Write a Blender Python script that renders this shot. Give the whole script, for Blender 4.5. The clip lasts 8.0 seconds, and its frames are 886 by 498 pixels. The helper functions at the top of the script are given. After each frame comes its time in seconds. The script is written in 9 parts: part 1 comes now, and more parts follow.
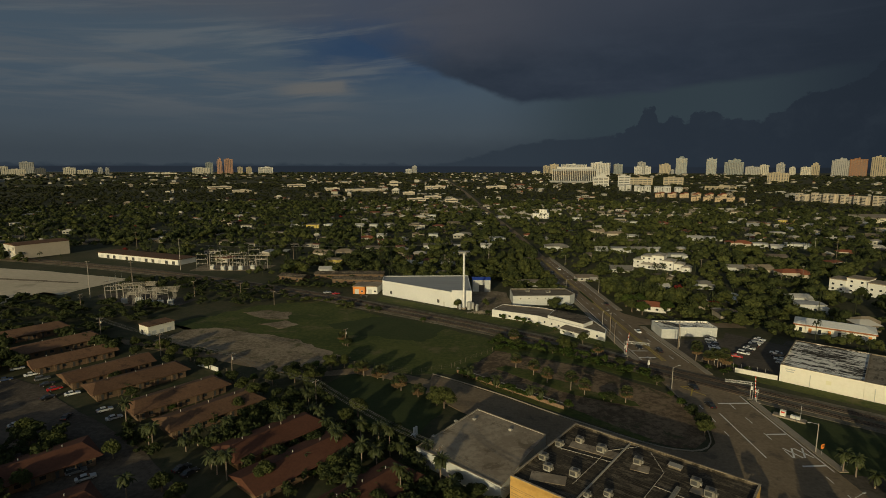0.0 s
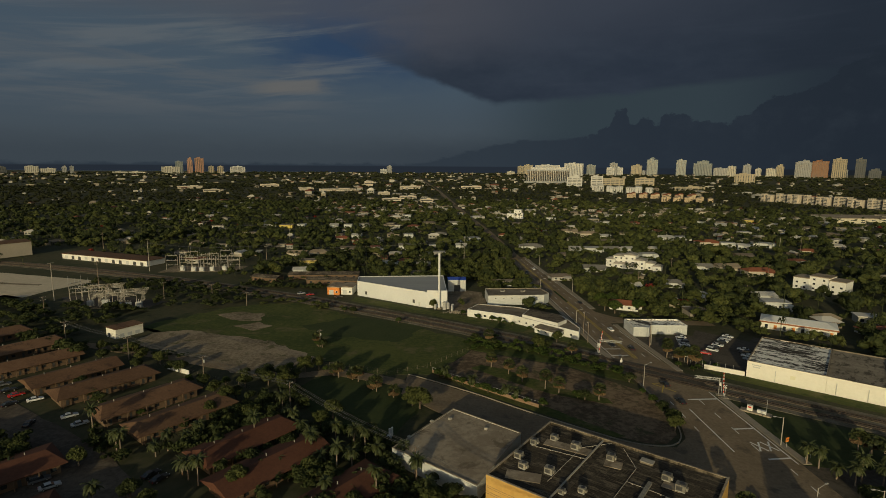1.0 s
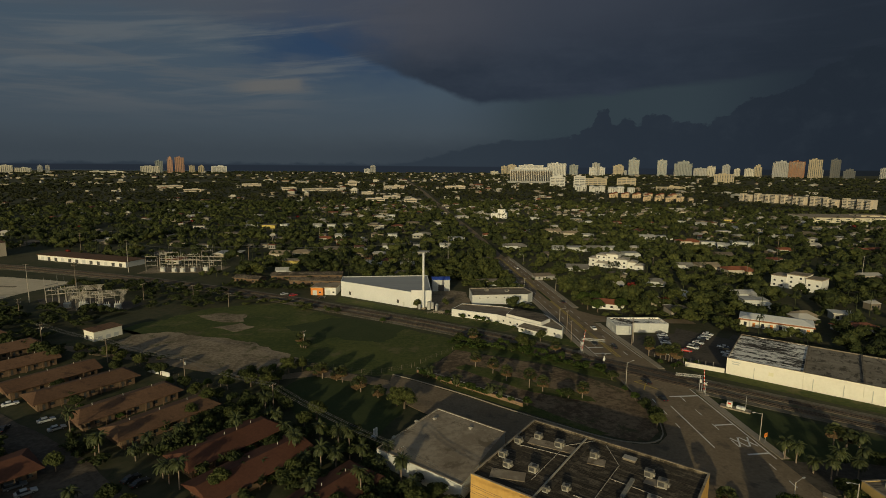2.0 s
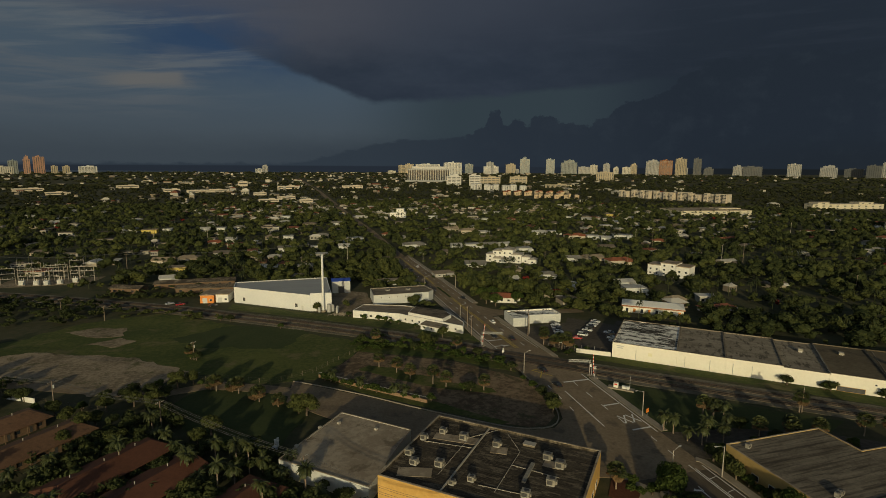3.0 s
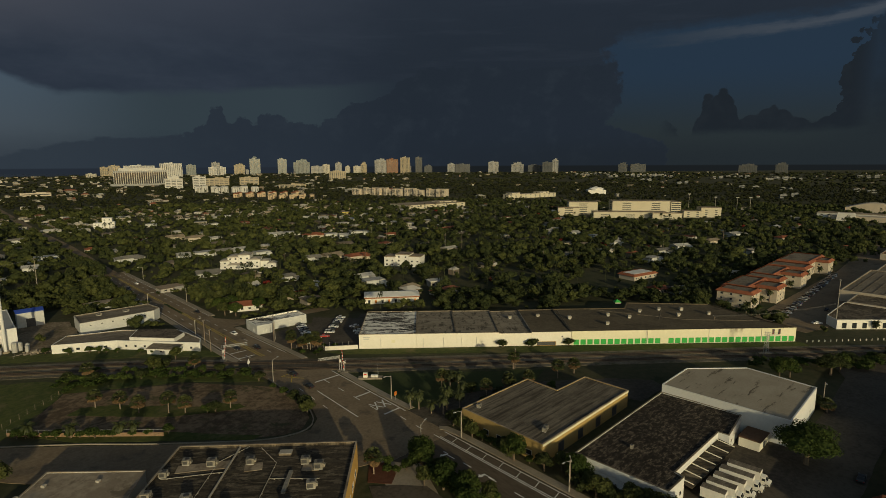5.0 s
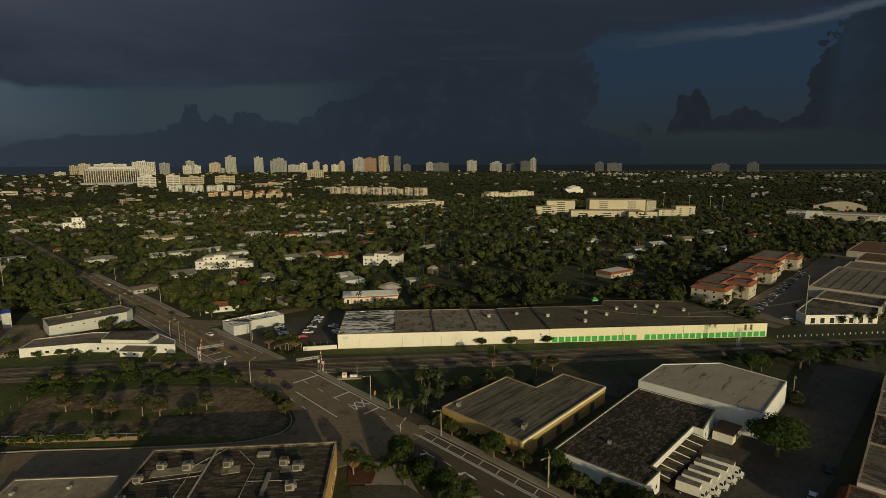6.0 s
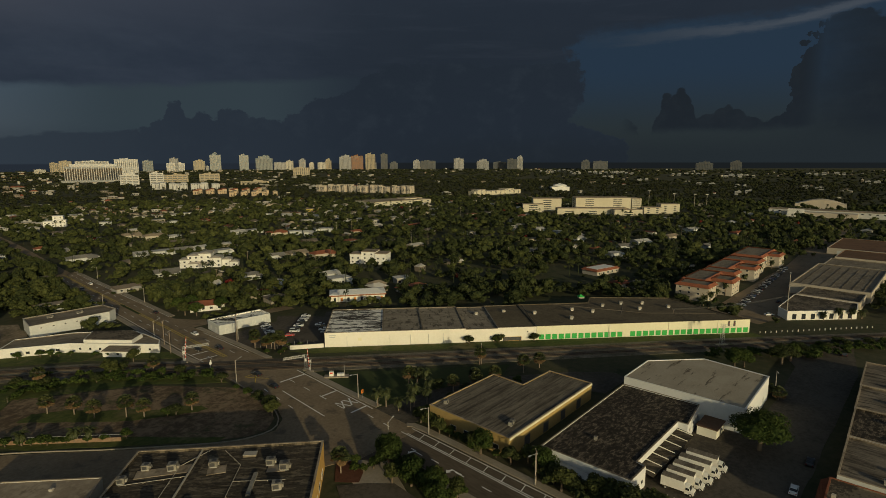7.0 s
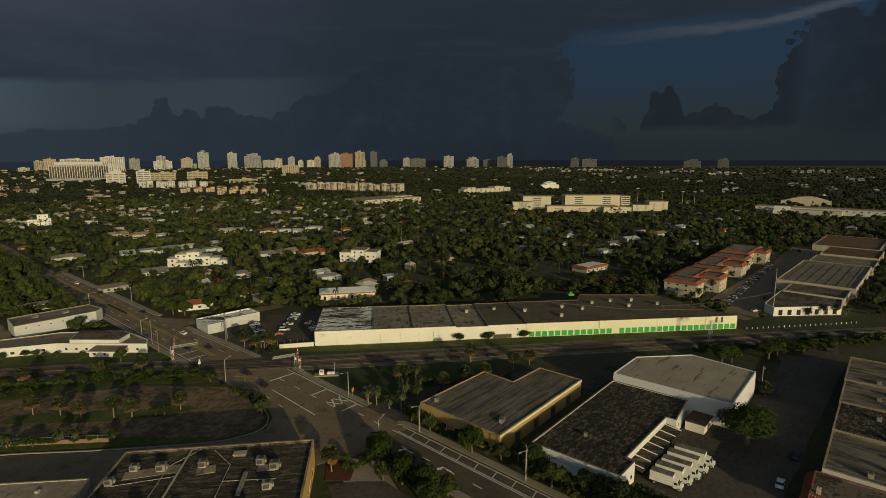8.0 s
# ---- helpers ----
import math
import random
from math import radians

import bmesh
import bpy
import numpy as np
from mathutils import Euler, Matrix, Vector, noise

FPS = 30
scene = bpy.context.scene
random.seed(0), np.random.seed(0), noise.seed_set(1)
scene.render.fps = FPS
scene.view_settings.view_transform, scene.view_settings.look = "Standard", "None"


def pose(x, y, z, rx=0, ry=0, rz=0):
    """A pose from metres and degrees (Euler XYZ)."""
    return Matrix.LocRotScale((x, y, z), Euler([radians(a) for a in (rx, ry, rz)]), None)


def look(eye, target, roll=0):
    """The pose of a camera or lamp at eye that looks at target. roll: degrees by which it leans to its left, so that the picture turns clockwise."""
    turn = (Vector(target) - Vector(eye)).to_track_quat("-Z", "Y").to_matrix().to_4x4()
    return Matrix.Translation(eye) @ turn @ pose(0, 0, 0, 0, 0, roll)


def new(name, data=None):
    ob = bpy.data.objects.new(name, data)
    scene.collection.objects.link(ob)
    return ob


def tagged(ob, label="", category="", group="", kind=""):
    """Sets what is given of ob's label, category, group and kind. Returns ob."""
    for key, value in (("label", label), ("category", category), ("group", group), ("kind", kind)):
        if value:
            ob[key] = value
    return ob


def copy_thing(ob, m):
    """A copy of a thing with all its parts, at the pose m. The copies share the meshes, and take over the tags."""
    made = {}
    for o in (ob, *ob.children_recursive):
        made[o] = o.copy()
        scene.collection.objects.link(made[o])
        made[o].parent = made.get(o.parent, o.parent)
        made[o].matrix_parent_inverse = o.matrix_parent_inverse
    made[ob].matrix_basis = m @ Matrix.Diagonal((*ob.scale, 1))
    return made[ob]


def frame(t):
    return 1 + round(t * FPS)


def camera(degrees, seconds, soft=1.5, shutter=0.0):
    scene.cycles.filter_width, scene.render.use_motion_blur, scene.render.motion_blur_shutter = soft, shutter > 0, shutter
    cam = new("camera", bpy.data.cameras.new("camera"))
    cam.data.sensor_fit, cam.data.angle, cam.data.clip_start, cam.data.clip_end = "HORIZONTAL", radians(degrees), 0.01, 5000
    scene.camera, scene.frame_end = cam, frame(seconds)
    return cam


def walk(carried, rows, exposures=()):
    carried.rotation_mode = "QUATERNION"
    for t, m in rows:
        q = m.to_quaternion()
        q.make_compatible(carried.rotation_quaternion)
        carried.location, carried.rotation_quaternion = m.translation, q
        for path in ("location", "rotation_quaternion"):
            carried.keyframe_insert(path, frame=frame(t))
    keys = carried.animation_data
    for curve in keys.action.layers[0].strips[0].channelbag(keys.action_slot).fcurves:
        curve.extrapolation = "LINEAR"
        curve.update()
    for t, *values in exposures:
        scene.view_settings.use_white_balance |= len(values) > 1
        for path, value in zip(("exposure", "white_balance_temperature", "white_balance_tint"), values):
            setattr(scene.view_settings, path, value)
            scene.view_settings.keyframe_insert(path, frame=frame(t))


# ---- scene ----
cam = camera(78.7, 8.0, soft=0.25)
# seconds, yaw, pitch, roll of a hovering camera 80 m over the ground
PATH = [
    (0.0, 0.0, -8.98, 0.15),
    (0.5, -2.10, -8.95, 0.24),
    (1.0, -2.65, -8.96, 0.41),
    (1.2, -2.83, -8.96, 0.43),
    (2.3, -6.40, -8.98, 0.52),
    (2.5, -8.50, -8.98, 0.52),
    (3.0, -15.08, -8.96, 0.37),
    (3.5, -22.25, -8.89, 0.20),
    (4.0, -30.46, -8.90, 0.08),
    (4.5, -38.09, -8.92, -0.20),
    (5.0, -42.47, -9.00, -0.30),
    (5.2, -43.15, -9.02, -0.28),
    (6.5, -45.42, -9.23, -0.15),
    (7.0, -46.10, -9.35, -0.11),
    (7.5, -46.62, -9.46, -0.09),
    (8.0, -47.16, -9.58, -0.11),
]
walk(cam, [(t, pose(0, 0, 80, 90 + p, 0, y) @ pose(0, 0, 0, 0, 0, r)) for t, y, p, r in PATH])

# ---------------------------------------------------------------- world and sun
SUN_AZ, SUN_EL = 199.0, 11.5          # degrees clockwise from +y, and over the horizon


class Nodes:
    """Short hand for node trees."""

    def __init__(self, tree):
        self.t = tree

    def put(self, kind, **kw):
        n = self.t.nodes.new(kind)
        for k, v in kw.items():
            if k == "operation":
                n.operation = v
            elif k == "data_type":
                n.data_type = v
            elif k == "blend_type":
                n.blend_type = v
            elif k == "interpolation_type":
                n.interpolation_type = v
            elif k == "feature":
                n.feature = v
        return n

    def link(self, a, b):
        if isinstance(a, bpy.types.NodeSocket):
            self.t.links.new(a, b)
        else:
            b.default_value = a

    def math(self, op, a, b=0.0, c=0.0):
        n = self.put("ShaderNodeMath", operation=op)
        for i, v in enumerate((a, b, c)):
            self.link(v, n.inputs[i])
        return n.outputs[0]

    def step(self, v, lo, hi):
        n = self.put("ShaderNodeMapRange", interpolation_type="SMOOTHSTEP")
        self.link(v, n.inputs[0])
        n.inputs[1].default_value, n.inputs[2].default_value = lo, hi
        return n.outputs[0]

    def mix(self, f, a, b, blend="MIX"):
        n = self.put("ShaderNodeMix", data_type="RGBA", blend_type=blend)
        self.link(f, n.inputs[0])
        for v, s in ((a, n.inputs[6]), (b, n.inputs[7])):
            self.link((*v, 1) if isinstance(v, tuple) and len(v) == 3 else v, s)
        return n.outputs[2]

    def noise(self, vec, scale, detail=4.0, rough=0.55, distort=0.0):
        n = self.put("ShaderNodeTexNoise")
        if vec is not None:
            self.link(vec, n.inputs["Vector"])
        n.inputs["Scale"].default_value = scale
        n.inputs["Detail"].default_value = detail
        n.inputs["Roughness"].default_value = rough
        n.inputs["Distortion"].default_value = distort
        return n.outputs[0]

    def xyz(self, x, y, z=0.0):
        n = self.put("ShaderNodeCombineXYZ")
        for i, v in enumerate((x, y, z)):
            self.link(v, n.inputs[i])
        return n.outputs[0]

    def split(self, v):
        n = self.put("ShaderNodeSeparateXYZ")
        self.link(v, n.inputs[0])
        return n.outputs[0], n.outputs[1], n.outputs[2]


def storm_sky():
    """Clear evening sky in the west, a bank of storm cloud over the east and south."""
    world = bpy.data.worlds.new("storm_sky")
    world.use_nodes = True
    scene.world = world
    t = world.node_tree
    t.nodes.clear()
    n = Nodes(t)
    coord = n.put("ShaderNodeTexCoord").outputs["Generated"]
    x, y, z = n.split(coord)
    az = n.math("MULTIPLY", n.math("ARCTAN2", x, y), 57.2958)
    el = n.math("MULTIPLY", n.math("ARCSINE", z), 57.2958)
    sky = t.nodes.new("ShaderNodeTexSky")
    sky.sky_type, sky.sun_disc = "NISHITA", False
    sky.sun_elevation, sky.sun_rotation = radians(SUN_EL), radians(SUN_AZ)
    clear = n.mix(1.0, sky.outputs[0], (0.086, 0.081, 0.069), "MULTIPLY")
    # wavering az and el
    flat = n.xyz(n.math("MULTIPLY", az, 0.05), n.math("MULTIPLY", el, 0.12))
    w1 = n.math("SUBTRACT", n.noise(flat, 2.2, 5, 0.6), 0.5)
    w2 = n.math("SUBTRACT", n.noise(flat, 9.0, 5, 0.62), 0.5)
    deg = n.xyz(az, n.math("MULTIPLY", el, 1.15))
    streak = n.noise(n.xyz(n.math("MULTIPLY", az, 0.035), n.math("MULTIPLY_ADD", az, -0.055, n.math("MULTIPLY", el, 0.42))), 1.6, 6, 0.6, 0.5)
    streak2 = n.noise(n.xyz(n.math("MULTIPLY", az, 0.05), n.math("MULTIPLY", el, 0.55)), 1.3, 5, 0.6, 0.4)
    puff = n.noise(deg, 0.33, 6, 0.62)
    puffs = n.math("SUBTRACT", puff, 0.5)

    def lumps(scale, shift):
        """Rounded heads of heaped cloud, about 1 in a head and 0 between heads."""
        v = t.nodes.new("ShaderNodeTexVoronoi")
        v.feature = "SMOOTH_F1"
        v.inputs["Scale"].default_value = scale
        v.inputs["Smoothness"].default_value = 0.15
        off = n.put("ShaderNodeVectorMath", operation="ADD")
        t.links.new(deg, off.inputs[0])
        off.inputs[1].default_value = (shift, shift * 0.7, 0)
        t.links.new(off.outputs[0], v.inputs["Vector"])
        return n.math("SUBTRACT", 0.8, v.outputs["Distance"])

    lump = n.math("MULTIPLY_ADD", lumps(1.15, 3.0), 0.45, n.math("MULTIPLY_ADD", puffs, 0.9, lumps(0.42, 0.4)))

    def wavy(v, a, b):
        return n.math("MULTIPLY_ADD", w1, a, n.math("MULTIPLY_ADD", w2, b, v))

    def both(*f):
        r = f[0]
        for k in f[1:]:
            r = n.math("MULTIPLY", r, k)
        return r

    def tri(v, mid, half):
        """1 at mid, 0 at half away to both sides."""
        return n.math("MAXIMUM", n.math("SUBTRACT", 1.0, n.math("DIVIDE", n.math("ABSOLUTE", n.math("SUBTRACT", v, mid)), half)), 0.0)

    # open air below the cloud deck: grey blue, paler to the left, blue where deep
    air = n.mix(n.step(el, 0.5, 9.0), (0.060, 0.071, 0.082), (0.061, 0.083, 0.108))
    air = n.mix(n.step(az, 3.0, 17.0), air, (0.0345, 0.0470, 0.0560))
    air = n.mix(n.step(az, 27.0, 40.0), air, (0.0195, 0.0260, 0.0365))
    blue1 = both(n.step(wavy(el, 3, 1), 6.0, 11.5), n.step(wavy(az, 8, 3), -20.0, -8.0), n.step(wavy(az, 8, 3), 8.0, -2.0))
    air = n.mix(n.math("MULTIPLY", blue1, 0.85), air, (0.022, 0.046, 0.095))
    # high veils on the left
    veil = both(n.step(streak, 0.46, 0.66), n.step(az, 2.0, -9.0), n.step(el, 4.0, 9.0))
    air = n.mix(n.math("MULTIPLY", veil, 0.7), air, (0.114, 0.122, 0.131))
    haze = both(n.step(streak2, 0.42, 0.62), n.step(az, -4.0, -14.0), n.step(el, 3.0, 6.0), n.step(el, 12.5, 8.5))
    air = n.mix(n.math("MULTIPLY", haze, 0.55), air, (0.104, 0.107, 0.113))
    tuft = both(n.step(n.math("MULTIPLY_ADD", streak, 1.2, n.math("SUBTRACT", tri(n.math("MULTIPLY_ADD", az, -0.08, el), 8.35, 1.3), 0.62)), 0.3, 0.8), n.step(az, -18.0, -14.0), n.step(wavy(az, 2, 2), -8.6, -10.6))
    air = n.mix(n.math("MULTIPLY", tuft, 0.75), air, (0.135, 0.122, 0.112))
    top_left = both(n.step(wavy(el, 3, 1), 11.5, 15.0), n.step(az, 12.0, -14.0))
    air = n.mix(n.math("MULTIPLY", top_left, 0.7), air, (0.078, 0.078, 0.090))
    low = n.step(wavy(el, 1.0, 0.6), 3.6, 0.6)
    air = n.mix(n.math("MULTIPLY", low, 0.65), air, n.mix(n.step(az, -12.0, 10.0), (0.040, 0.049, 0.060), (0.027, 0.035, 0.047)))
    # the deck: its lower edge dips at az 7 and climbs to both sides
    off = n.math("SUBTRACT", az, 8.0)
    edge = n.math("ADD", n.math("MULTIPLY", n.math("MAXIMUM", off, 0.0), 0.075), n.math("MULTIPLY", n.math("MAXIMUM", n.math("MULTIPLY", off, -1.0), 0.0), 0.36))
    edge = n.math("ADD", edge, 5.8)
    deck = both(n.step(n.math("SUBTRACT", wavy(el, 1.2, 0.6), edge), -0.2, 0.6), n.step(wavy(az, 9, 3), -12.0, 3.0))
    deckc = n.mix(n.step(w1, -0.2, 0.25), (0.0245, 0.0315, 0.046), (0.0345, 0.0425, 0.059))
    deckc = n.mix(both(n.step(el, 9.0, 16.0), n.step(az, 60.0, 5.0)), deckc, (0.0455, 0.0505, 0.0670))
    deckc = n.mix(both(n.step(wavy(el, 3.0, 1.0), 8.5, 14.0), n.step(wavy(az, 6.0, 2.0), 17.0, -2.0)), deckc, (0.066, 0.0665, 0.0810))
    deckc = n.mix(n.math("MULTIPLY", n.step(az, 18.0, 44.0), n.math("MULTIPLY_ADD", n.step(wavy(el, 4, 1), 17.0, 9.0), 0.25, 0.75)), deckc, (0.0188, 0.0245, 0.0345))
    deckc = n.mix(n.math("MULTIPLY", n.step(streak2, 0.5, 0.7), 0.20), deckc, (0.040, 0.047, 0.063))
    # the ragged right-hand flank of the great cloud: bulging at mid height, spreading at its foot
    fine = n.math("SUBTRACT", n.noise(deg, 1.1, 5, 0.65), 0.5)
    flank = n.math("SUBTRACT", az, n.math("MULTIPLY", tri(el, 6.9, 2.4), 1.4))
    flank = n.math("SUBTRACT", flank, n.math("MULTIPLY", n.step(el, 3.6, 1.6), 5.5))
    flank = n.math("ADD", flank, n.math("MULTIPLY", tri(el, 10.0, 1.6), 0.6))
    flank = n.math("MULTIPLY_ADD", lump, -1.7, n.math("MULTIPLY_ADD", fine, 2.6, flank))
    # heaped clouds before it
    heap_h = n.math("MULTIPLY_ADD", n.step(az, -2.0, 12.0), 2.5, n.math("MULTIPLY", n.step(az, 29.5, 42.0), 5.5))
    heap_h = n.math("MULTIPLY_ADD", n.step(az, 17.8, 19.6), 1.1, heap_h)
    heap_h = n.math("MULTIPLY_ADD", n.math("MULTIPLY", lump, n.step(az, 14.0, 19.0)), 0.9, heap_h)
    heap_h = n.math("MULTIPLY_ADD", w2, 1.0, heap_h)
    heap_h = n.math("MULTIPLY_ADD", n.step(tri(az, 20.3, 1.1), 0.0, 0.7), 1.35, n.math("MULTIPLY_ADD", n.step(tri(az, 22.6, 1.0), 0.0, 0.7), 0.7, n.math("MULTIPLY_ADD", n.step(tri(az, 25.2, 1.7), 0.0, 0.6), 1.3, n.math("MULTIPLY_ADD", tri(az, 33.0, 3.0), 1.0, heap_h))))
    heap_h = n.math("MULTIPLY_ADD", fine, n.math("MULTIPLY", n.step(az, 14.0, 19.0), 2.0), heap_h)
    heap = both(n.step(n.math("SUBTRACT", heap_h, el), -0.08, 0.22), n.step(flank, 58.9, 58.4))
    heapc = n.mix(n.step(az, 4.0, 24.0), (0.031, 0.0395, 0.051), (0.0225, 0.0290, 0.0395))
    heapc = n.mix(n.step(az, 26.0, 40.0), heapc, (0.0180, 0.0236, 0.0330))
    heapc = n.mix(n.math("MULTIPLY", n.step(puff, 0.48, 0.72), 0.40), heapc, (0.028, 0.0355, 0.046))
    # clear gap to the south, deep blue above and grey below, closed by the deck on top
    gap = both(n.step(flank, 58.3, 59.1), n.step(n.math("MULTIPLY_ADD", az, -0.045, wavy(el, 1.6, 1.4)), 9.7, 8.6))
    gapc = n.mix(n.step(el, 2.0, 9.0), (0.0235, 0.0300, 0.0325), (0.0200, 0.0345, 0.056))
    bow = n.math("MULTIPLY_ADD", n.math("POWER", n.math("SUBTRACT", az, 68.0), 2.0), 0.006, 11.3)
    veil2 = both(n.step(n.math("MULTIPLY_ADD", streak2, 1.6, n.math("SUBTRACT", tri(wavy(el, 1.4, 0.8), bow, 1.1), 1.0)), 0.15, 0.75), n.step(az, 57.0, 66.0))
    gapc = n.mix(n.math("MULTIPLY", veil2, 0.42), gapc, n.mix(n.step(az, 62.0, 78.0), (0.040, 0.048, 0.060), (0.105, 0.105, 0.112)))
    # heaps in the southern gap
    h2 = n.math("MULTIPLY_ADD", n.math("MULTIPLY", n.step(az, 66.2, 67.8), n.step(az, 71.0, 69.4)), 2.6, 2.3)
    h2 = n.math("MULTIPLY_ADD", n.step(az, 68.0, 69.5), 0.9, h2)
    h2 = n.math("MULTIPLY_ADD", n.step(n.math("MULTIPLY_ADD", fine, 2.2, n.math("MULTIPLY_ADD", lump, 1.8, n.math("MULTIPLY_ADD", el, -0.22, az))), 77.0, 78.0), 7.6, h2)
    h2 = n.math("MULTIPLY_ADD", lump, 2.4, h2)
    heap2 = both(n.step(n.math("SUBTRACT", h2, el), -0.1, 0.2), n.step(az, 63.5, 66.2))
    floor2 = n.math("MULTIPLY", n.step(wavy(el, 1.0, 0.8), 2.2, 3.2), n.step(az, 82.0, 78.5))
    floor2 = n.math("MAXIMUM", floor2, n.math("MULTIPLY", n.step(wavy(az, 3, 3), 74.0, 86.0), n.step(el, 0.0, 3.4)))
    col = n.mix(deck, air, deckc)
    col = n.mix(gap, col, gapc)
    col = n.mix(heap, col, heapc)
    col = n.mix(both(heap2, floor2), col, n.mix(n.math("MULTIPLY", n.step(puff, 0.45, 0.7), 0.5), (0.0140, 0.0178, 0.0230), (0.0195, 0.0240, 0.0290)))
    col = n.mix(both(n.step(el, 3.4, 0.2), n.step(az, 34.0, 56.0), 0.55), col, (0.0150, 0.0185, 0.0230))
    # the sea and far land under the horizon
    under = n.step(el, -0.20, -0.34)
    sea = n.mix(n.step(az, 20.0, 48.0), (0.020, 0.0245, 0.033), (0.0115, 0.013, 0.014))
    col = n.mix(under, col, sea)
    col = n.mix(1.0, col, (0.92, 1.0, 1.03), "MULTIPLY")
    # cover: the bank fills the east; the west is clear
    c = n.math("COSINE", n.math("RADIANS", n.math("SUBTRACT", az, 22.0)))
    cover = n.step(n.math("MULTIPLY_ADD", n.math("SUBTRACT", 1.0, n.math("ABSOLUTE", z)), 0.55, n.math("MULTIPLY", c, 0.6)), 0.30, 0.62)
    sky_col = n.mix(cover, clear, col)
    bg = t.nodes.new("ShaderNodeBackground")
    t.links.new(sky_col, bg.inputs[0])
    bg.inputs[1].default_value = 1.0
    out = t.nodes.new("ShaderNodeOutputWorld")
    t.links.new(bg.outputs[0], out.inputs[0])


storm_sky()
sun = new("sun", bpy.data.lights.new("sun", "SUN"))
sun.data.energy, sun.data.angle, sun.data.color = 2.35, radians(0.6), (1.0, 0.855, 0.505)
a, e = radians(SUN_AZ), radians(SUN_EL)
sun.matrix_world = look((math.sin(a) * math.cos(e) * 300, math.cos(a) * math.cos(e) * 300, math.sin(e) * 300 + 80), (0, 0, 80))
scene.view_settings.exposure = 0.0

# ---------------------------------------------------------------- materials


def surface(name, c1, c2, big=0.05, small=1.5, rough=0.85, bump=0.0, metal=0.0, vary=0.0, island=0.0, c3=None, spec=0.25, seed=0.0, contrast=0.18, stretch=None, relief=0.05, thin=0.0):
    """A surface of two tones at two scales of world size, with an optional third tone in patches."""
    m = bpy.data.materials.new(name)
    m.use_nodes = True
    t = m.node_tree
    n = Nodes(t)
    b = t.nodes["Principled BSDF"]
    pos = n.put("ShaderNodeNewGeometry").outputs["Position"]
    if stretch:
        mp = t.nodes.new("ShaderNodeMapping")
        mp.vector_type = "TEXTURE"
        mp.inputs["Rotation"].default_value = (0, 0, radians(stretch[0]))
        mp.inputs["Scale"].default_value = (1 / stretch[1], 1 / stretch[2], 1)
        t.links.new(pos, mp.inputs[0])
        pos = mp.outputs[0]
    off = n.put("ShaderNodeVectorMath", operation="ADD")
    t.links.new(pos, off.inputs[0])
    off.inputs[1].default_value = (seed * 13.7, seed * 7.1, 0)
    pos = off.outputs[0]
    f1 = n.noise(pos, big, 5, 0.6)
    f2 = n.noise(pos, small, 4, 0.65)
    f = n.math("MULTIPLY_ADD", f2, 0.5, n.math("MULTIPLY", f1, 0.5))
    col = n.mix(n.step(f, 0.5 - contrast, 0.5 + contrast), c1, c2)
    if c3:
        f3 = n.noise(pos, big * 2.3, 6, 0.7, 0.3)
        col = n.mix(n.math("MULTIPLY", n.step(f3, 0.54, 0.66), 0.85), col, c3)
    if vary:
        r = n.put("ShaderNodeObjectInfo").outputs["Random"]
        col = n.mix(1.0, col, n.xyz(*[n.math("MULTIPLY_ADD", r, 2 * vary, 1 - vary)] * 3), "MULTIPLY")
    if island:
        r = n.put("ShaderNodeNewGeometry").outputs["Random Per Island"]
        col = n.mix(1.0, col, n.xyz(*[n.math("MULTIPLY_ADD", r, 2 * island, 1 - island)] * 3), "MULTIPLY")
    t.links.new(col, b.inputs["Base Color"])
    b.inputs["Roughness"].default_value = rough
    b.inputs["Metallic"].default_value = metal
    b.inputs["Specular IOR Level"].default_value = spec
    if bump:
        bn = t.nodes.new("ShaderNodeBump")
        bn.inputs["Strength"].default_value = bump
        bn.inputs["Distance"].default_value = relief
        t.links.new(f2, bn.inputs["Height"])
        t.links.new(bn.outputs[0], b.inputs["Normal"])
    if thin:
        # thin leaves let part of the light through
        tr = t.nodes.new("ShaderNodeBsdfTranslucent")
        t.links.new(col, tr.inputs["Color"])
        mx = t.nodes.new("ShaderNodeMixShader")
        mx.inputs[0].default_value = thin
        t.links.new(b.outputs[0], mx.inputs[1])
        t.links.new(tr.outputs[0], mx.inputs[2])
        t.links.new(mx.outputs[0], t.nodes["Material Output"].inputs["Surface"])
    return m


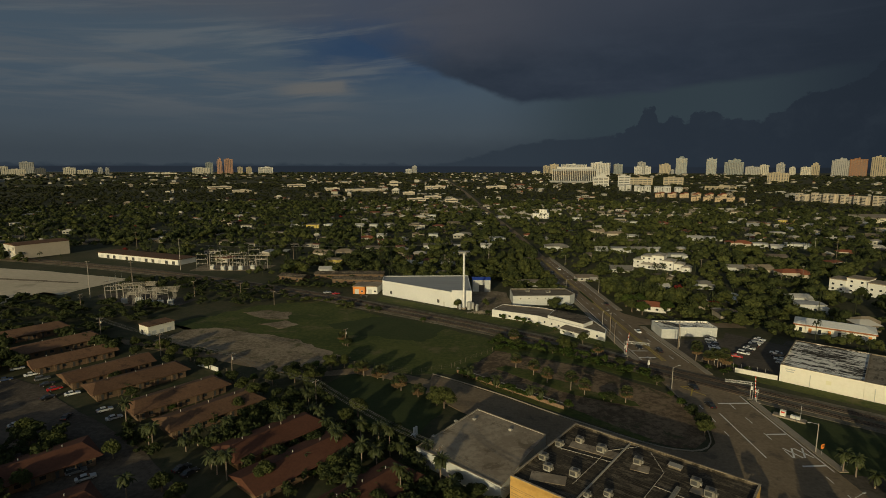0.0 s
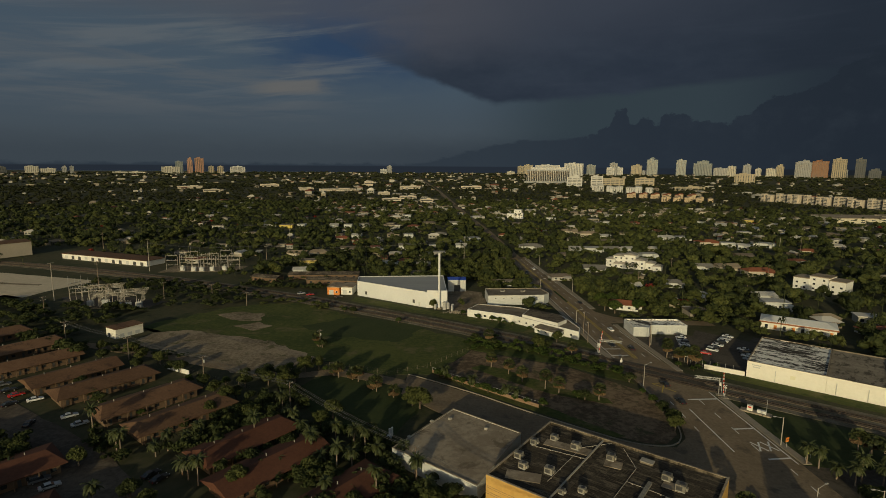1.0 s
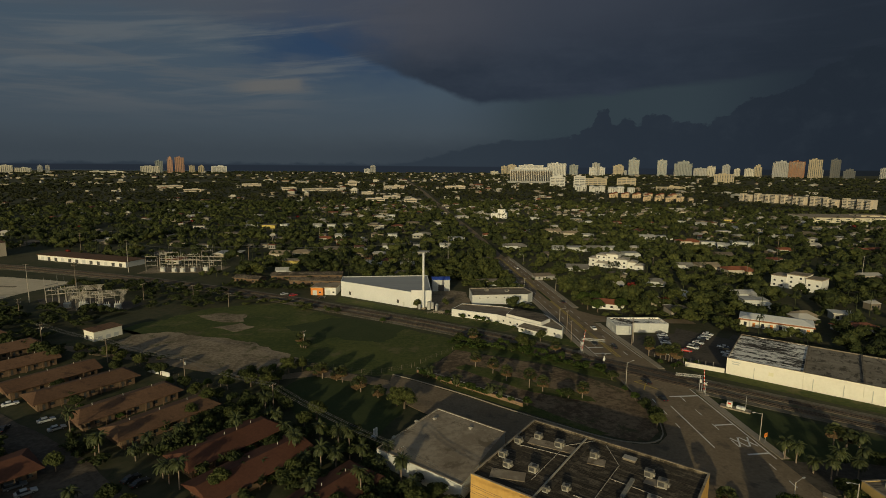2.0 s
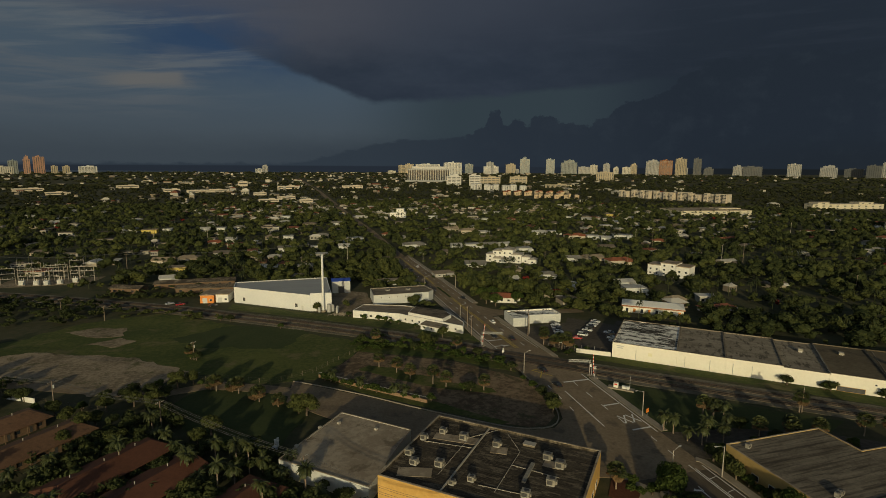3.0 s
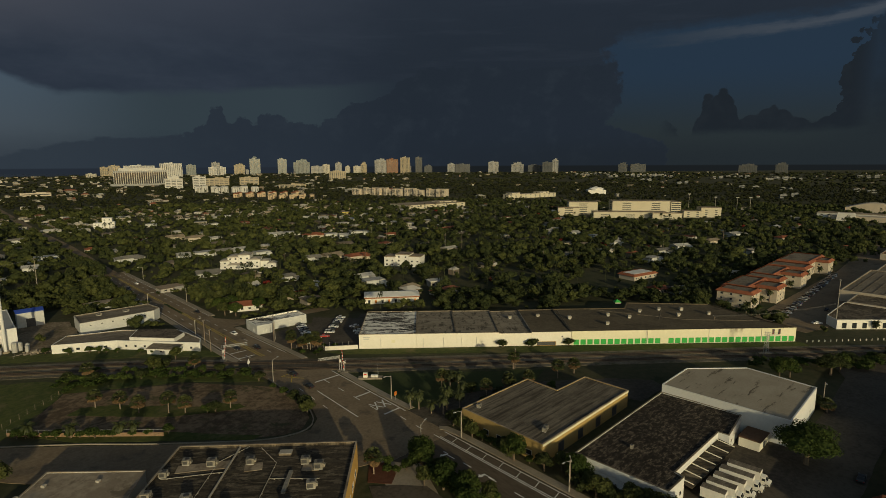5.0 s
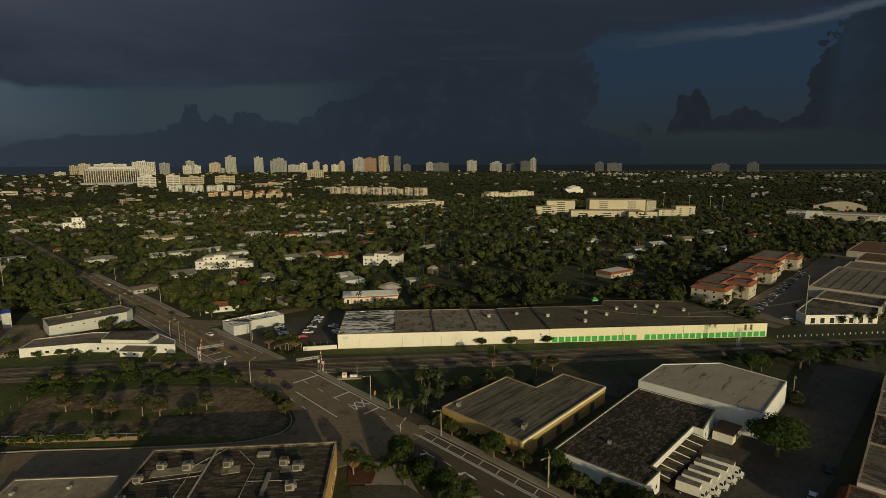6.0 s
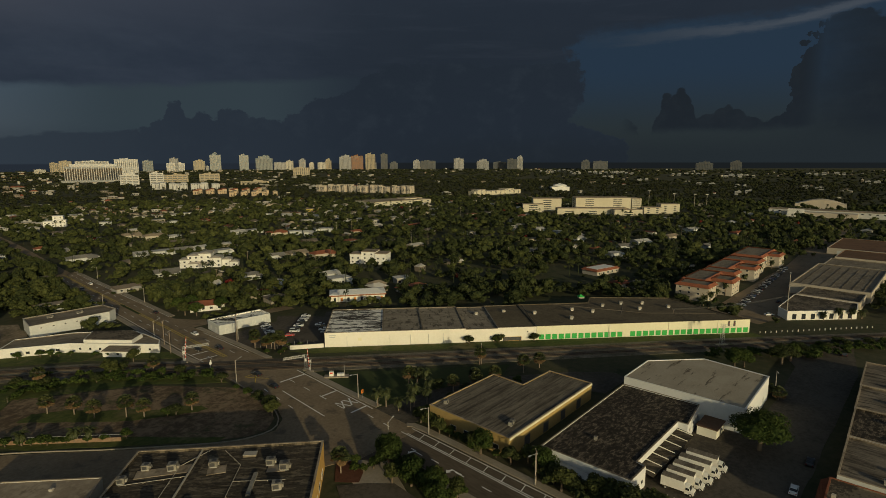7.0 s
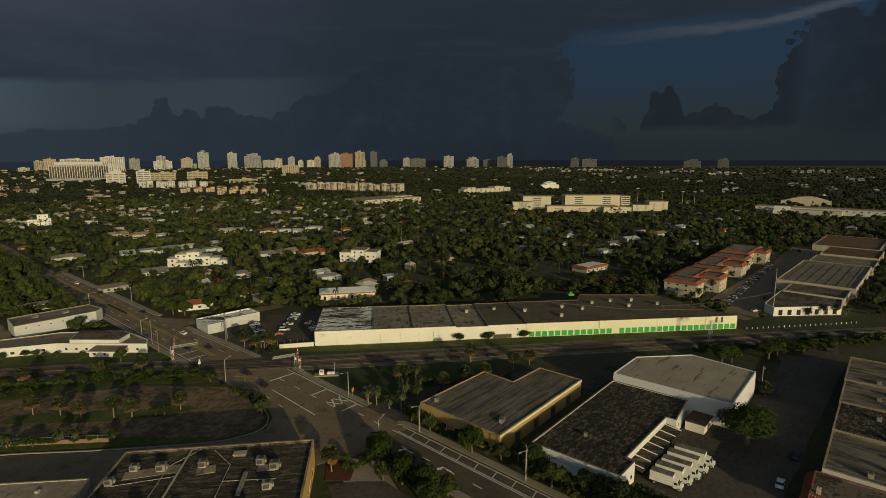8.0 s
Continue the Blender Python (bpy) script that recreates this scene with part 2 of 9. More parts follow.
def sheeted(name, c1, c2, stain, turn, w, h, seam=0.02, streak=(0.25, 1.6), amount=0.8, seed=0.0, lo=0.50, hi=0.68, tint=0.5):
    """Roofing laid in sheets w long and h wide, each of its own tone, with run-off stains along the fall."""
    m = bpy.data.materials.new(name)
    m.use_nodes = True
    t = m.node_tree
    n = Nodes(t)
    b = t.nodes["Principled BSDF"]
    mp = t.nodes.new("ShaderNodeMapping")
    mp.inputs["Rotation"].default_value = (0, 0, radians(-turn))
    mp.inputs["Location"].default_value = (seed * 17.3, seed * 5.9, 0)
    t.links.new(n.put("ShaderNodeNewGeometry").outputs["Position"], mp.inputs[0])
    pos = mp.outputs[0]
    x, y, z = n.split(pos)
    flat = n.xyz(x, y)
    br = t.nodes.new("ShaderNodeTexBrick")
    t.links.new(flat, br.inputs["Vector"])
    br.inputs["Color1"].default_value, br.inputs["Color2"].default_value = (0, 0, 0, 1), (1, 1, 1, 1)
    br.inputs["Mortar"].default_value = (0.15, 0.15, 0.15, 1)
    br.inputs["Scale"].default_value = 1.0
    br.inputs["Mortar Size"].default_value = seam
    br.inputs["Brick Width"].default_value, br.inputs["Row Height"].default_value = w, h
    tone = n.split(br.outputs["Color"])[0]
    grain = n.noise(flat, 1.3, 5, 0.65)
    cloud = n.noise(flat, 0.12, 4, 0.6)
    f = n.math("MULTIPLY_ADD", tone, tint, n.math("MULTIPLY_ADD", grain, 0.8, n.math("MULTIPLY_ADD", cloud, 0.9, -0.35 - tint * 0.5)))
    col = n.mix(n.step(f, 0.2, 0.8), c1, c2)
    run = n.noise(n.xyz(n.math("MULTIPLY", x, streak[0]), n.math("MULTIPLY", y, streak[1])), 0.5, 6, 0.68, 0.3)
    run = n.math("MULTIPLY_ADD", n.math("SUBTRACT", grain, 0.5), 0.25, run)
    col = n.mix(n.math("MULTIPLY", n.step(run, lo, hi), amount), col, stain)
    t.links.new(col, b.inputs["Base Color"])
    b.inputs["Roughness"].default_value = 0.9
    b.inputs["Specular IOR Level"].default_value = 0.2
    bn = t.nodes.new("ShaderNodeBump")
    bn.inputs["Strength"].default_value, bn.inputs["Distance"].default_value = 0.5, 0.05
    t.links.new(n.math("MULTIPLY_ADD", br.outputs["Fac"], -0.6, n.math("MULTIPLY_ADD", tone, 0.35, grain)), bn.inputs["Height"])
    t.links.new(bn.outputs[0], b.inputs["Normal"])
    return m


def palette(name, stops, rough=0.8, dirt=0.25, by_object=False, small=0.8):
    """One material whose tone is picked per island or per object from a row of colours."""
    m = bpy.data.materials.new(name)
    m.use_nodes = True
    t = m.node_tree
    n = Nodes(t)
    b = t.nodes["Principled BSDF"]
    r = n.put("ShaderNodeObjectInfo").outputs["Random"] if by_object else n.put("ShaderNodeNewGeometry").outputs["Random Per Island"]
    ramp = t.nodes.new("ShaderNodeValToRGB")
    ramp.color_ramp.interpolation = "CONSTANT"
    el = ramp.color_ramp.elements
    while len(el) < len(stops):
        el.new(0.5)
    for i, c in enumerate(stops):
        el[i].position, el[i].color = i / len(stops), (*c, 1)
    t.links.new(r, ramp.inputs[0])
    f = n.noise(n.put("ShaderNodeNewGeometry").outputs["Position"], small, 4, 0.65)
    k = n.math("MULTIPLY_ADD", f, 2 * dirt, 1 - dirt)
    col = n.mix(1.0, ramp.outputs[0], n.xyz(k, k, k), "MULTIPLY")
    t.links.new(col, b.inputs["Base Color"])
    b.inputs["Roughness"].default_value = rough
    b.inputs["Specular IOR Level"].default_value = 0.2
    return m


M_GROUND = surface("lawn_and_soil", (0.034, 0.042, 0.016), (0.078, 0.070, 0.038), 0.02, 0.35, 0.95, 0.3, c3=(0.026, 0.038, 0.013))
M_GRASS = surface("field_grass", (0.042, 0.060, 0.013), (0.090, 0.100, 0.025), 0.03, 0.5, 0.95, 0.5, c3=(0.135, 0.115, 0.054), contrast=0.12)
M_GRASS2 = surface("lawn_grass", (0.030, 0.046, 0.013), (0.052, 0.064, 0.020), 0.06, 0.7, 0.95, 0.4)
M_DIRT = surface("bare_soil", (0.15, 0.116, 0.074), (0.31, 0.245, 0.165), 0.05, 0.6, 0.95, 0.3, c3=(0.070, 0.072, 0.024), contrast=0.10)
M_MULCH = surface("red_bark_mulch", (0.075, 0.030, 0.018), (0.130, 0.055, 0.032), 0.3, 2.5, 0.95, 0.5)
M_PALMLOT = surface("trodden_brown_soil", (0.085, 0.058, 0.034), (0.225, 0.160, 0.098), 0.06, 0.5, 0.95, 0.3, c3=(0.055, 0.060, 0.022), contrast=0.10)
M_SAND = surface("pale_sand", (0.52, 0.44, 0.31), (0.66, 0.56, 0.41), 0.02, 0.3, 0.95, 0.2, c3=(0.40, 0.34, 0.24))
M_ASPHALT = surface("worn_asphalt", (0.178, 0.130, 0.080), (0.256, 0.195, 0.126), 0.06, 1.0, 0.9, 0.15, c3=(0.118, 0.093, 0.063), contrast=0.13)
M_ASPHALT_DARK = surface("resurfaced_asphalt", (0.078, 0.060, 0.041), (0.125, 0.098, 0.068), 0.06, 1.0, 0.9, 0.15, c3=(0.150, 0.118, 0.080), contrast=0.13, stretch=(90, 0.3, 1.2))
M_LOT = surface("dark_asphalt", (0.056, 0.047, 0.036), (0.108, 0.091, 0.070), 0.06, 0.8, 0.9, 0.15, c3=(0.108, 0.092, 0.070), contrast=0.12)
M_LOT_WORN = surface("worn_brown_asphalt", (0.060, 0.047, 0.035), (0.130, 0.103, 0.077), 0.05, 0.7, 0.9, 0.15, c3=(0.165, 0.132, 0.098), contrast=0.12)
M_PAVE = surface("concrete_paving", (0.25, 0.21, 0.155), (0.34, 0.295, 0.23), 0.15, 1.5, 0.9, 0.15)
M_BALLAST = surface("track_ballast", (0.105, 0.080, 0.056), (0.190, 0.150, 0.108), 0.1, 2.0, 0.95, 0.6, c3=(0.060, 0.060, 0.030))
M_GRAVEL = surface("gravel_and_weeds", (0.090, 0.078, 0.052), (0.200, 0.172, 0.130), 0.12, 1.2, 0.95, 0.5, c3=(0.055, 0.064, 0.020), contrast=0.12)
M_RAIL = surface("rusty_rail_steel", (0.045, 0.032, 0.024), (0.085, 0.062, 0.047), 0.5, 4, 0.6, 0, 0.3)
M_TIE = surface("weathered_timber_tie", (0.055, 0.045, 0.038), (0.10, 0.085, 0.07), 0.5, 4, 0.9, vary=0.2)
M_PAINT = surface("road_marking_white", (0.66, 0.64, 0.58), (0.85, 0.83, 0.77), 0.4, 3, 0.7)
M_PAINT_OLD = surface("worn_road_marking", (0.30, 0.27, 0.22), (0.50, 0.46, 0.39), 0.4, 3, 0.8)
M_YELLOW = surface("road_marking_yellow", (0.42, 0.30, 0.06), (0.58, 0.42, 0.09), 0.4, 3, 0.7)
M_WHITE = surface("white_painted_block", (0.64, 0.63, 0.58), (0.76, 0.75, 0.70), 0.08, 1.2, 0.8, 0.1)
M_CREAM = surface("cream_painted_block", (0.72, 0.69, 0.58), (0.80, 0.77, 0.67), 0.07, 1.0, 0.8, 0.1)
M_CREAM2 = surface("yellowed_cream_block", (0.68, 0.65, 0.46), (0.76, 0.73, 0.54), 0.07, 1.0, 0.8, 0.1)
M_OCHRE = surface("ochre_stucco", (0.50, 0.30, 0.085), (0.60, 0.38, 0.12), 0.1, 1.0, 0.85, 0.15)
M_MUSTARD = surface("dull_mustard_stucco", (0.36, 0.25, 0.09), (0.44, 0.31, 0.12), 0.1, 1.0, 0.85, 0.15)
M_GREYW = surface("grey_painted_block", (0.46, 0.47, 0.45), (0.56, 0.57, 0.55), 0.1, 1.2, 0.85, 0.1)
M_PINK = surface("pale_stucco", (0.44, 0.385, 0.305), (0.52, 0.46, 0.37), 0.1, 1.2, 0.85, 0.1)
# Stucco darkened to stand in for shade under eaves and trees.
M_SHADE_BROWNWALL = surface("shade_darkened_brown_stucco", (0.125, 0.080, 0.050), (0.180, 0.120, 0.076), 0.1, 1.2, 0.85, 0.1)
M_OFFICE = surface("buff_office_facade", (0.47, 0.43, 0.32), (0.54, 0.50, 0.38), 0.05, 0.6, 0.85)
M_GREEN = surface("green_roller_door", (0.035, 0.34, 0.060), (0.050, 0.42, 0.085), 0.3, 2, 0.6)
M_ORANGE = surface("orange_stucco", (0.62, 0.22, 0.05), (0.72, 0.28, 0.075), 0.3, 2, 0.8)
M_BLUE = surface("blue_painted_metal", (0.03, 0.07, 0.36), (0.045, 0.10, 0.46), 0.3, 2, 0.6)
M_ROOF_GREY = surface("grey_membrane_roof", (0.150, 0.125, 0.092), (0.235, 0.198, 0.148), 0.10, 0.8, 0.9, 0.1, c3=(0.100, 0.081, 0.058), stretch=(-3, 0.45, 1.6), contrast=0.08)
M_ROOF_PALE = surface("pale_concrete_roof", (0.26, 0.207, 0.145), (0.37, 0.305, 0.22), 0.07, 0.5, 0.9, 0.1, c3=(0.145, 0.112, 0.075), contrast=0.085)
M_ROOF_DARK = surface("dark_bitumen_roof", (0.030, 0.025, 0.018), (0.080, 0.065, 0.046), 0.12, 0.9, 0.9, 0.2, c3=(0.150, 0.124, 0.090), stretch=(-39.8, 0.40, 1.3), contrast=0.07)
M_RIB = surface("dull_roof_rib", (0.034, 0.028, 0.020), (0.085, 0.070, 0.051), 0.2, 1.0, 0.9)
M_ROOF_STAIN = surface("stained_white_roof", (0.050, 0.043, 0.034), (0.84, 0.80, 0.70), 0.16, 1.1, 0.9, 0.1, contrast=0.022, stretch=(-40.4, 0.30, 1.3), seed=2.0)
M_ROOF_OLIVE = surface("aged_olive_roof", (0.088, 0.070, 0.044), (0.140, 0.113, 0.073), 0.05, 0.6, 0.9, 0.1, c3=(0.060, 0.050, 0.035), contrast=0.15)
M_ROOF_SPOT = surface("patchy_gravel_roof", (0.052, 0.042, 0.031), (0.150, 0.122, 0.088), 0.12, 1.1, 0.95, 0.2, contrast=0.045, c3=(0.23, 0.19, 0.14))
M_ROOF_BROWN = surface("brown_shingle_roof", (0.112, 0.060, 0.034), (0.168, 0.095, 0.054), 0.1, 1.2, 0.9, 0.2, vary=0.15, c3=(0.070, 0.040, 0.026))
M_ROOF_MAROON = surface("maroon_shingle_roof", (0.085, 0.034, 0.020), (0.130, 0.054, 0.032), 0.1, 1.2, 0.9, 0.2, vary=0.15)
M_TILE_RED = surface("red_barrel_tile", (0.22, 0.074, 0.038), (0.30, 0.110, 0.058), 0.2, 1.5, 0.8, 0.3)
M_COPING = surface("pale_metal_coping", (0.33, 0.30, 0.25), (0.42, 0.385, 0.32), 0.3, 2, 0.6)
M_STEEL = surface("galvanised_steel", (0.36, 0.36, 0.345), (0.48, 0.48, 0.46), 0.4, 3, 0.55, 0, 0.3)
M_DARKSTEEL = surface("dark_steel", (0.06, 0.06, 0.06), (0.10, 0.10, 0.10), 0.5, 3, 0.5, 0, 0.3)
M_AC = surface("weathered_air_unit_casing", (0.17, 0.155, 0.125), (0.31, 0.29, 0.245), 0.8, 3, 0.7, vary=0.25)
M_WOODPOLE = surface("grey_wood_pole", (0.16, 0.125, 0.095), (0.24, 0.195, 0.15), 0.5, 4, 0.9)
M_CONCPOLE = surface("concrete_pole", (0.30, 0.275, 0.235), (0.38, 0.35, 0.30), 0.5, 3, 0.9)
M_WIRE = surface("black_cable", (0.10, 0.10, 0.10), (0.14, 0.14, 0.14), 0.5, 3, 0.6)
M_GLASS = surface("dark_window_glass", (0.020, 0.024, 0.028), (0.035, 0.040, 0.046), 0.2, 2, 0.12, spec=0.6)
M_RED = surface("red_paint", (0.50, 0.035, 0.022), (0.60, 0.055, 0.035), 0.5, 3, 0.5)
M_SIGNAL = surface("signal_orange_sheet", (0.75, 0.22, 0.03), (0.82, 0.27, 0.05), 0.5, 3, 0.5)
M_LIME = surface("lime_sign_sheet", (0.55, 0.66, 0.05), (0.62, 0.72, 0.08), 0.5, 3, 0.5)
M_FENCEWALL = surface("stained_tan_wall", (0.22, 0.135, 0.078), (0.30, 0.20, 0.125), 0.15, 1.2, 0.9, 0.1, c3=(0.13, 0.105, 0.075))
M_BARK = surface("tree_bark", (0.10, 0.075, 0.055), (0.17, 0.135, 0.10), 0.5, 3, 0.95)
M_PALMBARK = surface("palm_bark", (0.20, 0.155, 0.115), (0.28, 0.22, 0.17), 0.5, 3, 0.95)
M_LEAF = surface("broad_leaves", (0.053, 0.066, 0.0210), (0.115, 0.126, 0.0395), 0.03, 0.9, 0.7, bump=0.7, relief=0.4, island=0.20, spec=0.15, thin=0.35)
# dark leaf tone; it also carries cloud shade over the suburb towards +x
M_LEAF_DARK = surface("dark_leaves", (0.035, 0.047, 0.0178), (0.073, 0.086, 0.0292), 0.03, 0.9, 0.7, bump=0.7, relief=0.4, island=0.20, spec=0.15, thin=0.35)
# far canopy tone is lowered partway for the cloud shade beyond
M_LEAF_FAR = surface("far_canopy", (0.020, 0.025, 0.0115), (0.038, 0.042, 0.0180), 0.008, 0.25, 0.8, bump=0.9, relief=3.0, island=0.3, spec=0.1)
M_FROND = surface("palm_fronds", (0.026, 0.036, 0.012), (0.062, 0.070, 0.023), 0.2, 1.0, 0.6, vary=0.2, spec=0.3)
M_FROND_DRY = surface("dry_palm_fronds", (0.095, 0.060, 0.028), (0.15, 0.095, 0.045), 0.2, 1.0, 0.8, vary=0.2)
M_HALL = surface("cool_white_cladding", (0.60, 0.61, 0.60), (0.68, 0.69, 0.68), 0.08, 1.2, 0.7, 0.05)
M_ROOF_SHEET = sheeted("weathered_sheet_roof", (0.100, 0.083, 0.060), (0.225, 0.192, 0.144), (0.045, 0.037, 0.028), 2.0, 16.0, 0.75, 0.02, (0.13, 1.7), 0.8, tint=0.22, lo=0.47, hi=0.62)
M_ROOF_GRAVEL = sheeted("blistered_felt_roof", (0.030, 0.024, 0.018), (0.175, 0.140, 0.102), (0.022, 0.018, 0.013), 1.5, 1.1, 0.45, 0.04, (0.9, 1.5), 0.9, 1.0, 0.47, 0.53, 0.42)
M_ROOF_STREAK = sheeted("streaked_pale_roof", (0.315, 0.270, 0.200), (0.40, 0.35, 0.265), (0.085, 0.066, 0.045), 2.0, 14.0, 7.0, 0.006, (0.16, 0.75), 0.85, 7.0, 0.56, 0.66, 0.12)
M_ROOF_PLANK = sheeted("dark_planked_roof", (0.030, 0.025, 0.018), (0.082, 0.067, 0.048), (0.170, 0.140, 0.100), -39.8, 6.0, 0.62, 0.05, (0.35, 1.3), 0.85, 3.0, 0.50, 0.61, 0.35)
M_ROOF_UNIT = sheeted("stained_unit_roof", (0.125, 0.104, 0.078), (0.25, 0.21, 0.16), (0.050, 0.041, 0.031), 92.6, 14.0, 0.9, 0.02, (0.22, 1.1), 0.9, 4.0, 0.46, 0.62, 0.2)
M_ROOF_RUN = sheeted("streaked_felt_roof", (0.20, 0.168, 0.124), (0.300, 0.257, 0.192), (0.055, 0.046, 0.033), -40.4, 9.0, 1.8, 0.012, (0.9, 0.35), 0.8, 5.0, 0.50, 0.62, 0.3)
M_HEDGE = surface("hedge_leaves", (0.028, 0.050, 0.011), (0.080, 0.108, 0.026), 0.1, 1.6, 0.7, bump=0.9, relief=0.5, island=0.22, spec=0.15, thin=0.3)
M_FLAME = surface("scarlet_blossom", (0.11, 0.014, 0.009), (0.19, 0.024, 0.014), 0.2, 1.0, 0.8, island=0.3)
M_TYRE = surface("black_rubber", (0.02, 0.02, 0.02), (0.035, 0.035, 0.035), 1, 5, 0.9)
M_LAMP_LENS = surface("clear_lamp_lens", (0.6, 0.6, 0.56), (0.7, 0.7, 0.66), 1, 5, 0.2, spec=0.5)
M_TAIL = surface("red_lamp_lens", (0.35, 0.02, 0.02), (0.42, 0.03, 0.03), 1, 5, 0.25, spec=0.5)
M_WATER = surface("sea_water", (0.010, 0.018, 0.026), (0.014, 0.023, 0.032), 0.002, 0.02, 0.3)
PAINTS = {c: surface(c + "_car_paint", v, tuple(k * 1.12 for k in v), 0.5, 3, 0.28, 0, 0.0, spec=0.6) for c, v in dict(
    white=(0.72, 0.72, 0.70), silver=(0.36, 0.37, 0.38), black=(0.018, 0.018, 0.02), grey=(0.13, 0.135, 0.14), red=(0.42, 0.022, 0.02), blue=(0.035, 0.055, 0.12)).items()}
HOUSE_WALL = palette("house_stucco", [(0.38, 0.365, 0.32), (0.31, 0.27, 0.21), (0.46, 0.44, 0.39), (0.22, 0.19, 0.145), (0.34, 0.30, 0.24), (0.40, 0.385, 0.355)], by_object=True)
HOUSE_ROOF = palette("house_roofing", [(0.40, 0.38, 0.33), (0.17, 0.14, 0.11), (0.54, 0.51, 0.46), (0.19, 0.075, 0.046), (0.27, 0.23, 0.175), (0.40, 0.37, 0.32), (0.14, 0.115, 0.09)], by_object=True)
# Far wall tones are cut by a quarter in place of distance haze.
FAR_WALL = palette("haze_dimmed_far_stucco", [(0.34, 0.325, 0.28), (0.25, 0.22, 0.17), (0.42, 0.40, 0.355), (0.18, 0.15, 0.115), (0.28, 0.245, 0.185), (0.31, 0.295, 0.265)], small=0.05)

# ---------------------------------------------------------------- builders


class Geo:
    """Collects the faces of one mesh."""

    def __init__(self):
        self.v, self.f = [], []

    def add(self, verts, faces):
        o = len(self.v)
        self.v += [tuple(p) for p in verts]
        self.f += [tuple(i + o for i in q) for q in faces]
        return self

    def box(self, cx, cy, z0, sx, sy, sz, rz=0.0, taper=1.0):
        c, s = math.cos(rz), math.sin(rz)
        pts = []
        for k, zz in ((1.0, z0), (taper, z0 + sz)):
            for dx, dy in ((-1, -1), (1, -1), (1, 1), (-1, 1)):
                lx, ly = dx * sx / 2 * k, dy * sy / 2 * k
                pts.append((cx + lx * c - ly * s, cy + lx * s + ly * c, zz))
        return self.add(pts, [(3, 2, 1, 0), (4, 5, 6, 7), (0, 1, 5, 4), (1, 2, 6, 5), (2, 3, 7, 6), (3, 0, 4, 7)])

    def prism(self, pts, z0, z1, top=True, bottom=False):
        n = len(pts)
        vs = [(x, y, z0) for x, y in pts] + [(x, y, z1) for x, y in pts]
        fs = [(i, (i + 1) % n, n + (i + 1) % n, n + i) for i in range(n)]
        if top:
            fs.append(tuple(range(n, 2 * n)))
        if bottom:
            fs.append(tuple(range(n - 1, -1, -1)))
        return self.add(vs, fs)

    def ring(self, outer, inner, z0, z1, foot=True):
        """A band between two outlines, from z0 to z1."""
        n = len(outer)
        vs = [(x, y, z) for z in (z0, z1) for pts in (outer, inner) for x, y in pts]
        fs = []
        for i in range(n):
            j = (i + 1) % n
            fs += [(i, j, 2 * n + j, 2 * n + i), (n + j, n + i, 3 * n + i, 3 * n + j), (2 * n + i, 2 * n + j, 3 * n + j, 3 * n + i)]
            if foot:
                fs.append((i, n + i, n + j, j))
        return self.add(vs, fs)

    def bar(self, p, q, r0, r1=None, n=5, caps=True):
        r1 = r0 if r1 is None else r1
        p, q = Vector(p), Vector(q)
        d = (q - p).normalized()
        u = d.orthogonal().normalized()
        w = d.cross(u)
        vs = []
        for c, r in ((p, r0), (q, r1)):
            for i in range(n):
                t = 2 * math.pi * i / n
                vs.append(c + (u * math.cos(t) + w * math.sin(t)) * r)
        fs = [(i, (i + 1) % n, n + (i + 1) % n, n + i) for i in range(n)]
        if caps:
            fs += [tuple(range(n - 1, -1, -1)), tuple(range(n, 2 * n))]
        return self.add(vs, fs)

    def beam(self, p, q, w, h):
        """A square bar from p to q, w wide and h high."""
        p, q = Vector(p), Vector(q)
        d = (q - p).normalized()
        side = Vector((-d.y, d.x, 0))
        side = (side.normalized() if side.length > 1e-6 else Vector((1, 0, 0))) * w / 2
        up = d.cross(side).normalized() * h / 2
        vs = [c + a * side + b * up for c in (p, q) for a, b in ((-1, -1), (1, -1), (1, 1), (-1, 1))]
        return self.add(vs, [(3, 2, 1, 0), (4, 5, 6, 7), (0, 1, 5, 4), (1, 2, 6, 5), (2, 3, 7, 6), (3, 0, 4, 7)])

    def tube(self, pts, r, n=3):
        """One bent tube through the points."""
        vs, fs = [], []
        for i, p in enumerate(pts):
            p = Vector(p)
            d = (Vector(pts[min(i + 1, len(pts) - 1)]) - Vector(pts[max(i - 1, 0)])).normalized()
            u = d.cross(Vector((0, 0, 1))).normalized()
            w = u.cross(d)
            for k in range(n):
                t = 2 * math.pi * k / n
                vs.append(p + (u * math.cos(t) + w * math.sin(t)) * r)
        for i in range(len(pts) - 1):
            for k in range(n):
                fs.append((i * n + k, i * n + (k + 1) % n, (i + 1) * n + (k + 1) % n, (i + 1) * n + k))
        return self.add(vs, fs)

    def mesh(self, name, *mats):
        me = bpy.data.meshes.new(name)
        me.from_pydata(self.v, [], self.f)
        for m in mats:
            me.materials.append(m)
        return me


def part(name, geo, material, parent, label="", at=None, rz=0.0):
    ob = new(name, geo if isinstance(geo, bpy.types.Mesh) else geo.mesh(name, material))
    ob.parent = parent
    if at is not None:
        ob.matrix_basis = Matrix.Translation(at) @ Matrix.Rotation(rz, 4, "Z")
    return tagged(ob, label)


def thing(name, label, category, x=0.0, y=0.0, z=0.0, rz=0.0, group="", kind=""):
    ob = new(name)
    ob.empty_display_size = 0.5
    ob.matrix_basis = Matrix.Translation((x, y, z)) @ Matrix.Rotation(rz, 4, "Z")
    return tagged(ob, label, category, group, kind)


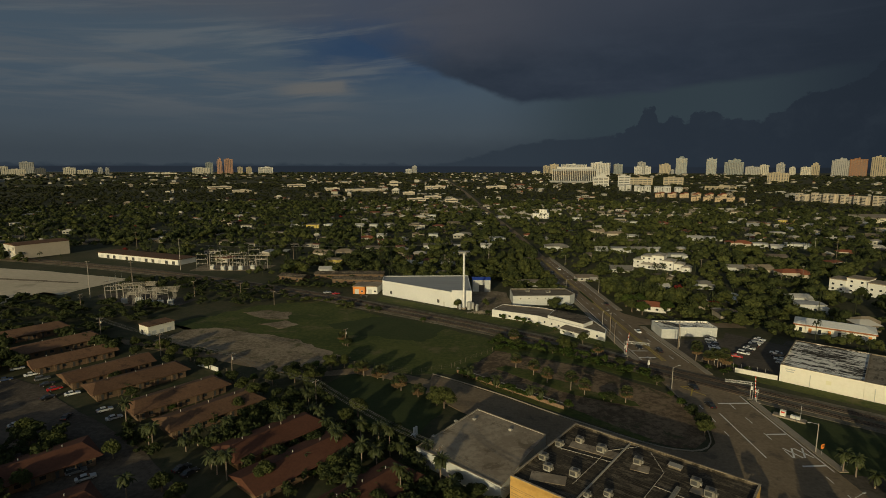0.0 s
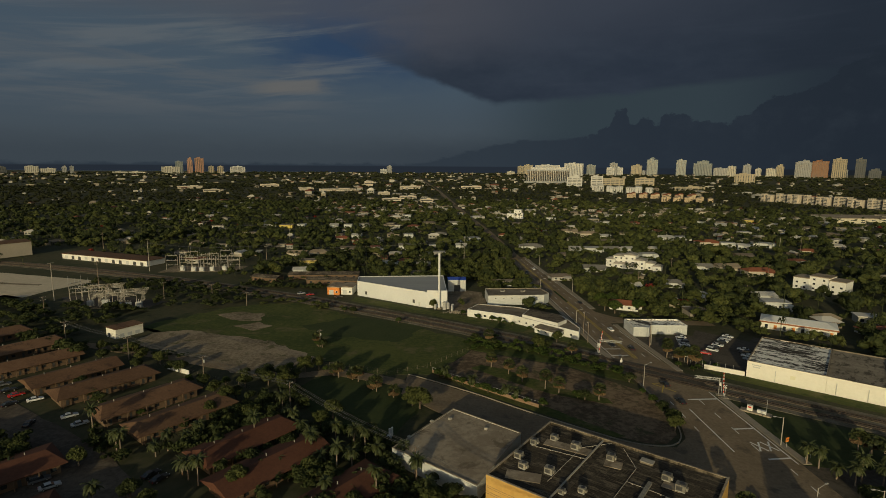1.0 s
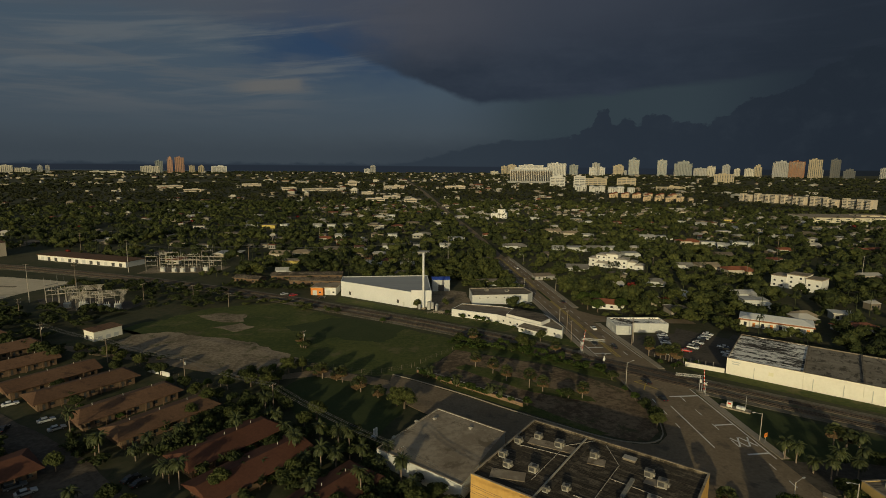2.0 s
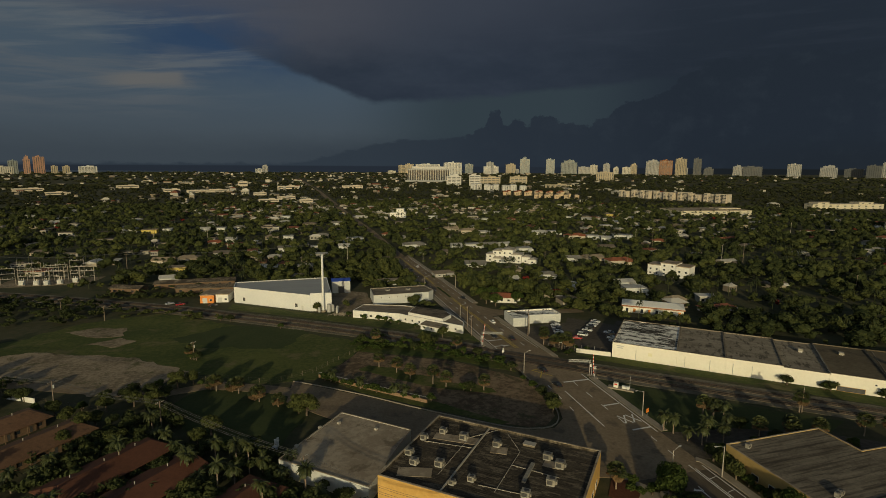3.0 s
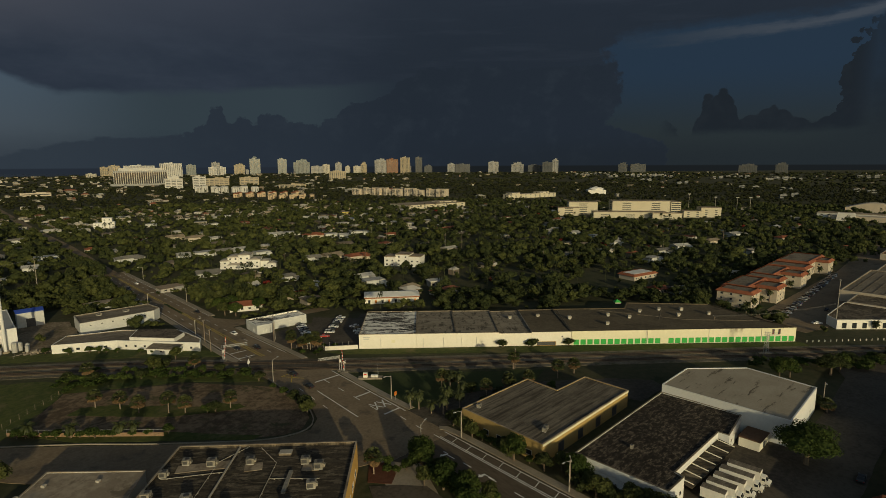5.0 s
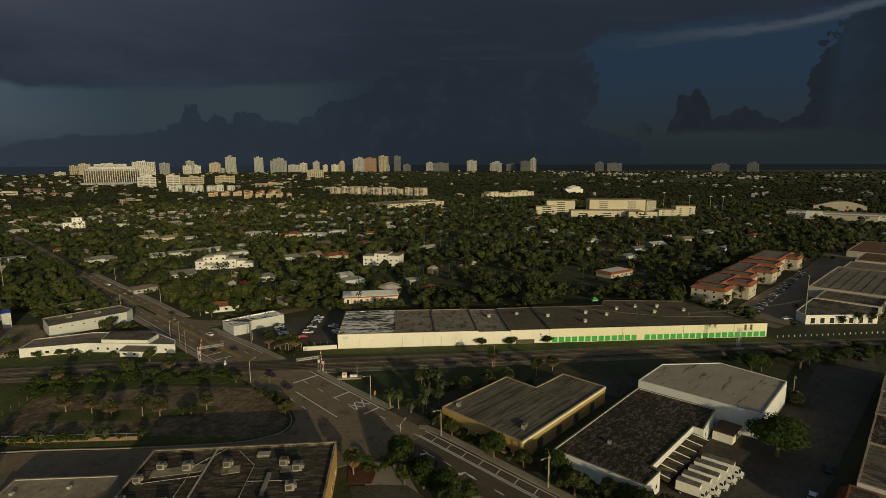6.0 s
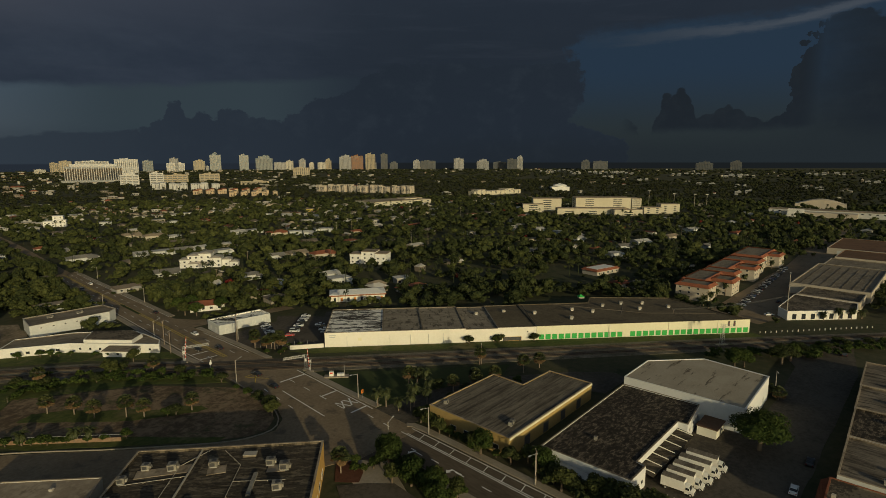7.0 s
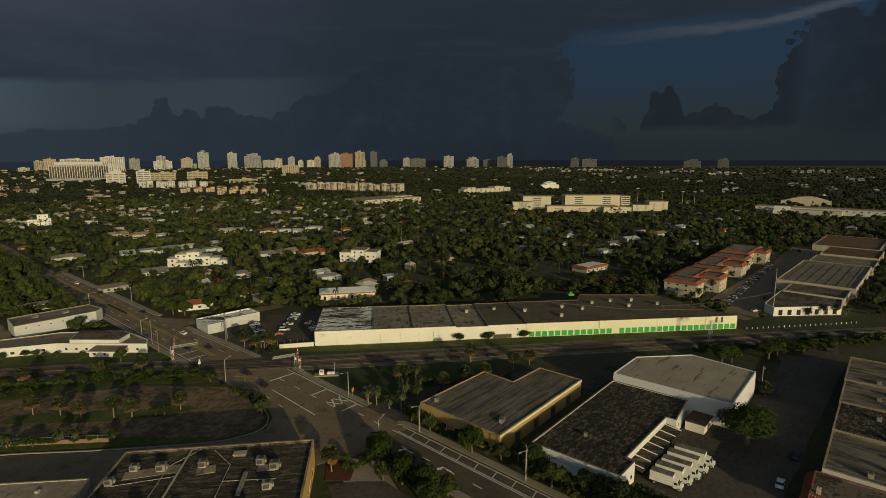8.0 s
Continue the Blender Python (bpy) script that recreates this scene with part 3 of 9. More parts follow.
def at(x, y, z=0.0, rz=0.0):
    return Matrix.Translation((x, y, z)) @ Matrix.Rotation(rz, 4, "Z")


def area2(pts):
    return sum(a[0] * b[1] - b[0] * a[1] for a, b in zip(pts, pts[1:] + pts[:1]))


def ccw(pts):
    return pts if area2(pts) > 0 else pts[::-1]


def inset(pts, d):
    """The outline moved inwards by d (counter-clockwise points)."""
    out, n = [], len(pts)
    for i in range(n):
        p, a, b = Vector(pts[i]), Vector(pts[i - 1]), Vector(pts[(i + 1) % n])
        e1, e2 = (p - a).normalized(), (b - p).normalized()
        n1, n2 = Vector((-e1.y, e1.x)), Vector((-e2.y, e2.x))
        k = (n1 + n2) / max(0.35, 1 + n1.dot(n2))
        out.append(tuple(p + k * d))
    return out


def rect(x, y, ang, u0, u1, v0, v1):
    """A turned rectangle: from u0 to u1 along ang (degrees) and v0 to v1 across, from the corner (x, y)."""
    c, s = math.cos(radians(ang)), math.sin(radians(ang))
    return [(x + u * c - v * s, y + u * s + v * c) for u, v in ((u0, v0), (u1, v0), (u1, v1), (u0, v1))]


def sheet(name, label, pts, z, material, rag=0.0, step=4.0, category="ground", kind="structure", thick=0.06):
    """A thin lain sheet of ground with a straight or ragged edge."""
    pts = ccw(list(pts))
    if rag:
        fine = []
        for a, b in zip(pts, pts[1:] + pts[:1]):
            n = max(1, int(math.dist(a, b) / step))
            for i in range(n):
                x, y = a[0] + (b[0] - a[0]) * i / n, a[1] + (b[1] - a[1]) * i / n
                d = noise.noise((x * 0.13, y * 0.13, z * 9)) + 0.5 * noise.noise((x * 0.4, y * 0.4, z * 5))
                e = noise.noise((x * 0.13 + 31, y * 0.13, z * 9)) + 0.5 * noise.noise((x * 0.4, y * 0.4 + 9, z * 5))
                fine.append((x + d * rag, y + e * rag))
        pts = fine
    bm = bmesh.new()
    top = [bm.verts.new((x, y, z)) for x, y in pts]
    low = [bm.verts.new((x, y, z - thick)) for x, y in pts]
    face = bm.faces.new(top)
    for i in range(len(pts)):
        j = (i + 1) % len(pts)
        bm.faces.new((top[j], top[i], low[i], low[j]))
    bmesh.ops.triangulate(bm, faces=[face])
    me = bpy.data.meshes.new(name)
    bm.to_mesh(me)
    bm.free()
    me.materials.append(material)
    return tagged(new(name, me), label, category, "", kind)


def spline(pts, step=6.0):
    """A smooth line through the points (Catmull-Rom)."""
    p = [Vector(q) for q in pts]
    p = [2 * p[0] - p[1]] + p + [2 * p[-1] - p[-2]]
    out = []
    for i in range(1, len(p) - 2):
        n = max(2, int((p[i + 1] - p[i]).length / step))
        for k in range(n):
            t = k / n
            out.append(0.5 * (2 * p[i] + (p[i + 1] - p[i - 1]) * t + (2 * p[i - 1] - 5 * p[i] + 4 * p[i + 1] - p[i + 2]) * t * t
                              + (3 * p[i] - p[i - 1] - 3 * p[i + 1] + p[i + 2]) * t ** 3))
    return out + [p[-2]]


def ribbon(line, off, width, z0, z1, geo=None):
    """A band along a line, off to its left, width wide, from z0 to z1."""
    geo = geo or Geo()
    n = len(line)
    L, Rr = [], []
    for i in range(n):
        d = (line[min(i + 1, n - 1)] - line[max(i - 1, 0)]).normalized()
        s = Vector((-d.y, d.x))
        L.append(line[i] + s * (off + width / 2))
        Rr.append(line[i] + s * (off - width / 2))
    vs = [(p.x, p.y, z) for z in (z0, z1) for row in (L, Rr) for p in row]
    fs = []
    for i in range(n - 1):
        a, b = 2 * n + i, 3 * n + i
        fs += [(b, b + 1, a + 1, a), (i + 1, i, a, a + 1), (n + i, n + i + 1, b + 1, b)]
    fs += [(0, n, 3 * n, 2 * n), (2 * n - 1, n - 1, 3 * n - 1, 4 * n - 1)]
    return geo.add(vs, fs)


FAR_OPENINGS = False     # True: a pane too far off to tell from its surround stays in one mesh with it


def opening(parent, p, q, s, z, w, h, name="window", pane=None, surround=None, proud=0.06, label=""):
    """A window or door on the wall from p to q (outside on its right), s along it: a surround and a pane."""
    p, q = Vector(p), Vector(q)
    d = (q - p).normalized()
    ang = math.atan2(d.y, d.x)
    c = p + d * s
    g = Geo()
    b = 0.10
    for bx, bz, bw, bh in ((0, 0, w, b), (0, h - b, w, b), (-(w - b) / 2, b, b, h - 2 * b), ((w - b) / 2, b, b, h - 2 * b)):
        g.box(bx, -proud / 2 + 0.02, bz, bw, proud + 0.04, bh)
    if FAR_OPENINGS:
        n = len(g.f)
        g.box(0, -0.012, b, w - 2 * b, 0.024, h - 2 * b)
        me = g.mesh(name, surround or M_WHITE, pane or M_GLASS)
        for i in range(n, len(me.polygons)):
            me.polygons[i].material_index = 1
        return part(name, me, None, parent, label, (c.x, c.y, z), ang)
    ob = part(name, g, surround or M_WHITE, parent, label, (c.x, c.y, z), ang)
    part("pane" if name != "roller_door" else "door_leaf", Geo().box(0, -0.012, b, w - 2 * b, 0.024, h - 2 * b), pane or M_GLASS, ob)
    return ob


def flat_building(name, label, category, pts, h, wall, roof, coping=None, parapet=0.5, thick=0.3, group="", z=0.0, lip=0.06, roof_name="roof"):
    """A flat-roofed block: walls with a parapet, its coping, and the roof deck inside it. Returns the thing and its local outline."""
    pts = ccw([tuple(p) for p in pts])
    cx, cy = sum(p[0] for p in pts) / len(pts), sum(p[1] for p in pts) / len(pts)
    loc = [(x - cx, y - cy) for x, y in pts]
    ob = thing(name, label, category, cx, cy, z, group=group)
    inner = inset(loc, thick)
    part("wall", Geo().ring(loc, inner, -0.3, h), wall, ob)
    part(roof_name, Geo().prism(inset(loc, thick - 0.01), h - parapet - 0.25, h - parapet), roof, ob)
    if parapet > 0.2:
        part("parapet_lining", Geo().ring(inset(loc, thick), inset(loc, thick + 0.03), h - parapet - 0.05, h - 0.004), roof, ob)
    part("coping", Geo().ring(inset(loc, -lip), inset(loc, thick + 0.04), h + 0.003, h + 0.13), coping or M_COPING, ob)
    return ob, loc


def gable_mesh(l, w, h, over=0.5, hip=0.0):
    """Roof solid along x: length l, width w, ridge h high; hip pulls the ridge ends in."""
    a, b = l / 2 + over, w / 2 + over
    r = a - hip
    t = 0.18
    vs = [(-a, -b, 0), (a, -b, 0), (a, b, 0), (-a, b, 0), (-r, 0, h), (r, 0, h), (-a, -b, -t), (a, -b, -t), (a, b, -t), (-a, b, -t)]
    fs = [(0, 1, 5, 4), (2, 3, 4, 5), (1, 2, 5), (3, 0, 4), (6, 7, 1, 0), (7, 8, 2, 1), (8, 9, 3, 2), (9, 6, 0, 3), (9, 8, 7, 6)]
    return Geo().add(vs, fs)


def joined(name, verts, faces, material, label, category, kind="stuff", flat=False):
    """One big mesh from arrays: verts (n, 3) and faces (m, k)."""
    me = bpy.data.meshes.new(name)
    k = faces.shape[1]
    me.vertices.add(len(verts))
    me.vertices.foreach_set("co", np.ascontiguousarray(verts, dtype=np.float32).ravel())
    me.loops.add(faces.size)
    me.loops.foreach_set("vertex_index", np.ascontiguousarray(faces, dtype=np.int32).ravel())
    me.polygons.add(len(faces))
    me.polygons.foreach_set("loop_start", np.arange(0, faces.size, k, dtype=np.int32))
    me.update(calc_edges=True)
    if flat:
        me.shade_flat()
    me.materials.append(material)
    return tagged(new(name, me), label, category, "", kind)


def scatter(temps, rows, rng):
    """Copies of triangle templates [(verts, tris)] at rows of x, y, z, width, height; returns joined arrays."""
    V, F, base = [], [], 0
    rows = np.asarray(rows, dtype=float)
    pick = rng.integers(0, len(temps), len(rows))
    turn = rng.uniform(0, 2 * np.pi, len(rows))
    for k, (tv, tf) in enumerate(temps):
        sel = np.where(pick == k)[0]
        if not len(sel):
            continue
        r, t = rows[sel], turn[sel]
        c, s = np.cos(t)[:, None], np.sin(t)[:, None]
        x = (tv[None, :, 0] * c - tv[None, :, 1] * s) * r[:, 3:4] + r[:, 0:1]
        y = (tv[None, :, 0] * s + tv[None, :, 1] * c) * r[:, 3:4] + r[:, 1:2]
        z = tv[None, :, 2] * r[:, 4:5] + r[:, 2:3]
        V.append(np.stack([x, y, z], -1).reshape(-1, 3))
        F.append((tf[None] + (np.arange(len(sel)) * len(tv))[:, None, None] + base).reshape(-1, 3))
        base += len(sel) * len(tv)
    return np.concatenate(V), np.concatenate(F)


# ---- foliage templates, one unit wide and one unit high
ICO = bmesh.new()
bmesh.ops.create_icosphere(ICO, subdivisions=1, radius=1.0)
ICO_V = np.array([v.co[:] for v in ICO.verts])
ICO_F = np.array([[v.index for v in f.verts] for f in ICO.faces])
ICO.free()


def leaf_cards(rng, centres, radii, count, size):
    """Small bent leaf clumps (two triangles each) on the shells of several lobes."""
    k = rng.integers(0, len(centres), count)
    d = rng.normal(size=(count, 3))
    d[:, 2] = np.abs(d[:, 2]) * 0.9 - 0.25
    d /= np.linalg.norm(d, axis=1)[:, None]
    p = centres[k] + d * radii[k][:, None] * rng.uniform(0.78, 1.08, (count, 1))
    nrm = d + rng.normal(size=(count, 3)) * 0.42
    nrm /= np.linalg.norm(nrm, axis=1)[:, None]
    u = np.cross(nrm, rng.normal(size=(count, 3)))
    u /= np.linalg.norm(u, axis=1)[:, None]
    w = np.cross(nrm, u)
    s = size * rng.uniform(0.6, 1.4, (count, 1))
    quad = np.stack([p - u * s, p - w * s * 0.7 + nrm * s * 0.2, p + u * s, p + w * s * 0.7 + nrm * s * 0.2], 1).reshape(-1, 3)
    i = np.arange(count)[:, None] * 4
    return quad, np.concatenate([i + [0, 1, 2], i + [0, 2, 3]])


def crown(seed, lobes, leaves, size, low=0.22, core=0.74):
    """Overlapping lobes of uneven size on a spreading frame, each clad in leaf clumps."""
    rng = np.random.default_rng(seed)
    t = np.arange(lobes) * 2.4 + rng.uniform(0, 0.9, lobes)
    rr = np.sqrt((np.arange(lobes) + 0.3) / lobes) * rng.uniform(0.24, 0.36)
    cz = rng.uniform(low + 0.22, 0.78, lobes) - 0.25 * rr
    cen = np.stack([np.cos(t) * rr, np.sin(t) * rr * rng.uniform(0.75, 1.0), cz], 1)
    cen[0] = (0.04, 0.02, 0.66)
    rad = rng.uniform(0.13, 0.23, lobes) * (1.25 if lobes < 4 else 1.0)
    rad[0] = 0.25
    V, F, o = [], [], 0
    for c, r in zip(cen, rad):
        jag = ICO_V * (r * core * rng.uniform(0.8, 1.18, (len(ICO_V), 1))) + c
        V.append(jag)
        F.append(ICO_F + o)
        o += len(jag)
    q, f = leaf_cards(rng, cen, rad, leaves, size)
    V.append(q)
    F.append(f + o)
    return np.concatenate(V), np.concatenate(F)


def low_clump(seed):
    rng = np.random.default_rng(seed)
    V, F, o = [], [], 0
    for i in range(3):
        c = np.array([rng.uniform(-0.28, 0.28), rng.uniform(-0.28, 0.28), rng.uniform(0.35, 0.62)])
        v = ICO_V * np.array([0.30, 0.30, 0.38]) * rng.uniform(0.65, 1.2, (len(ICO_V), 1)) + c
        V.append(v)
        F.append(ICO_F + o)
        o += len(v)
    return np.concatenate(V), np.concatenate(F)


def tri_mesh(name, v, f, material):
    me = bpy.data.meshes.new(name)
    me.from_pydata(v.tolist(), [], f.tolist())
    me.materials.append(material)
    return me

# ---------------------------------------------------------------- ground, road, railway
tagged(new("ground", Geo().add([(-12000, -12000, 0), (12000, -12000, 0), (12000, 12000, 0), (-12000, 12000, 0)], [(0, 1, 2, 3)]).mesh("ground", M_GROUND)),
       "flat suburban ground of dry lawn, soil and leaf litter", "ground", "", "structure")
tagged(new("water", Geo().add([(-9000, 4850, 0.05), (2600, 4850, 0.05), (2600, 11900, 0.05), (-9000, 11900, 0.05)], [(0, 1, 2, 3)]).mesh("water", M_WATER)),
       "dark grey-blue sea along the far shore", "sea", "", "structure")

RAIL = spline([(-420, 462), (-300, 425), (-180, 376), (-77, 321), (-42, 298), (-5, 273.5), (46, 236.5), (86.6, 199.5), (125, 167.5), (176.5, 126), (237, 77.5), (312, 14), (420, -80)])
ROAD = [Vector(p) for p in ((93.0, 20), (93.2, 60), (93.4, 110), (94, 160), (92, 205), (89, 260), (87.4, 310), (84.8, 400), (83.4, 460), (82.2, 642), (75.4, 831), (70.4, 1108), (61, 1555), (36, 2224), (10, 2900))]
AVE_L = ((82.4, 196), (80.6, 232), (79.9, 280), (78.6, 330), (76.8, 400), (76.0, 460))
AVE_R = ((101.2, 196), (100.3, 222), (98.5, 247), (97.0, 290), (95.2, 345), (92.4, 416), (91.0, 460))


def across(y, f):
    """A point of the avenue beyond the tracks at y, f of the way from its west to its east kerb."""
    a, b = np.interp(y, [q[1] for q in AVE_L], [q[0] for q in AVE_L]), np.interp(y, [q[1] for q in AVE_R], [q[0] for q in AVE_R])
    return float(a + (b - a) * f)

sheet("field", "rough green field of tall grass with worn tracks", [(-135, 262), (-105, 300), (-74, 309), (-41, 285), (-6, 262), (28, 234), (8, 199), (-11, 196), (-40, 215), (-88, 223)], 0.05, M_GRASS, 3.0)
sheet("lawn", "mown lawn in the shade of palms", [(-46, 181), (-33, 203), (-8, 190), (5, 178), (-3, 160), (-9, 146), (-22, 152)], 0.05, M_GRASS2, 1.2)
sheet("dirt_lot", "bare trampled soil lot with patches of grass", [(-131, 235), (-125, 252), (-112, 257), (-99, 252), (-84, 247), (-66, 238), (-48, 222), (-50, 202), (-71, 201), (-92, 217), (-104, 226)], 0.10, M_DIRT, 2.4, 1.6)
sheet("dirt_patch", "bare patch of pale soil in the field", [(-108, 283), (-95, 288), (-82, 284), (-82, 270), (-94, 273)], 0.118, M_DIRT, 2.4, 1.6)
sheet("dirt_patch", "bare patch of pale soil in the field", [(-92, 262), (-82, 268), (-72, 262), (-78, 255)], 0.126, M_DIRT, 2.0, 1.6)
sheet("sand_lot", "cleared lot of pale sand", [(-253, 300), (-252, 316), (-250, 329), (-234, 322), (-230, 340), (-222, 360), (-216, 368), (-258, 382), (-299, 396), (-340, 406), (-450, 430), (-450, 300)], 0.06, M_SAND, 1.2)
sheet("sand_track", "dark strip of grass and ruts across the sand", [(-450, 388), (-308, 366), (-246, 354.5), (-246, 357.5), (-308, 370), (-450, 393)], 0.085, M_DIRT, 0.8, 2.0)
sheet("dirt_patch", "bare patch of pale soil in the field", [(-70, 214), (-50, 222), (-38, 216), (-52, 205)], 0.122, M_DIRT, 2.0, 1.6)
sheet("grass_patch", "tall darker grass in the field", [(-60, 262), (-30, 278), (4, 258), (-10, 236), (-40, 246)], 0.075, M_GRASS2, 3.0, 2.0)
sheet("service_road", "narrow worn asphalt lane behind the houses", [(-158, 239), (-141, 237), (-90, 217), (-50, 199), (-31, 204.5), (-10, 195), (4, 186), (1, 181), (-12, 189), (-33, 198), (-51, 193.5), (-91, 211), (-142, 231)], 0.13, M_ASPHALT, 0.5)
sheet("palm_lot", "bare earth lot with rows of young palms", [(8, 199), (23, 224), (60, 203), (81.5, 178), (81.5, 162), (77.5, 148.5), (72.5, 143.4), (67, 143.8), (59.5, 147.6), (40, 165.5), (28, 178), (16, 190)], 0.08, M_PALMLOT, 0.6)
sheet("grass_strip", "strip of rough grass under a row of palms", [(22, 204), (26, 207), (40, 196), (52, 184), (66, 174.5), (66, 170), (50, 176), (36, 188)], 0.11, M_GRASS, 1.8, 1.6)
sheet("grass_strip", "strip of rough grass under a row of palms", [(8, 196.5), (12, 196), (42, 169), (58, 152), (62, 148), (58.6, 147), (40, 163.5), (20, 181)], 0.11, M_GRASS, 0.7, 1.8)
sheet("grass_verge", "scrubby grass verge beside the track", [(20, 226), (24, 236), (47, 227), (80, 196), (80, 186), (60, 205)], 0.10, M_GRASS, 1.5)
sheet("grass_verge", "grass strip under the long warehouse wall", [(112, 199), (126, 191.5), (275, 64.5), (272, 58), (190, 127), (118, 190)], 0.10, M_GRASS, 0.7)
sheet("grass_verge", "grass strip beside the tracks", [(80, 222), (79, 234), (48, 264), (22, 281), (6, 290), (-38, 320), (-40, 311), (12, 276), (50, 248)], 0.10, M_GRASS, 1.2)
sheet("grass_verge", "unmown grass with palms by the crossing", [(105, 171), (118, 161), (165, 122), (141, 112.5), (110, 113), (105, 130)], 0.10, M_GRASS2, 1.0)
sheet("soil_yard", "bare soil and rubble beside the white hall", [(17, 290), (40, 284), (40, 330), (18, 345)], 0.12, M_DIRT, 1.5)
sheet("truck_yard", "dark asphalt yard and lane behind the warehouses", [(108, 49), (113, 20), (140, 20), (246, 21), (300, 30), (262, 52), (240, 40), (203, 38), (168, 38), (168, 52), (114, 51)], 0.10, M_LOT, 0.4)
sheet("bank_lot", "asphalt car park with marked bays", [(104, 214), (101, 240), (130, 241), (136, 250), (158, 226), (148, 216), (127, 194), (114, 202)], 0.10, M_LOT, 0.3)
sheet("housing_lot", "asphalt car park between low apartment rows", [(-175, 170), (-160, 192), (-146, 186), (-128, 172), (-104, 156), (-84, 141), (-60, 118), (-42, 112), (-40, 92), (-80, 95), (-140, 130)], 0.10, M_LOT_WORN, 0.5)
sheet("corner_yard", "grey yard before the yellow building", [(73, 100), (76, 112), (82, 116), (88, 108), (80, 88), (74, 80), (62, 82)], 0.11, M_PAVE, 0.3)
sheet("side_street", "side street with parked cars along the flats", [(292, 66), (300, 92), (480, 92), (900, 118), (900, 100), (480, 68), (320, 58)], 0.10, M_ASPHALT, 0.4)

sheet("driveway", "asphalt driveway curving past palms to the yard", [(103, 115), (103, 131), (112, 128.5), (126, 127.5), (150, 119), (176, 100), (186, 88), (183, 82), (166, 82), (160, 100), (143, 113), (112, 113.5)], 0.13, M_LOT, 0.4)
# the avenue, its side street and kerbs
def strip(line, o0, o1, z, geo):
    n = len(line)
    vs, fs = [], []
    for i in range(n):
        d = (line[min(i + 1, n - 1)] - line[max(i - 1, 0)]).normalized()
        s = Vector((d.y, -d.x))
        for o in (o0, o1):
            p = line[i] + s * o
            vs.append((p.x, p.y, z))
    for i in range(n - 1):
        fs.append((2 * i, 2 * i + 1, 2 * i + 3, 2 * i + 2))
    return geo.add(vs, fs)


avenue = thing("road", "wide worn asphalt avenue with faded lane lines", "road", 0, 0, 0, kind="structure")
near_line, far_line = [Vector(p) for p in ((93.0, 20), (93.2, 60), (93.4, 110), (94, 160), (93.2, 205))], ROAD[4:]
part("carriageway", strip(near_line[2:], -12.2, 10.2, 0.16, Geo()), M_ASPHALT, avenue)
part("carriageway", Geo().add([(90.6, 20, 0.16), (103.7, 20, 0.16), (103.6, 110, 0.16), (81.2, 110, 0.16), (84, 106, 0.16), (90.6, 101, 0.16)], [(0, 1, 2, 3, 4, 5)]), M_ASPHALT_DARK, avenue, "darker resurfaced asphalt")
deck = Geo()
ys = [196 + 12 * k for k in range(23)]
deck.add([(across(y, f), y, 0.17) for y in ys for f in (0, 1)], [(2 * k, 2 * k + 1, 2 * k + 3, 2 * k + 2) for k in range(22)])
part("carriageway", deck, M_ASPHALT, avenue)
part("carriageway", strip(far_line[4:], -5.2, 5.2, 0.175, Geo()), M_ASPHALT, avenue)
part("median", Geo().prism([(across(y, f), y) for y, f in ((306, 0.44), (306, 0.52), (334, 0.52), (334, 0.44))], 0.1, 0.34), M_GRASS2, avenue, "narrow planted traffic island")
part("side_street_mouth", Geo().add([(96.0, 262, 0.18), (104, 262.5, 0.18), (116, 260, 0.18), (150, 257, 0.18), (150, 265, 0.18), (116, 269, 0.18), (104, 274, 0.18), (96.0, 286, 0.18)], [tuple(range(8))]), M_ASPHALT, avenue, "asphalt mouth of a side street")
diag = [(-4, 197), (4.3, 191), (20.3, 178), (37, 163), (58.3, 145.8), (67, 141.5), (74, 141), (79.2, 146), (83, 158), (84, 172), (90, 172), (90, 112), (79, 112), (72.5, 114), (38, 144), (29, 144), (11.5, 160), (4, 168), (-6, 180)]
sheet("side_road", "asphalt side road curving into the avenue", diag, 0.145, M_ASPHALT, 0.0, thick=0.12)
kerb = Geo()
ribbon(spline([(-4, 197.4), (4.5, 191.4), (20.5, 178.5), (37, 163.5), (58.3, 146.2), (67, 142.0), (73.5, 141.8), (78.4, 146.4), (81.8, 158), (82.2, 172), (82.4, 188)], 3), 0.35, 0.35, 0.0, 0.30, kerb)
part("kerb", kerb, M_PAVE, avenue, "pale concrete kerb")
for pts in ([(103.9, 30), (103.9, 64), (104, 108), (102.6, 114)], [(104.3, 131), (104.2, 150), (104.6, 174)], [(101.6, 198), (100.7, 222), (98.9, 247), (98.3, 260)], [(96.9, 290), (95.5, 345), (92.7, 416), (91.3, 460)], [(90.5, 30), (90.4, 60), (90.4, 99)], [(81.6, 212), (80.2, 232), (79.5, 280), (78.2, 330), (76.4, 400), (75.6, 460)]):
    line = spline(pts, 8)
    side = 1.0 if pts[0][0] < 93 else -1.0
    part("kerb", ribbon(line, side * 0.2, 0.35, 0.0, 0.30), M_PAVE, avenue, "pale concrete kerb")
    part("pavement_slab", ribbon(line, side * 1.45, 2.0, 0.0, 0.27), M_PAVE, avenue, "pale concrete footway")
lines = Geo()


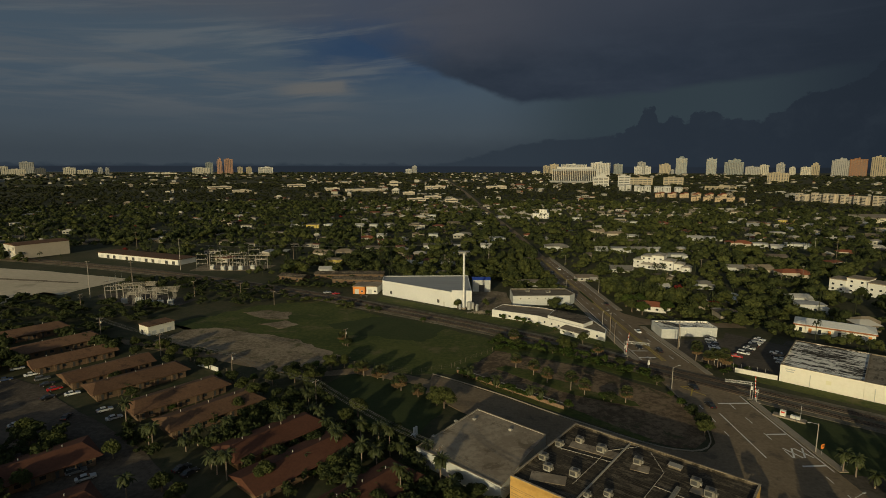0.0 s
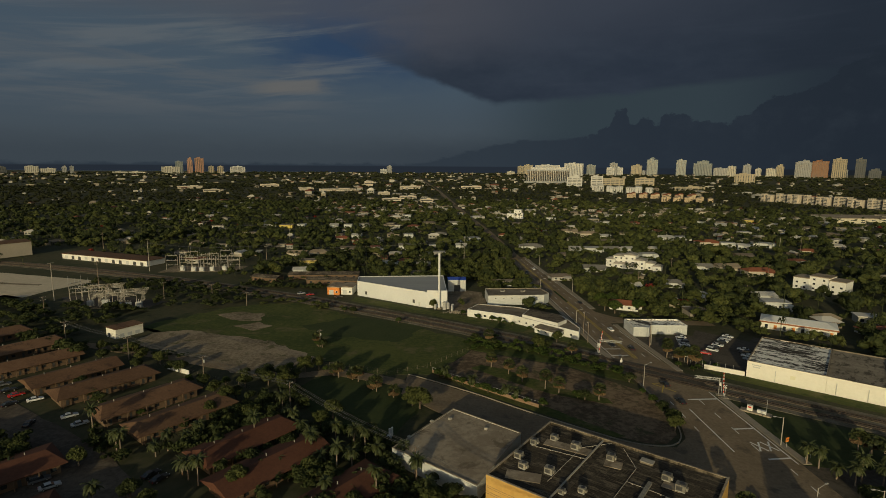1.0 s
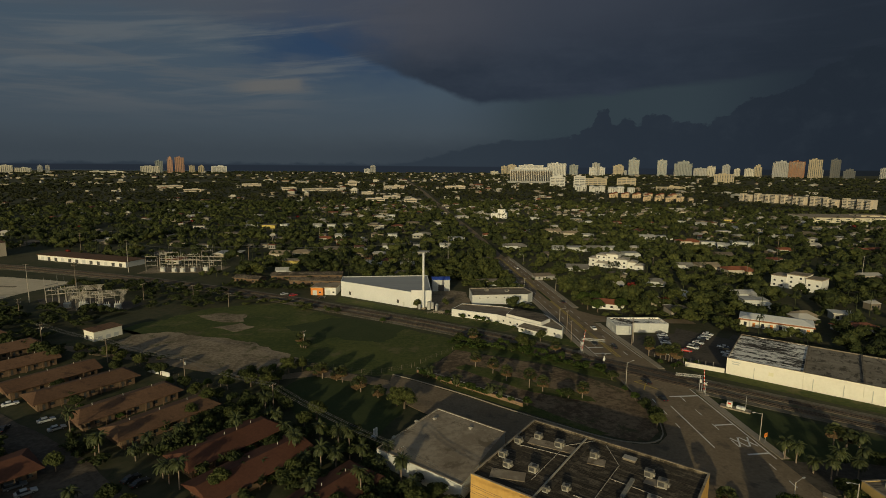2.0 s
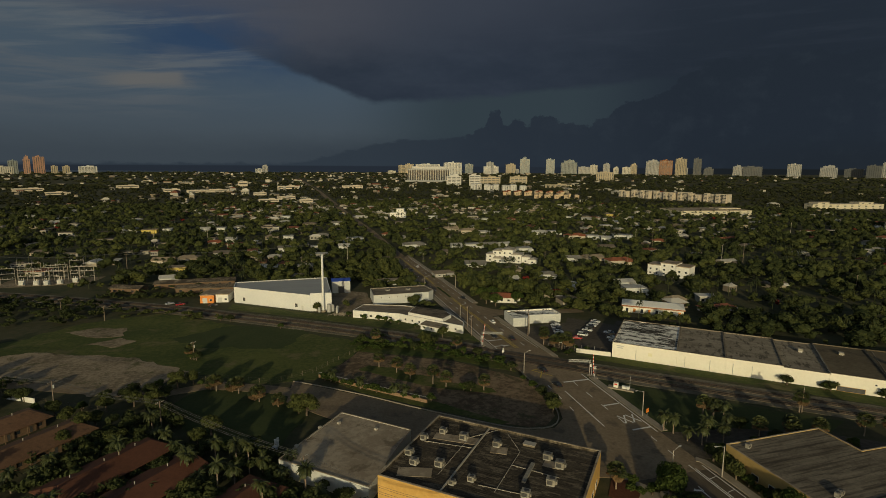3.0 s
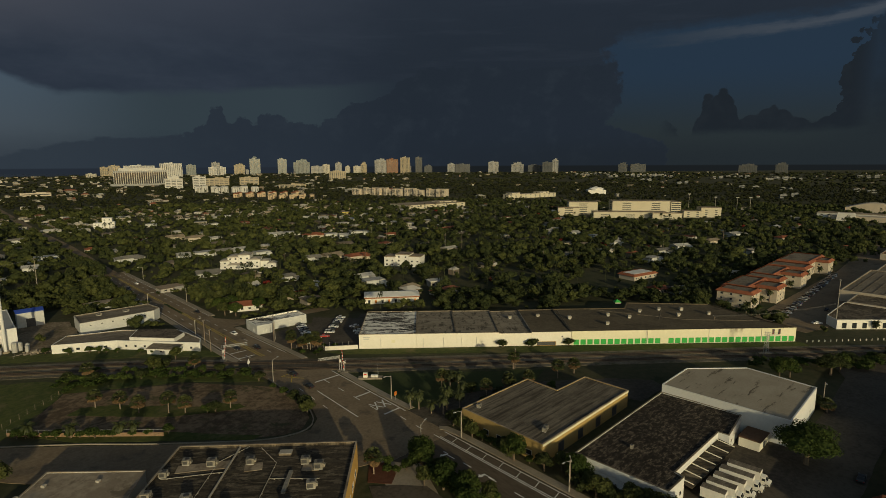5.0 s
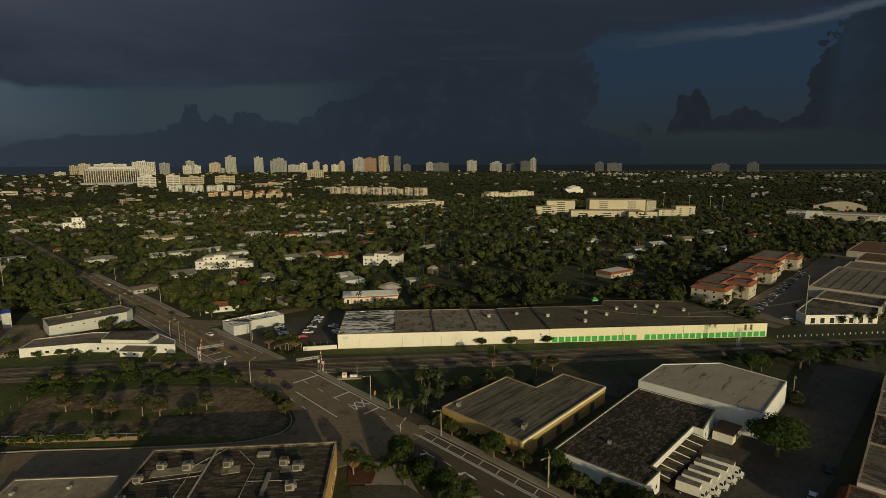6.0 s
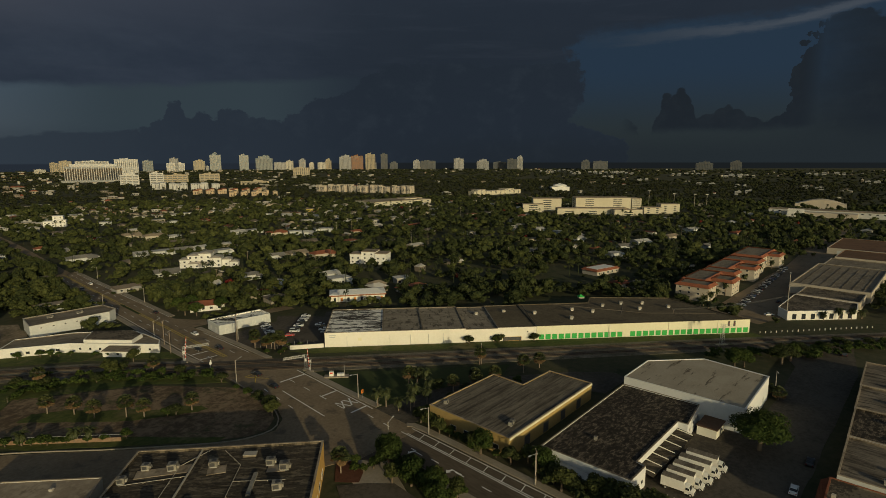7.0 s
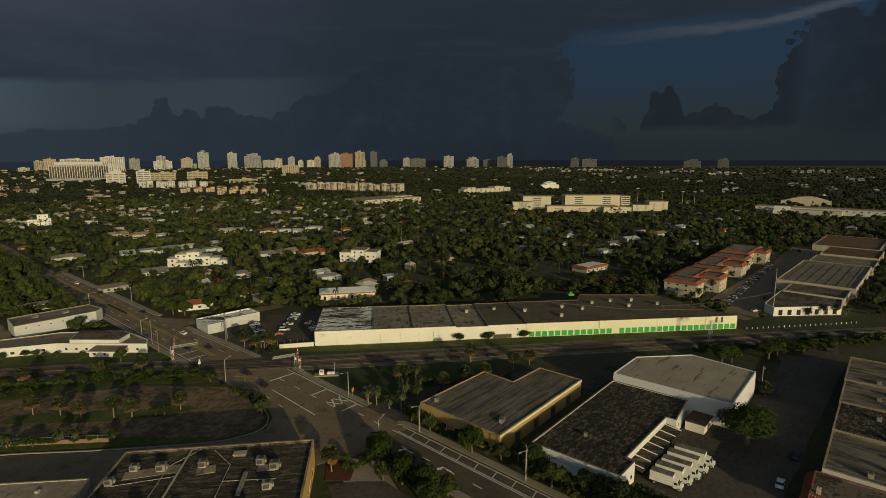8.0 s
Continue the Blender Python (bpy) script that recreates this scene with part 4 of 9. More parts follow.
def stripe(x0, y0, x1, y1, w=0.18, dash=0.0, gap=0.0, geo=lines, z=0.20):
    p, q = Vector((x0, y0)), Vector((x1, y1))
    d = (q - p).normalized()
    s = Vector((-d.y, d.x)) * w * 0.7
    t, total = 0.0, (q - p).length
    while t < total - 0.1:
        a, b = p + d * t, p + d * min(total, t + (dash or total))
        geo.add([(*(a - s), z), (*(b - s), z), (*(b + s), z), (*(a + s), z)], [(3, 2, 1, 0)])
        t += (dash or total) + gap


stripe(89.2, 138, 89.9, 165, 0.28)
stripe(96.6, 138, 96.8, 176, 0.22, 4, 6)
stripe(103.0, 131, 103.6, 178, 0.26)
stripe(93.0, 172.2, 103.3, 172.4, 0.55)
stripe(96.9, 151.0, 102.9, 151.3, 0.5)
stripe(96.4, 133.8, 102.8, 134.2, 0.5)
for k in (96.9, 99.9):
    stripe(k, 138.0, k + 2.5, 143.2, 0.36)
    stripe(k + 2.5, 138.0, k, 143.2, 0.36)
stripe(85.2, 150, 86.4, 176, 0.2, 3, 6)
stripe(99.0, 118, 99.4, 133, 0.2, 3, 5)
old = Geo()
stripe(99.0, 30, 99.4, 113, 0.2, geo=old)
stripe(99.7, 30, 100.0, 111, 0.2, geo=old)
stripe(103.0, 30, 102.9, 112, 0.2, geo=old)
stripe(94.4, 30, 95.0, 104, 0.2, 3, 6, geo=old)
for k in range(13):
    stripe(100.2, 34 + 6 * k, 102.8, 34.6 + 6 * k, 0.18, geo=old)
part("hatched_lane", old, M_PAINT, avenue, "white bay and edge lines")
for y in range(214, 452, 11):
    for f in (0.25, 0.74):
        stripe(across(y, f), y, across(y + 4, f), y + 4, 0.2)
for y in range(210, 450, 20):
    for f in (0.03, 0.97):
        if not (f > 0.5 and 258 < y + 10 < 292):
            stripe(across(y, f), y, across(y + 20, f), y + 20, 0.2)
stripe(across(216, 0.04), 216, across(216, 0.40), 216, 0.5)
stripe(across(224, 0.04), 224, across(224, 0.40), 224, 0.5)
part("lane_line", lines, M_PAINT, avenue, "faded white lane lines")
ylines = Geo()
for y in range(212, 452, 12):
    for f in (0.455, 0.475, 0.515, 0.535):
        if y < 300 or y > 338 or f in (0.455, 0.535):
            stripe(across(y, f), y, across(y + 12, f), y + 12, 0.16, geo=ylines)
stripe(86.4, 186, 92.0, 178.5, 0.3, geo=ylines)
stripe(86.6, 178.2, 91.2, 186.4, 0.3, geo=ylines)
stripe(86.4, 186, 90.4, 186.6, 0.3, geo=ylines)
part("lane_line", ylines, M_YELLOW, avenue, "faded yellow lane lines")
# two left-turn arrows
for ax, ay in ((94.4, 102), (95.0, 88)):
    part("turn_arrow", Geo().add([(ax, ay - 3, 0.20), (ax + 0.3, ay - 3, 0.20), (ax + 0.3, ay + 0.6, 0.20), (ax - 0.9, ay + 1.0, 0.20), (ax - 0.9, ay + 1.5, 0.20), (ax - 2.0, ay + 0.6, 0.20), (ax - 0.9, ay - 0.2, 0.20), (ax - 0.9, ay + 0.3, 0.20), (ax, ay, 0.20)],
                           [(0, 1, 2, 8), (8, 2, 3, 7), (3, 4, 5, 6, 7)]), M_PAINT, avenue, "worn white turn arrow")

railway = thing("railway", "two rusty tracks on a brown ballast bed", "railway", kind="structure")
part("ballast_bed", ribbon(RAIL, 0.5, 15.5, 0.0, 0.12), M_GRAVEL, railway, "gravel and weeds between the tracks")
for o in (-2.6, 3.6):
    part("ballast_shoulder", ribbon(RAIL, o, 3.4, 0.0, 0.26), M_BALLAST, railway)
    for k in (-0.76, 0.76):
        part("rail", ribbon(RAIL, o + k, 0.16, 0.30, 0.52), M_RAIL, railway)
    ties, run = Geo(), 0.0
    fine = spline([tuple(p) for p in RAIL], 0.75)
    for i in range(0, len(fine) - 1):
        p = fine[i]
        if -90 < p.x < 330:
            d = (fine[i + 1] - p).normalized()
            ang = math.atan2(d.y, d.x)
            ties.box(p.x - d.y * o, p.y + d.x * o, 0.22, 0.26, 2.6, 0.14, ang)
    tagged(part("sleepers", ties, M_TIE, railway, "closely laid weathered sleepers"), kind="stuff")
for o in (-2.6, 3.6):
    part("crossing_panel", Geo().prism([(p.x, p.y) for p in (Vector((80.5, 206.8)), Vector((83, 201.8)), Vector((106, 181.4)), Vector((106, 186)))] if o < 0 else
                                       [(80.5, 213.5), (81, 209), (106, 188), (106, 192.5)], 0.0, 0.34), M_LOT, railway, "dark rubber crossing panel between the rails")
sheet("planting_bed", "bed of red-brown bark mulch before the yellow building", [(70.4, 106), (75.8, 113), (79.6, 111), (80.5, 106), (75, 101.5)], 0.18, M_MULCH, 0.5, 1.5)
sheet("forecourt", "worn grey paved forecourt", [(62, 84), (70, 104.5), (76, 100), (81, 95), (80.5, 76), (70, 74)], 0.14, M_LOT, 0.4)
sheet("rear_verge", "mown green verge behind the long warehouse", [(146, 224), (152, 232), (246, 156), (239, 148)], 0.06, M_GRASS2, 0.6)
sheet("rear_lane", "narrow asphalt lane behind the long warehouse", [(153, 233), (158, 239), (252, 163), (247, 157)], 0.07, M_LOT, 0.4)

# ---------------------------------------------------------------- buildings round the crossing


def wall_row(ob, loc, i, n, z, w, h, name="window", pane=None, surround=None, margin=1.5, label=""):
    """n openings evenly along the wall from corner i to the next."""
    p, q = Vector(loc[i]), Vector(loc[(i + 1) % len(loc)])
    L = (q - p).length
    for k in range(n):
        opening(ob, p, q, margin + (L - 2 * margin) * (k + 0.5) / n, z, w, h, name, pane, surround, label=label)


def near_edge(loc, cx, cy, dx, dy):
    """The index of the wall whose outward side faces most towards (dx, dy)."""
    best, bi = -9, 0
    for i in range(len(loc)):
        p, q = Vector(loc[i]), Vector(loc[(i + 1) % len(loc)])
        d = (q - p).normalized()
        v = (d.y * dx - d.x * dy) * (1 + 0.002 * (q - p).length)
        if v > best:
            best, bi = v, i
    return bi


# the yellow building with a ribbed dark roof
NB = rect(15.9, 116.5, 50.2, 0, 33.6, -45.7, 0)
nb, nbl = flat_building("yellow_commercial_building", "low yellow stucco building with a dark ribbed flat roof", "building", NB, 8.0, M_OCHRE, M_ROOF_PLANK, M_ROOF_PALE, 0.55, 0.4)


def nb_pt(u, v):
    """Along the long side u, across v, on the yellow building, in its own axes."""
    c, s = math.cos(radians(50.2)), math.sin(radians(50.2))
    cx, cy = sum(p[0] for p in NB) / 4, sum(p[1] for p in NB) / 4
    return 15.9 + v * c + u * s - cx, 116.5 + v * s - u * c - cy


rib = Geo()
for k in range(54):
    v = 0.9 + k * 0.60
    for u0, u1 in ((1.2, 15.2), (16.2, 44.6)):
        (ax, ay), (bx, by) = nb_pt(u0, v), nb_pt(u1, v)
        rib.beam((ax, ay, 7.455), (bx, by, 7.455), 0.07, 0.03)
tagged(part("roof_rib", rib, M_RIB, nb, "closely spaced dark roof ribs"), kind="stuff")
(ax, ay), (bx, by) = nb_pt(15.7, 0.5), nb_pt(15.7, 33.1)
part("fire_wall", Geo().beam((ax, ay, 7.6), (bx, by, 7.6), 0.32, 0.45), M_COPING, nb, "pale parapet across the roof")
(ax, ay), (bx, by) = nb_pt(17.1, 1.0), nb_pt(17.1, 32)
part("roof_walkway", Geo().beam((ax, ay, 7.50), (bx, by, 7.50), 1.1, 0.10), M_ROOF_DARK, nb, "dark walkway strip on the roof")
nbx, nby = sum(p[0] for p in NB) / 4, sum(p[1] for p in NB) / 4
for x0, y0, x1, y1, d in ((33.6, 132.1, 44.0, 125.8, 3.4), (20.8, 117.6, 28.6, 115.0, 3.8), (45.9, 121.6, 49.6, 119.6, 3.4), (56.4, 112.4, 59.6, 109.6, 3.0)):
    part("roof_pad", Geo().beam((x0 - nbx, y0 - nby, 7.53), (x1 - nbx, y1 - nby, 7.53), d, 0.12), M_ROOF_PALE, nb, "pale patched roofing pad")
for run in (((29.8, 113.8), (42.3, 128.4), (51.0, 130.4)), ((53.0, 127.8), (52.6, 118.4), (40.2, 103.8)), ((29.5, 130.1), (41.8, 122.9)), ((48.3, 113.0), (56.9, 105.2)), ((37.6, 107.3), (47.0, 100.7))):
    pipes = Geo()
    for (ax, ay), (bx, by) in zip(run, run[1:]):
        ax, ay, bx, by = ax - nbx, ay - nby, bx - nbx, by - nby
        pipes.bar((ax, ay, 7.66), (bx, by, 7.66), 0.07, n=6)
        for t in (0.1, 0.35, 0.65, 0.9):
            pipes.box(ax + (bx - ax) * t, ay + (by - ay) * t, 7.44, 0.22, 0.22, 0.16)
    part("roof_conduit", pipes, M_COPING, nb, "pale conduit pipe on blocks")
(ax, ay), (bx, by) = (53.4 - nbx, 112.3 - nby), (48.0 - nbx, 105.7 - nby)
part("roof_duct", Geo().beam((ax, ay, 7.75), (bx, by, 7.75), 0.9, 0.55), M_AC, nb, "pale sheet-metal duct")
for i in range(4):
    wall_row(nb, nbl, i, 5, 1.2, 2.4, 1.8, margin=3)

# rooftop air units


def air_unit(x, y, z, rz, sx=1.7, sy=1.5, sz=1.25):
    u = thing("air_conditioner", "weathered grey rooftop air-conditioning unit", "air conditioner", x, y, z, rz, "rooftop air units")
    part("base_curb", Geo().box(0, 0, 0, sx * 0.92, sy * 0.92, 0.22), M_STEEL, u)
    part("casing", Geo().box(0, 0, 0.225, sx, sy, sz).box(0, 0, 0.225 + sz, sx + 0.08, sy + 0.08, 0.05), M_AC, u)
    part("fan_guard", Geo().bar((sx * 0.1, 0, sz + 0.28), (sx * 0.1, 0, sz + 0.37), sy * 0.36, sy * 0.34, 12), M_DARKSTEEL, u, "round dark fan guard")
    part("louvre_panel", Geo().box(-sx * 0.1, -sy / 2 - 0.012, 0.4, sx * 0.62, 0.024, sz * 0.7), M_DARKSTEEL, u, "dark louvre panel")
    part("intake_hood", Geo().box(sx / 2 + 0.2, 0, 0.45, 0.40, sy * 0.6, sz * 0.5, 0, 0.8), M_AC, u)
    return u


for x, y, s in ((36.2, 132.8, 1.0), (40.6, 128.2, 1.2), (30.4, 130.9, 1.0), (25.1, 124.4, 1.1), (25.3, 119.7, 1.05), (31.1, 117.3, 1.15), (47.9, 122.6, 1.1), (57.9, 113.6, 1.15), (59.2, 109.4, 1.25), (53.9, 103.5, 1.2), (36.6, 109.4, 0.9), (46.4, 100.7, 1.1), (31.9, 109.2, 0.8)):
    air_unit(x, y, 7.56, radians(-39.8 + (x * 37 % 3) * 2), 1.75 * s, 1.5 * s, 1.15 * s)
hx, hy = 56.4 - nbx, 121.0 - nby
hatch = thing("roof_hatch", "low pale roof hatch box", "roof hatch", nbx + hx, nby + hy, 7.45, radians(-39.8))
part("curb", Geo().box(0, 0, 0, 3.0, 1.8, 0.5), M_ROOF_GREY, hatch)
part("lid", Geo().box(0, 0, 0.503, 3.2, 2.0, 0.12), M_COPING, hatch)

# the low grey block beside it
FRP = [(-7.0, 135.6), (10.9, 158.6), (29.2, 142.6), (13.9, 117.6)]
fr, frl = flat_building("low_grey_block", "low flat-roofed block with a pale concrete roof", "building", FRP, 4.5, M_GREYW, M_ROOF_PALE, M_ROOF_PALE, 0.12, 0.3)
for u, v in ((4, 150), (9.5, 151.5), (-2.5, 141), (19.5, 145)):
    vent = thing("roof_vent", "small pale metal roof vent", "roof vent", u, v, 4.38, 0.8, "small roof vents")
    part("collar", Geo().box(0, 0, 0, 0.7, 0.7, 0.3), M_STEEL, vent)
    part("hood", Geo().box(0, 0, 0.303, 1.0, 1.0, 0.35, 0, 0.7), M_COPING, vent)

# the mustard workshop south of the tracks
YB = [(109.6, 111.3), (110.0, 81.2), (158.8, 83.4), (158.3, 99.6), (141.8, 99.5), (142.2, 112.2)]
yb, ybl = flat_building("mustard_workshop", "mustard workshop with a stained grey flat roof", "building", YB, 5.8, M_MUSTARD, M_ROOF_SHEET, M_ROOF_PALE, 0.18, 0.3)
bi = near_edge(ybl, 0, 0, 0, -1)
wall_row(yb, ybl, bi, 4, 0.0, 3.2, 3.4, "roller_door", M_DARKSTEEL, M_MUSTARD, 4)
wall_row(yb, ybl, near_edge(ybl, 0, 0, -1, 0), 5, 1.0, 2.2, 1.6, margin=2)
p, q = Vector(ybl[bi]), Vector(ybl[(bi + 1) % len(ybl)])
part("fascia", Geo().beam((p.x, p.y - 0.12, 5.45), (q.x, q.y - 0.12, 5.45), 0.22, 0.55), M_CREAM2, yb, "cream fascia board")
cyb = (sum(k[0] for k in YB) / 6, sum(k[1] for k in YB) / 6)
part("roof_patch", Geo().box(133 - cyb[0], 107 - cyb[1], 5.56, 8, 5.5, 0.04, 0.1), M_ROOF_PALE, yb, "pale patched roofing")
for u, v in ((114, 108.5), (116.5, 85.5), (118, 86)):
    air_unit(u, v, 5.56, 0.3, 1.3, 1.1, 0.9)

# the dark-roofed warehouse with the loading dock
DK = [(113.3, 73.3), (114.6, 49.0), (123.0, 49.1), (123.6, 51.5), (151.6, 52.2), (151.8, 49.4), (167.6, 51.6), (166.0, 75.6)]
dk, dkl = flat_building("dock_warehouse", "white block warehouse with a patchy dark gravel roof", "warehouse", DK, 5.5, M_HALL, M_ROOF_GRAVEL, M_ROOF_GREY, 0.2, 0.3)
cdk = (sum(k[0] for k in DK) / 8, sum(k[1] for k in DK) / 8)
can = Geo()
for k in range(7):
    x = 124.6 + k * 4.3 - cdk[0]
    can.beam((x, 51.9 - cdk[1], 3.9), (x + 0.6, 47.6 - cdk[1], 3.2), 0.18, 0.2)
part("canopy_rib", can, M_CREAM, dk, "white canopy ribs")
part("dock_canopy", Geo().add([(123.6 - cdk[0], 51.6 - cdk[1], 3.7), (151.6 - cdk[0], 52.0 - cdk[1], 3.7), (151.6 - cdk[0], 47.4 - cdk[1], 3.0), (123.6 - cdk[0], 47.4 - cdk[1], 3.0),
                               (123.6 - cdk[0], 51.6 - cdk[1], 3.55), (151.6 - cdk[0], 52.0 - cdk[1], 3.55), (151.6 - cdk[0], 47.4 - cdk[1], 2.85), (123.6 - cdk[0], 47.4 - cdk[1], 2.85)],
                              [(3, 2, 1, 0), (4, 5, 6, 7), (3, 0, 4, 7), (2, 3, 7, 6), (1, 2, 6, 5), (0, 1, 5, 4)]), M_ROOF_DARK, dk, "dark sloping dock canopy")
for k in range(5):
    opening(dk, (123.6 - cdk[0], 51.5 - cdk[1]), (151.6 - cdk[0], 52.2 - cdk[1]), 3.2 + k * 5.4, 0.2, 3.0, 2.7, "roller_door", M_GREYW, M_WHITE)
for k in range(3):
    opening(dk, (151.8 - cdk[0], 49.4 - cdk[1]), (167.6 - cdk[0], 51.6 - cdk[1]), 3 + k * 5, 2.2, 1.4, 1.2)
    opening(dk, (114.6 - cdk[0], 49.0 - cdk[1]), (123.0 - cdk[0], 49.1 - cdk[1]), 1.6 + k * 2.4, 1.6, 1.2, 1.2)
part("side_awning", Geo().add([(110.2 - cdk[0], 72 - cdk[1], 2.5), (110.8 - cdk[0], 53 - cdk[1], 2.5), (113.9 - cdk[0], 53 - cdk[1], 3.3), (113.3 - cdk[0], 72 - cdk[1], 3.3),
                               (110.2 - cdk[0], 72 - cdk[1], 2.35), (110.8 - cdk[0], 53 - cdk[1], 2.35), (113.9 - cdk[0], 53 - cdk[1], 3.15), (113.3 - cdk[0], 72 - cdk[1], 3.15)],
                              [(0, 1, 2, 3), (7, 6, 5, 4), (0, 4, 5, 1), (1, 5, 6, 2), (3, 2, 6, 7), (0, 3, 7, 4)]), M_STEEL, dk, "pale metal side awning")
for k in range(5):
    part("awning_post", Geo().bar((110.5 - cdk[0], 54 + k * 4.4 - cdk[1], 0), (110.5 - cdk[0], 54 + k * 4.4 - cdk[1], 2.4), 0.08), M_STEEL, dk)
air_unit(126.5, 64.5, 5.16, 0.2, 0.9, 0.8, 0.8)

# the tall white block behind it
WB = [(166.4, 75.6), (167.9, 39.0), (200.0, 40.4), (202.2, 62.0), (186.2, 76.2)]
wb, wbl = flat_building("white_warehouse", "white warehouse with a stained pale concrete roof", "warehouse", WB, 8.0, M_HALL, M_ROOF_STREAK, M_HALL, 0.12, 0.3)
wall_row(wb, wbl, near_edge(wbl, 0, 0, 0, -1), 3, 0, 3.0, 3.2, "roller_door", M_GREYW, M_WHITE, 3)
shed = thing("lean_to_shed", "brown flat lean-to shed against a white wall", "shed", 163, 46.6, 0, 0.03)
part("wall", Geo().box(0, 0, 0, 8, 5.4, 2.8), M_CREAM, shed)
part("roof", Geo().box(0, 0, 2.803, 8.5, 5.9, 0.2), M_ROOF_BROWN, shed)
opening(shed, (-4, -2.7), (4, -2.7), 4, 0, 2.2, 2.1, "door", M_DARKSTEEL)

# the long row at the edge of the yard
rbrow = [(150, 14.4, 24, -30), (174.6, 15.6, 22, -32), (197.2, 16.8, 21, -34), (218.8, 18.0, 27, -36)]
for k, (x, y, L, dpt) in enumerate(rbrow):
    ob, loc = flat_building("row_warehouse", "long pale workshop unit with a weathered sheet roof", "warehouse", rect(x, y, 2.6, 0, L, dpt, 0), 6.0, M_GREYW, (M_ROOF_UNIT, M_ROOF_GRAVEL, M_ROOF_UNIT, M_ROOF_UNIT)[k], M_ROOF_PALE, 0.5, 0.35, "row of workshop units")
    wall_row(ob, loc, near_edge(loc, 0, 0, 0, 1), 3, 0, 3.2, 3.4, "roller_door", M_DARKSTEEL, M_GREYW, 2)
    for j in range(3):
        air_unit(x + 4 + j * 6, y - 9 - 3 * ((j * 7 + k) % 3), 5.5, 0.05, 1.5, 1.2, 0.8)
RS, rsl = flat_building("red_trimmed_shop", "yellow shop with a grey roof and red barrel-tile canopy", "shop", rect(137.5, 15.0, 3, 0, 12.0, -24, 0), 5.0, M_CREAM2, M_ROOF_SPOT, M_TILE_RED, 0.3, 0.3)
for i in (near_edge(rsl, 0, 0, -1, 0), near_edge(rsl, 0, 0, 0, 1)):
    p, q = Vector(rsl[i]), Vector(rsl[(i + 1) % 4])
    d = (q - p).normalized()
    o = Vector((d.y, -d.x))
    a_, b_ = p - d * 1.6 if i == 0 else p, q
    part("tile_canopy", Geo().add([(*(p + o * 1.7), 3.5), (*(q + o * 1.7), 3.5), (*q, 4.9), (*p, 4.9), (*(p + o * 1.7), 3.3), (*(q + o * 1.7), 3.3), (*q, 3.3), (*p, 3.3)],
                                  [(0, 1, 2, 3), (0, 4, 5, 1), (5, 4, 7, 6), (1, 5, 6, 2), (0, 3, 7, 4)]), M_TILE_RED, RS, "red barrel-tile canopy")
    barrel = Geo()
    n = int((q - p).length / 0.55)
    for k in range(n + 1):
        c = p + d * ((q - p).length * k / n)
        barrel.bar((*(c + o * 1.75), 3.53), (*(c + o * 0.02), 4.93), 0.11, n=5)
    tagged(part("canopy_tile", barrel, M_TILE_RED, RS, "rows of red barrel tiles"), kind="stuff")
    wall_row(RS, rsl, i, 3, 0.3, 2.4, 2.4, margin=1)
part("ridge_post", Geo().box(rsl[0][0] + 1, rsl[0][1] + 22.5, 4.7, 0.9, 0.9, 1.5, 0, 0.9), M_PINK, RS)

# ------------------------------------------------ the long warehouse row along the tracks
LA = -40.4
def lw(u0, u1, v0, v1):
    return rect(125.9, 192.2, LA, u0, u1, v0, v1)
segs = [(0, 25.0, 37, M_ROOF_STAIN), (25.04, 42.5, 37, M_ROOF_RUN), (42.54, 61.5, 36.5, M_ROOF_RUN)]
for k, (u0, u1, dpt, rm) in enumerate(segs):
    ob, loc = flat_building("cream_warehouse", "long cream warehouse with a weathered flat roof" if k else "cream warehouse with a blotched white and black roof", "warehouse", lw(u0, u1, 0, dpt), 6.4, M_CREAM, rm, M_ROOF_PALE if k == 0 else M_ROOF_GREY, 0.3, 0.25, "units of the long warehouse")
    i = near_edge(loc, 0, 0, -0.6, -0.75)
    for s in ((9.5,), (3, 12), (2.5, 9))[k]:
        part("downpipe", Geo().bar((Vector(loc[i]) + (Vector(loc[i - 3]) - Vector(loc[i])).normalized() * s).to_3d() + Vector((-0.08, -0.1, 0)), (Vector(loc[i]) + (Vector(loc[i - 3]) - Vector(loc[i])).normalized() * s).to_3d() + Vector((-0.08, -0.1, 4.6)), 0.10), M_GREYW, ob)
    if k == 0:
        opening(ob, loc[i], loc[(i + 1) % 4], 15, 2.4, 1.8, 1.6, "vent_panel", M_CREAM2, M_CREAM)
        # a worn painted notice too small to read
        d = (Vector(loc[(i + 1) % 4]) - Vector(loc[i])).normalized()
        for j, w_ in enumerate((3.0, 2.4)):
            c = Vector(loc[i]) + d * 3.2
            part("painted_notice", Geo().box(0, -0.01, 5.0 - j * 0.8, w_, 0.02, 0.4), M_GREYW, ob, "faded grey painted notice bar", (c.x, c.y, 0), math.atan2(d.y, d.x))
ob, loc = flat_building("tan_warehouse", "tan warehouse with a brown flat roof and loading shed", "warehouse", lw(61.54, 76, 0.4, 37), 5.8, M_CREAM, M_ROOF_RUN, M_ROOF_GREY, 0.25, 0.25, "units of the long warehouse")
ob2, loc2 = flat_building("tan_warehouse", "tan warehouse with a brown flat roof and loading shed", "warehouse", lw(76.04, 93.6, 0.2, 37), 6.2, M_CREAM, M_ROOF_OLIVE, M_ROOF_GREY, 0.25, 0.25, "units of the long warehouse")
i = near_edge(loc2, 0, 0, -0.6, -0.75)
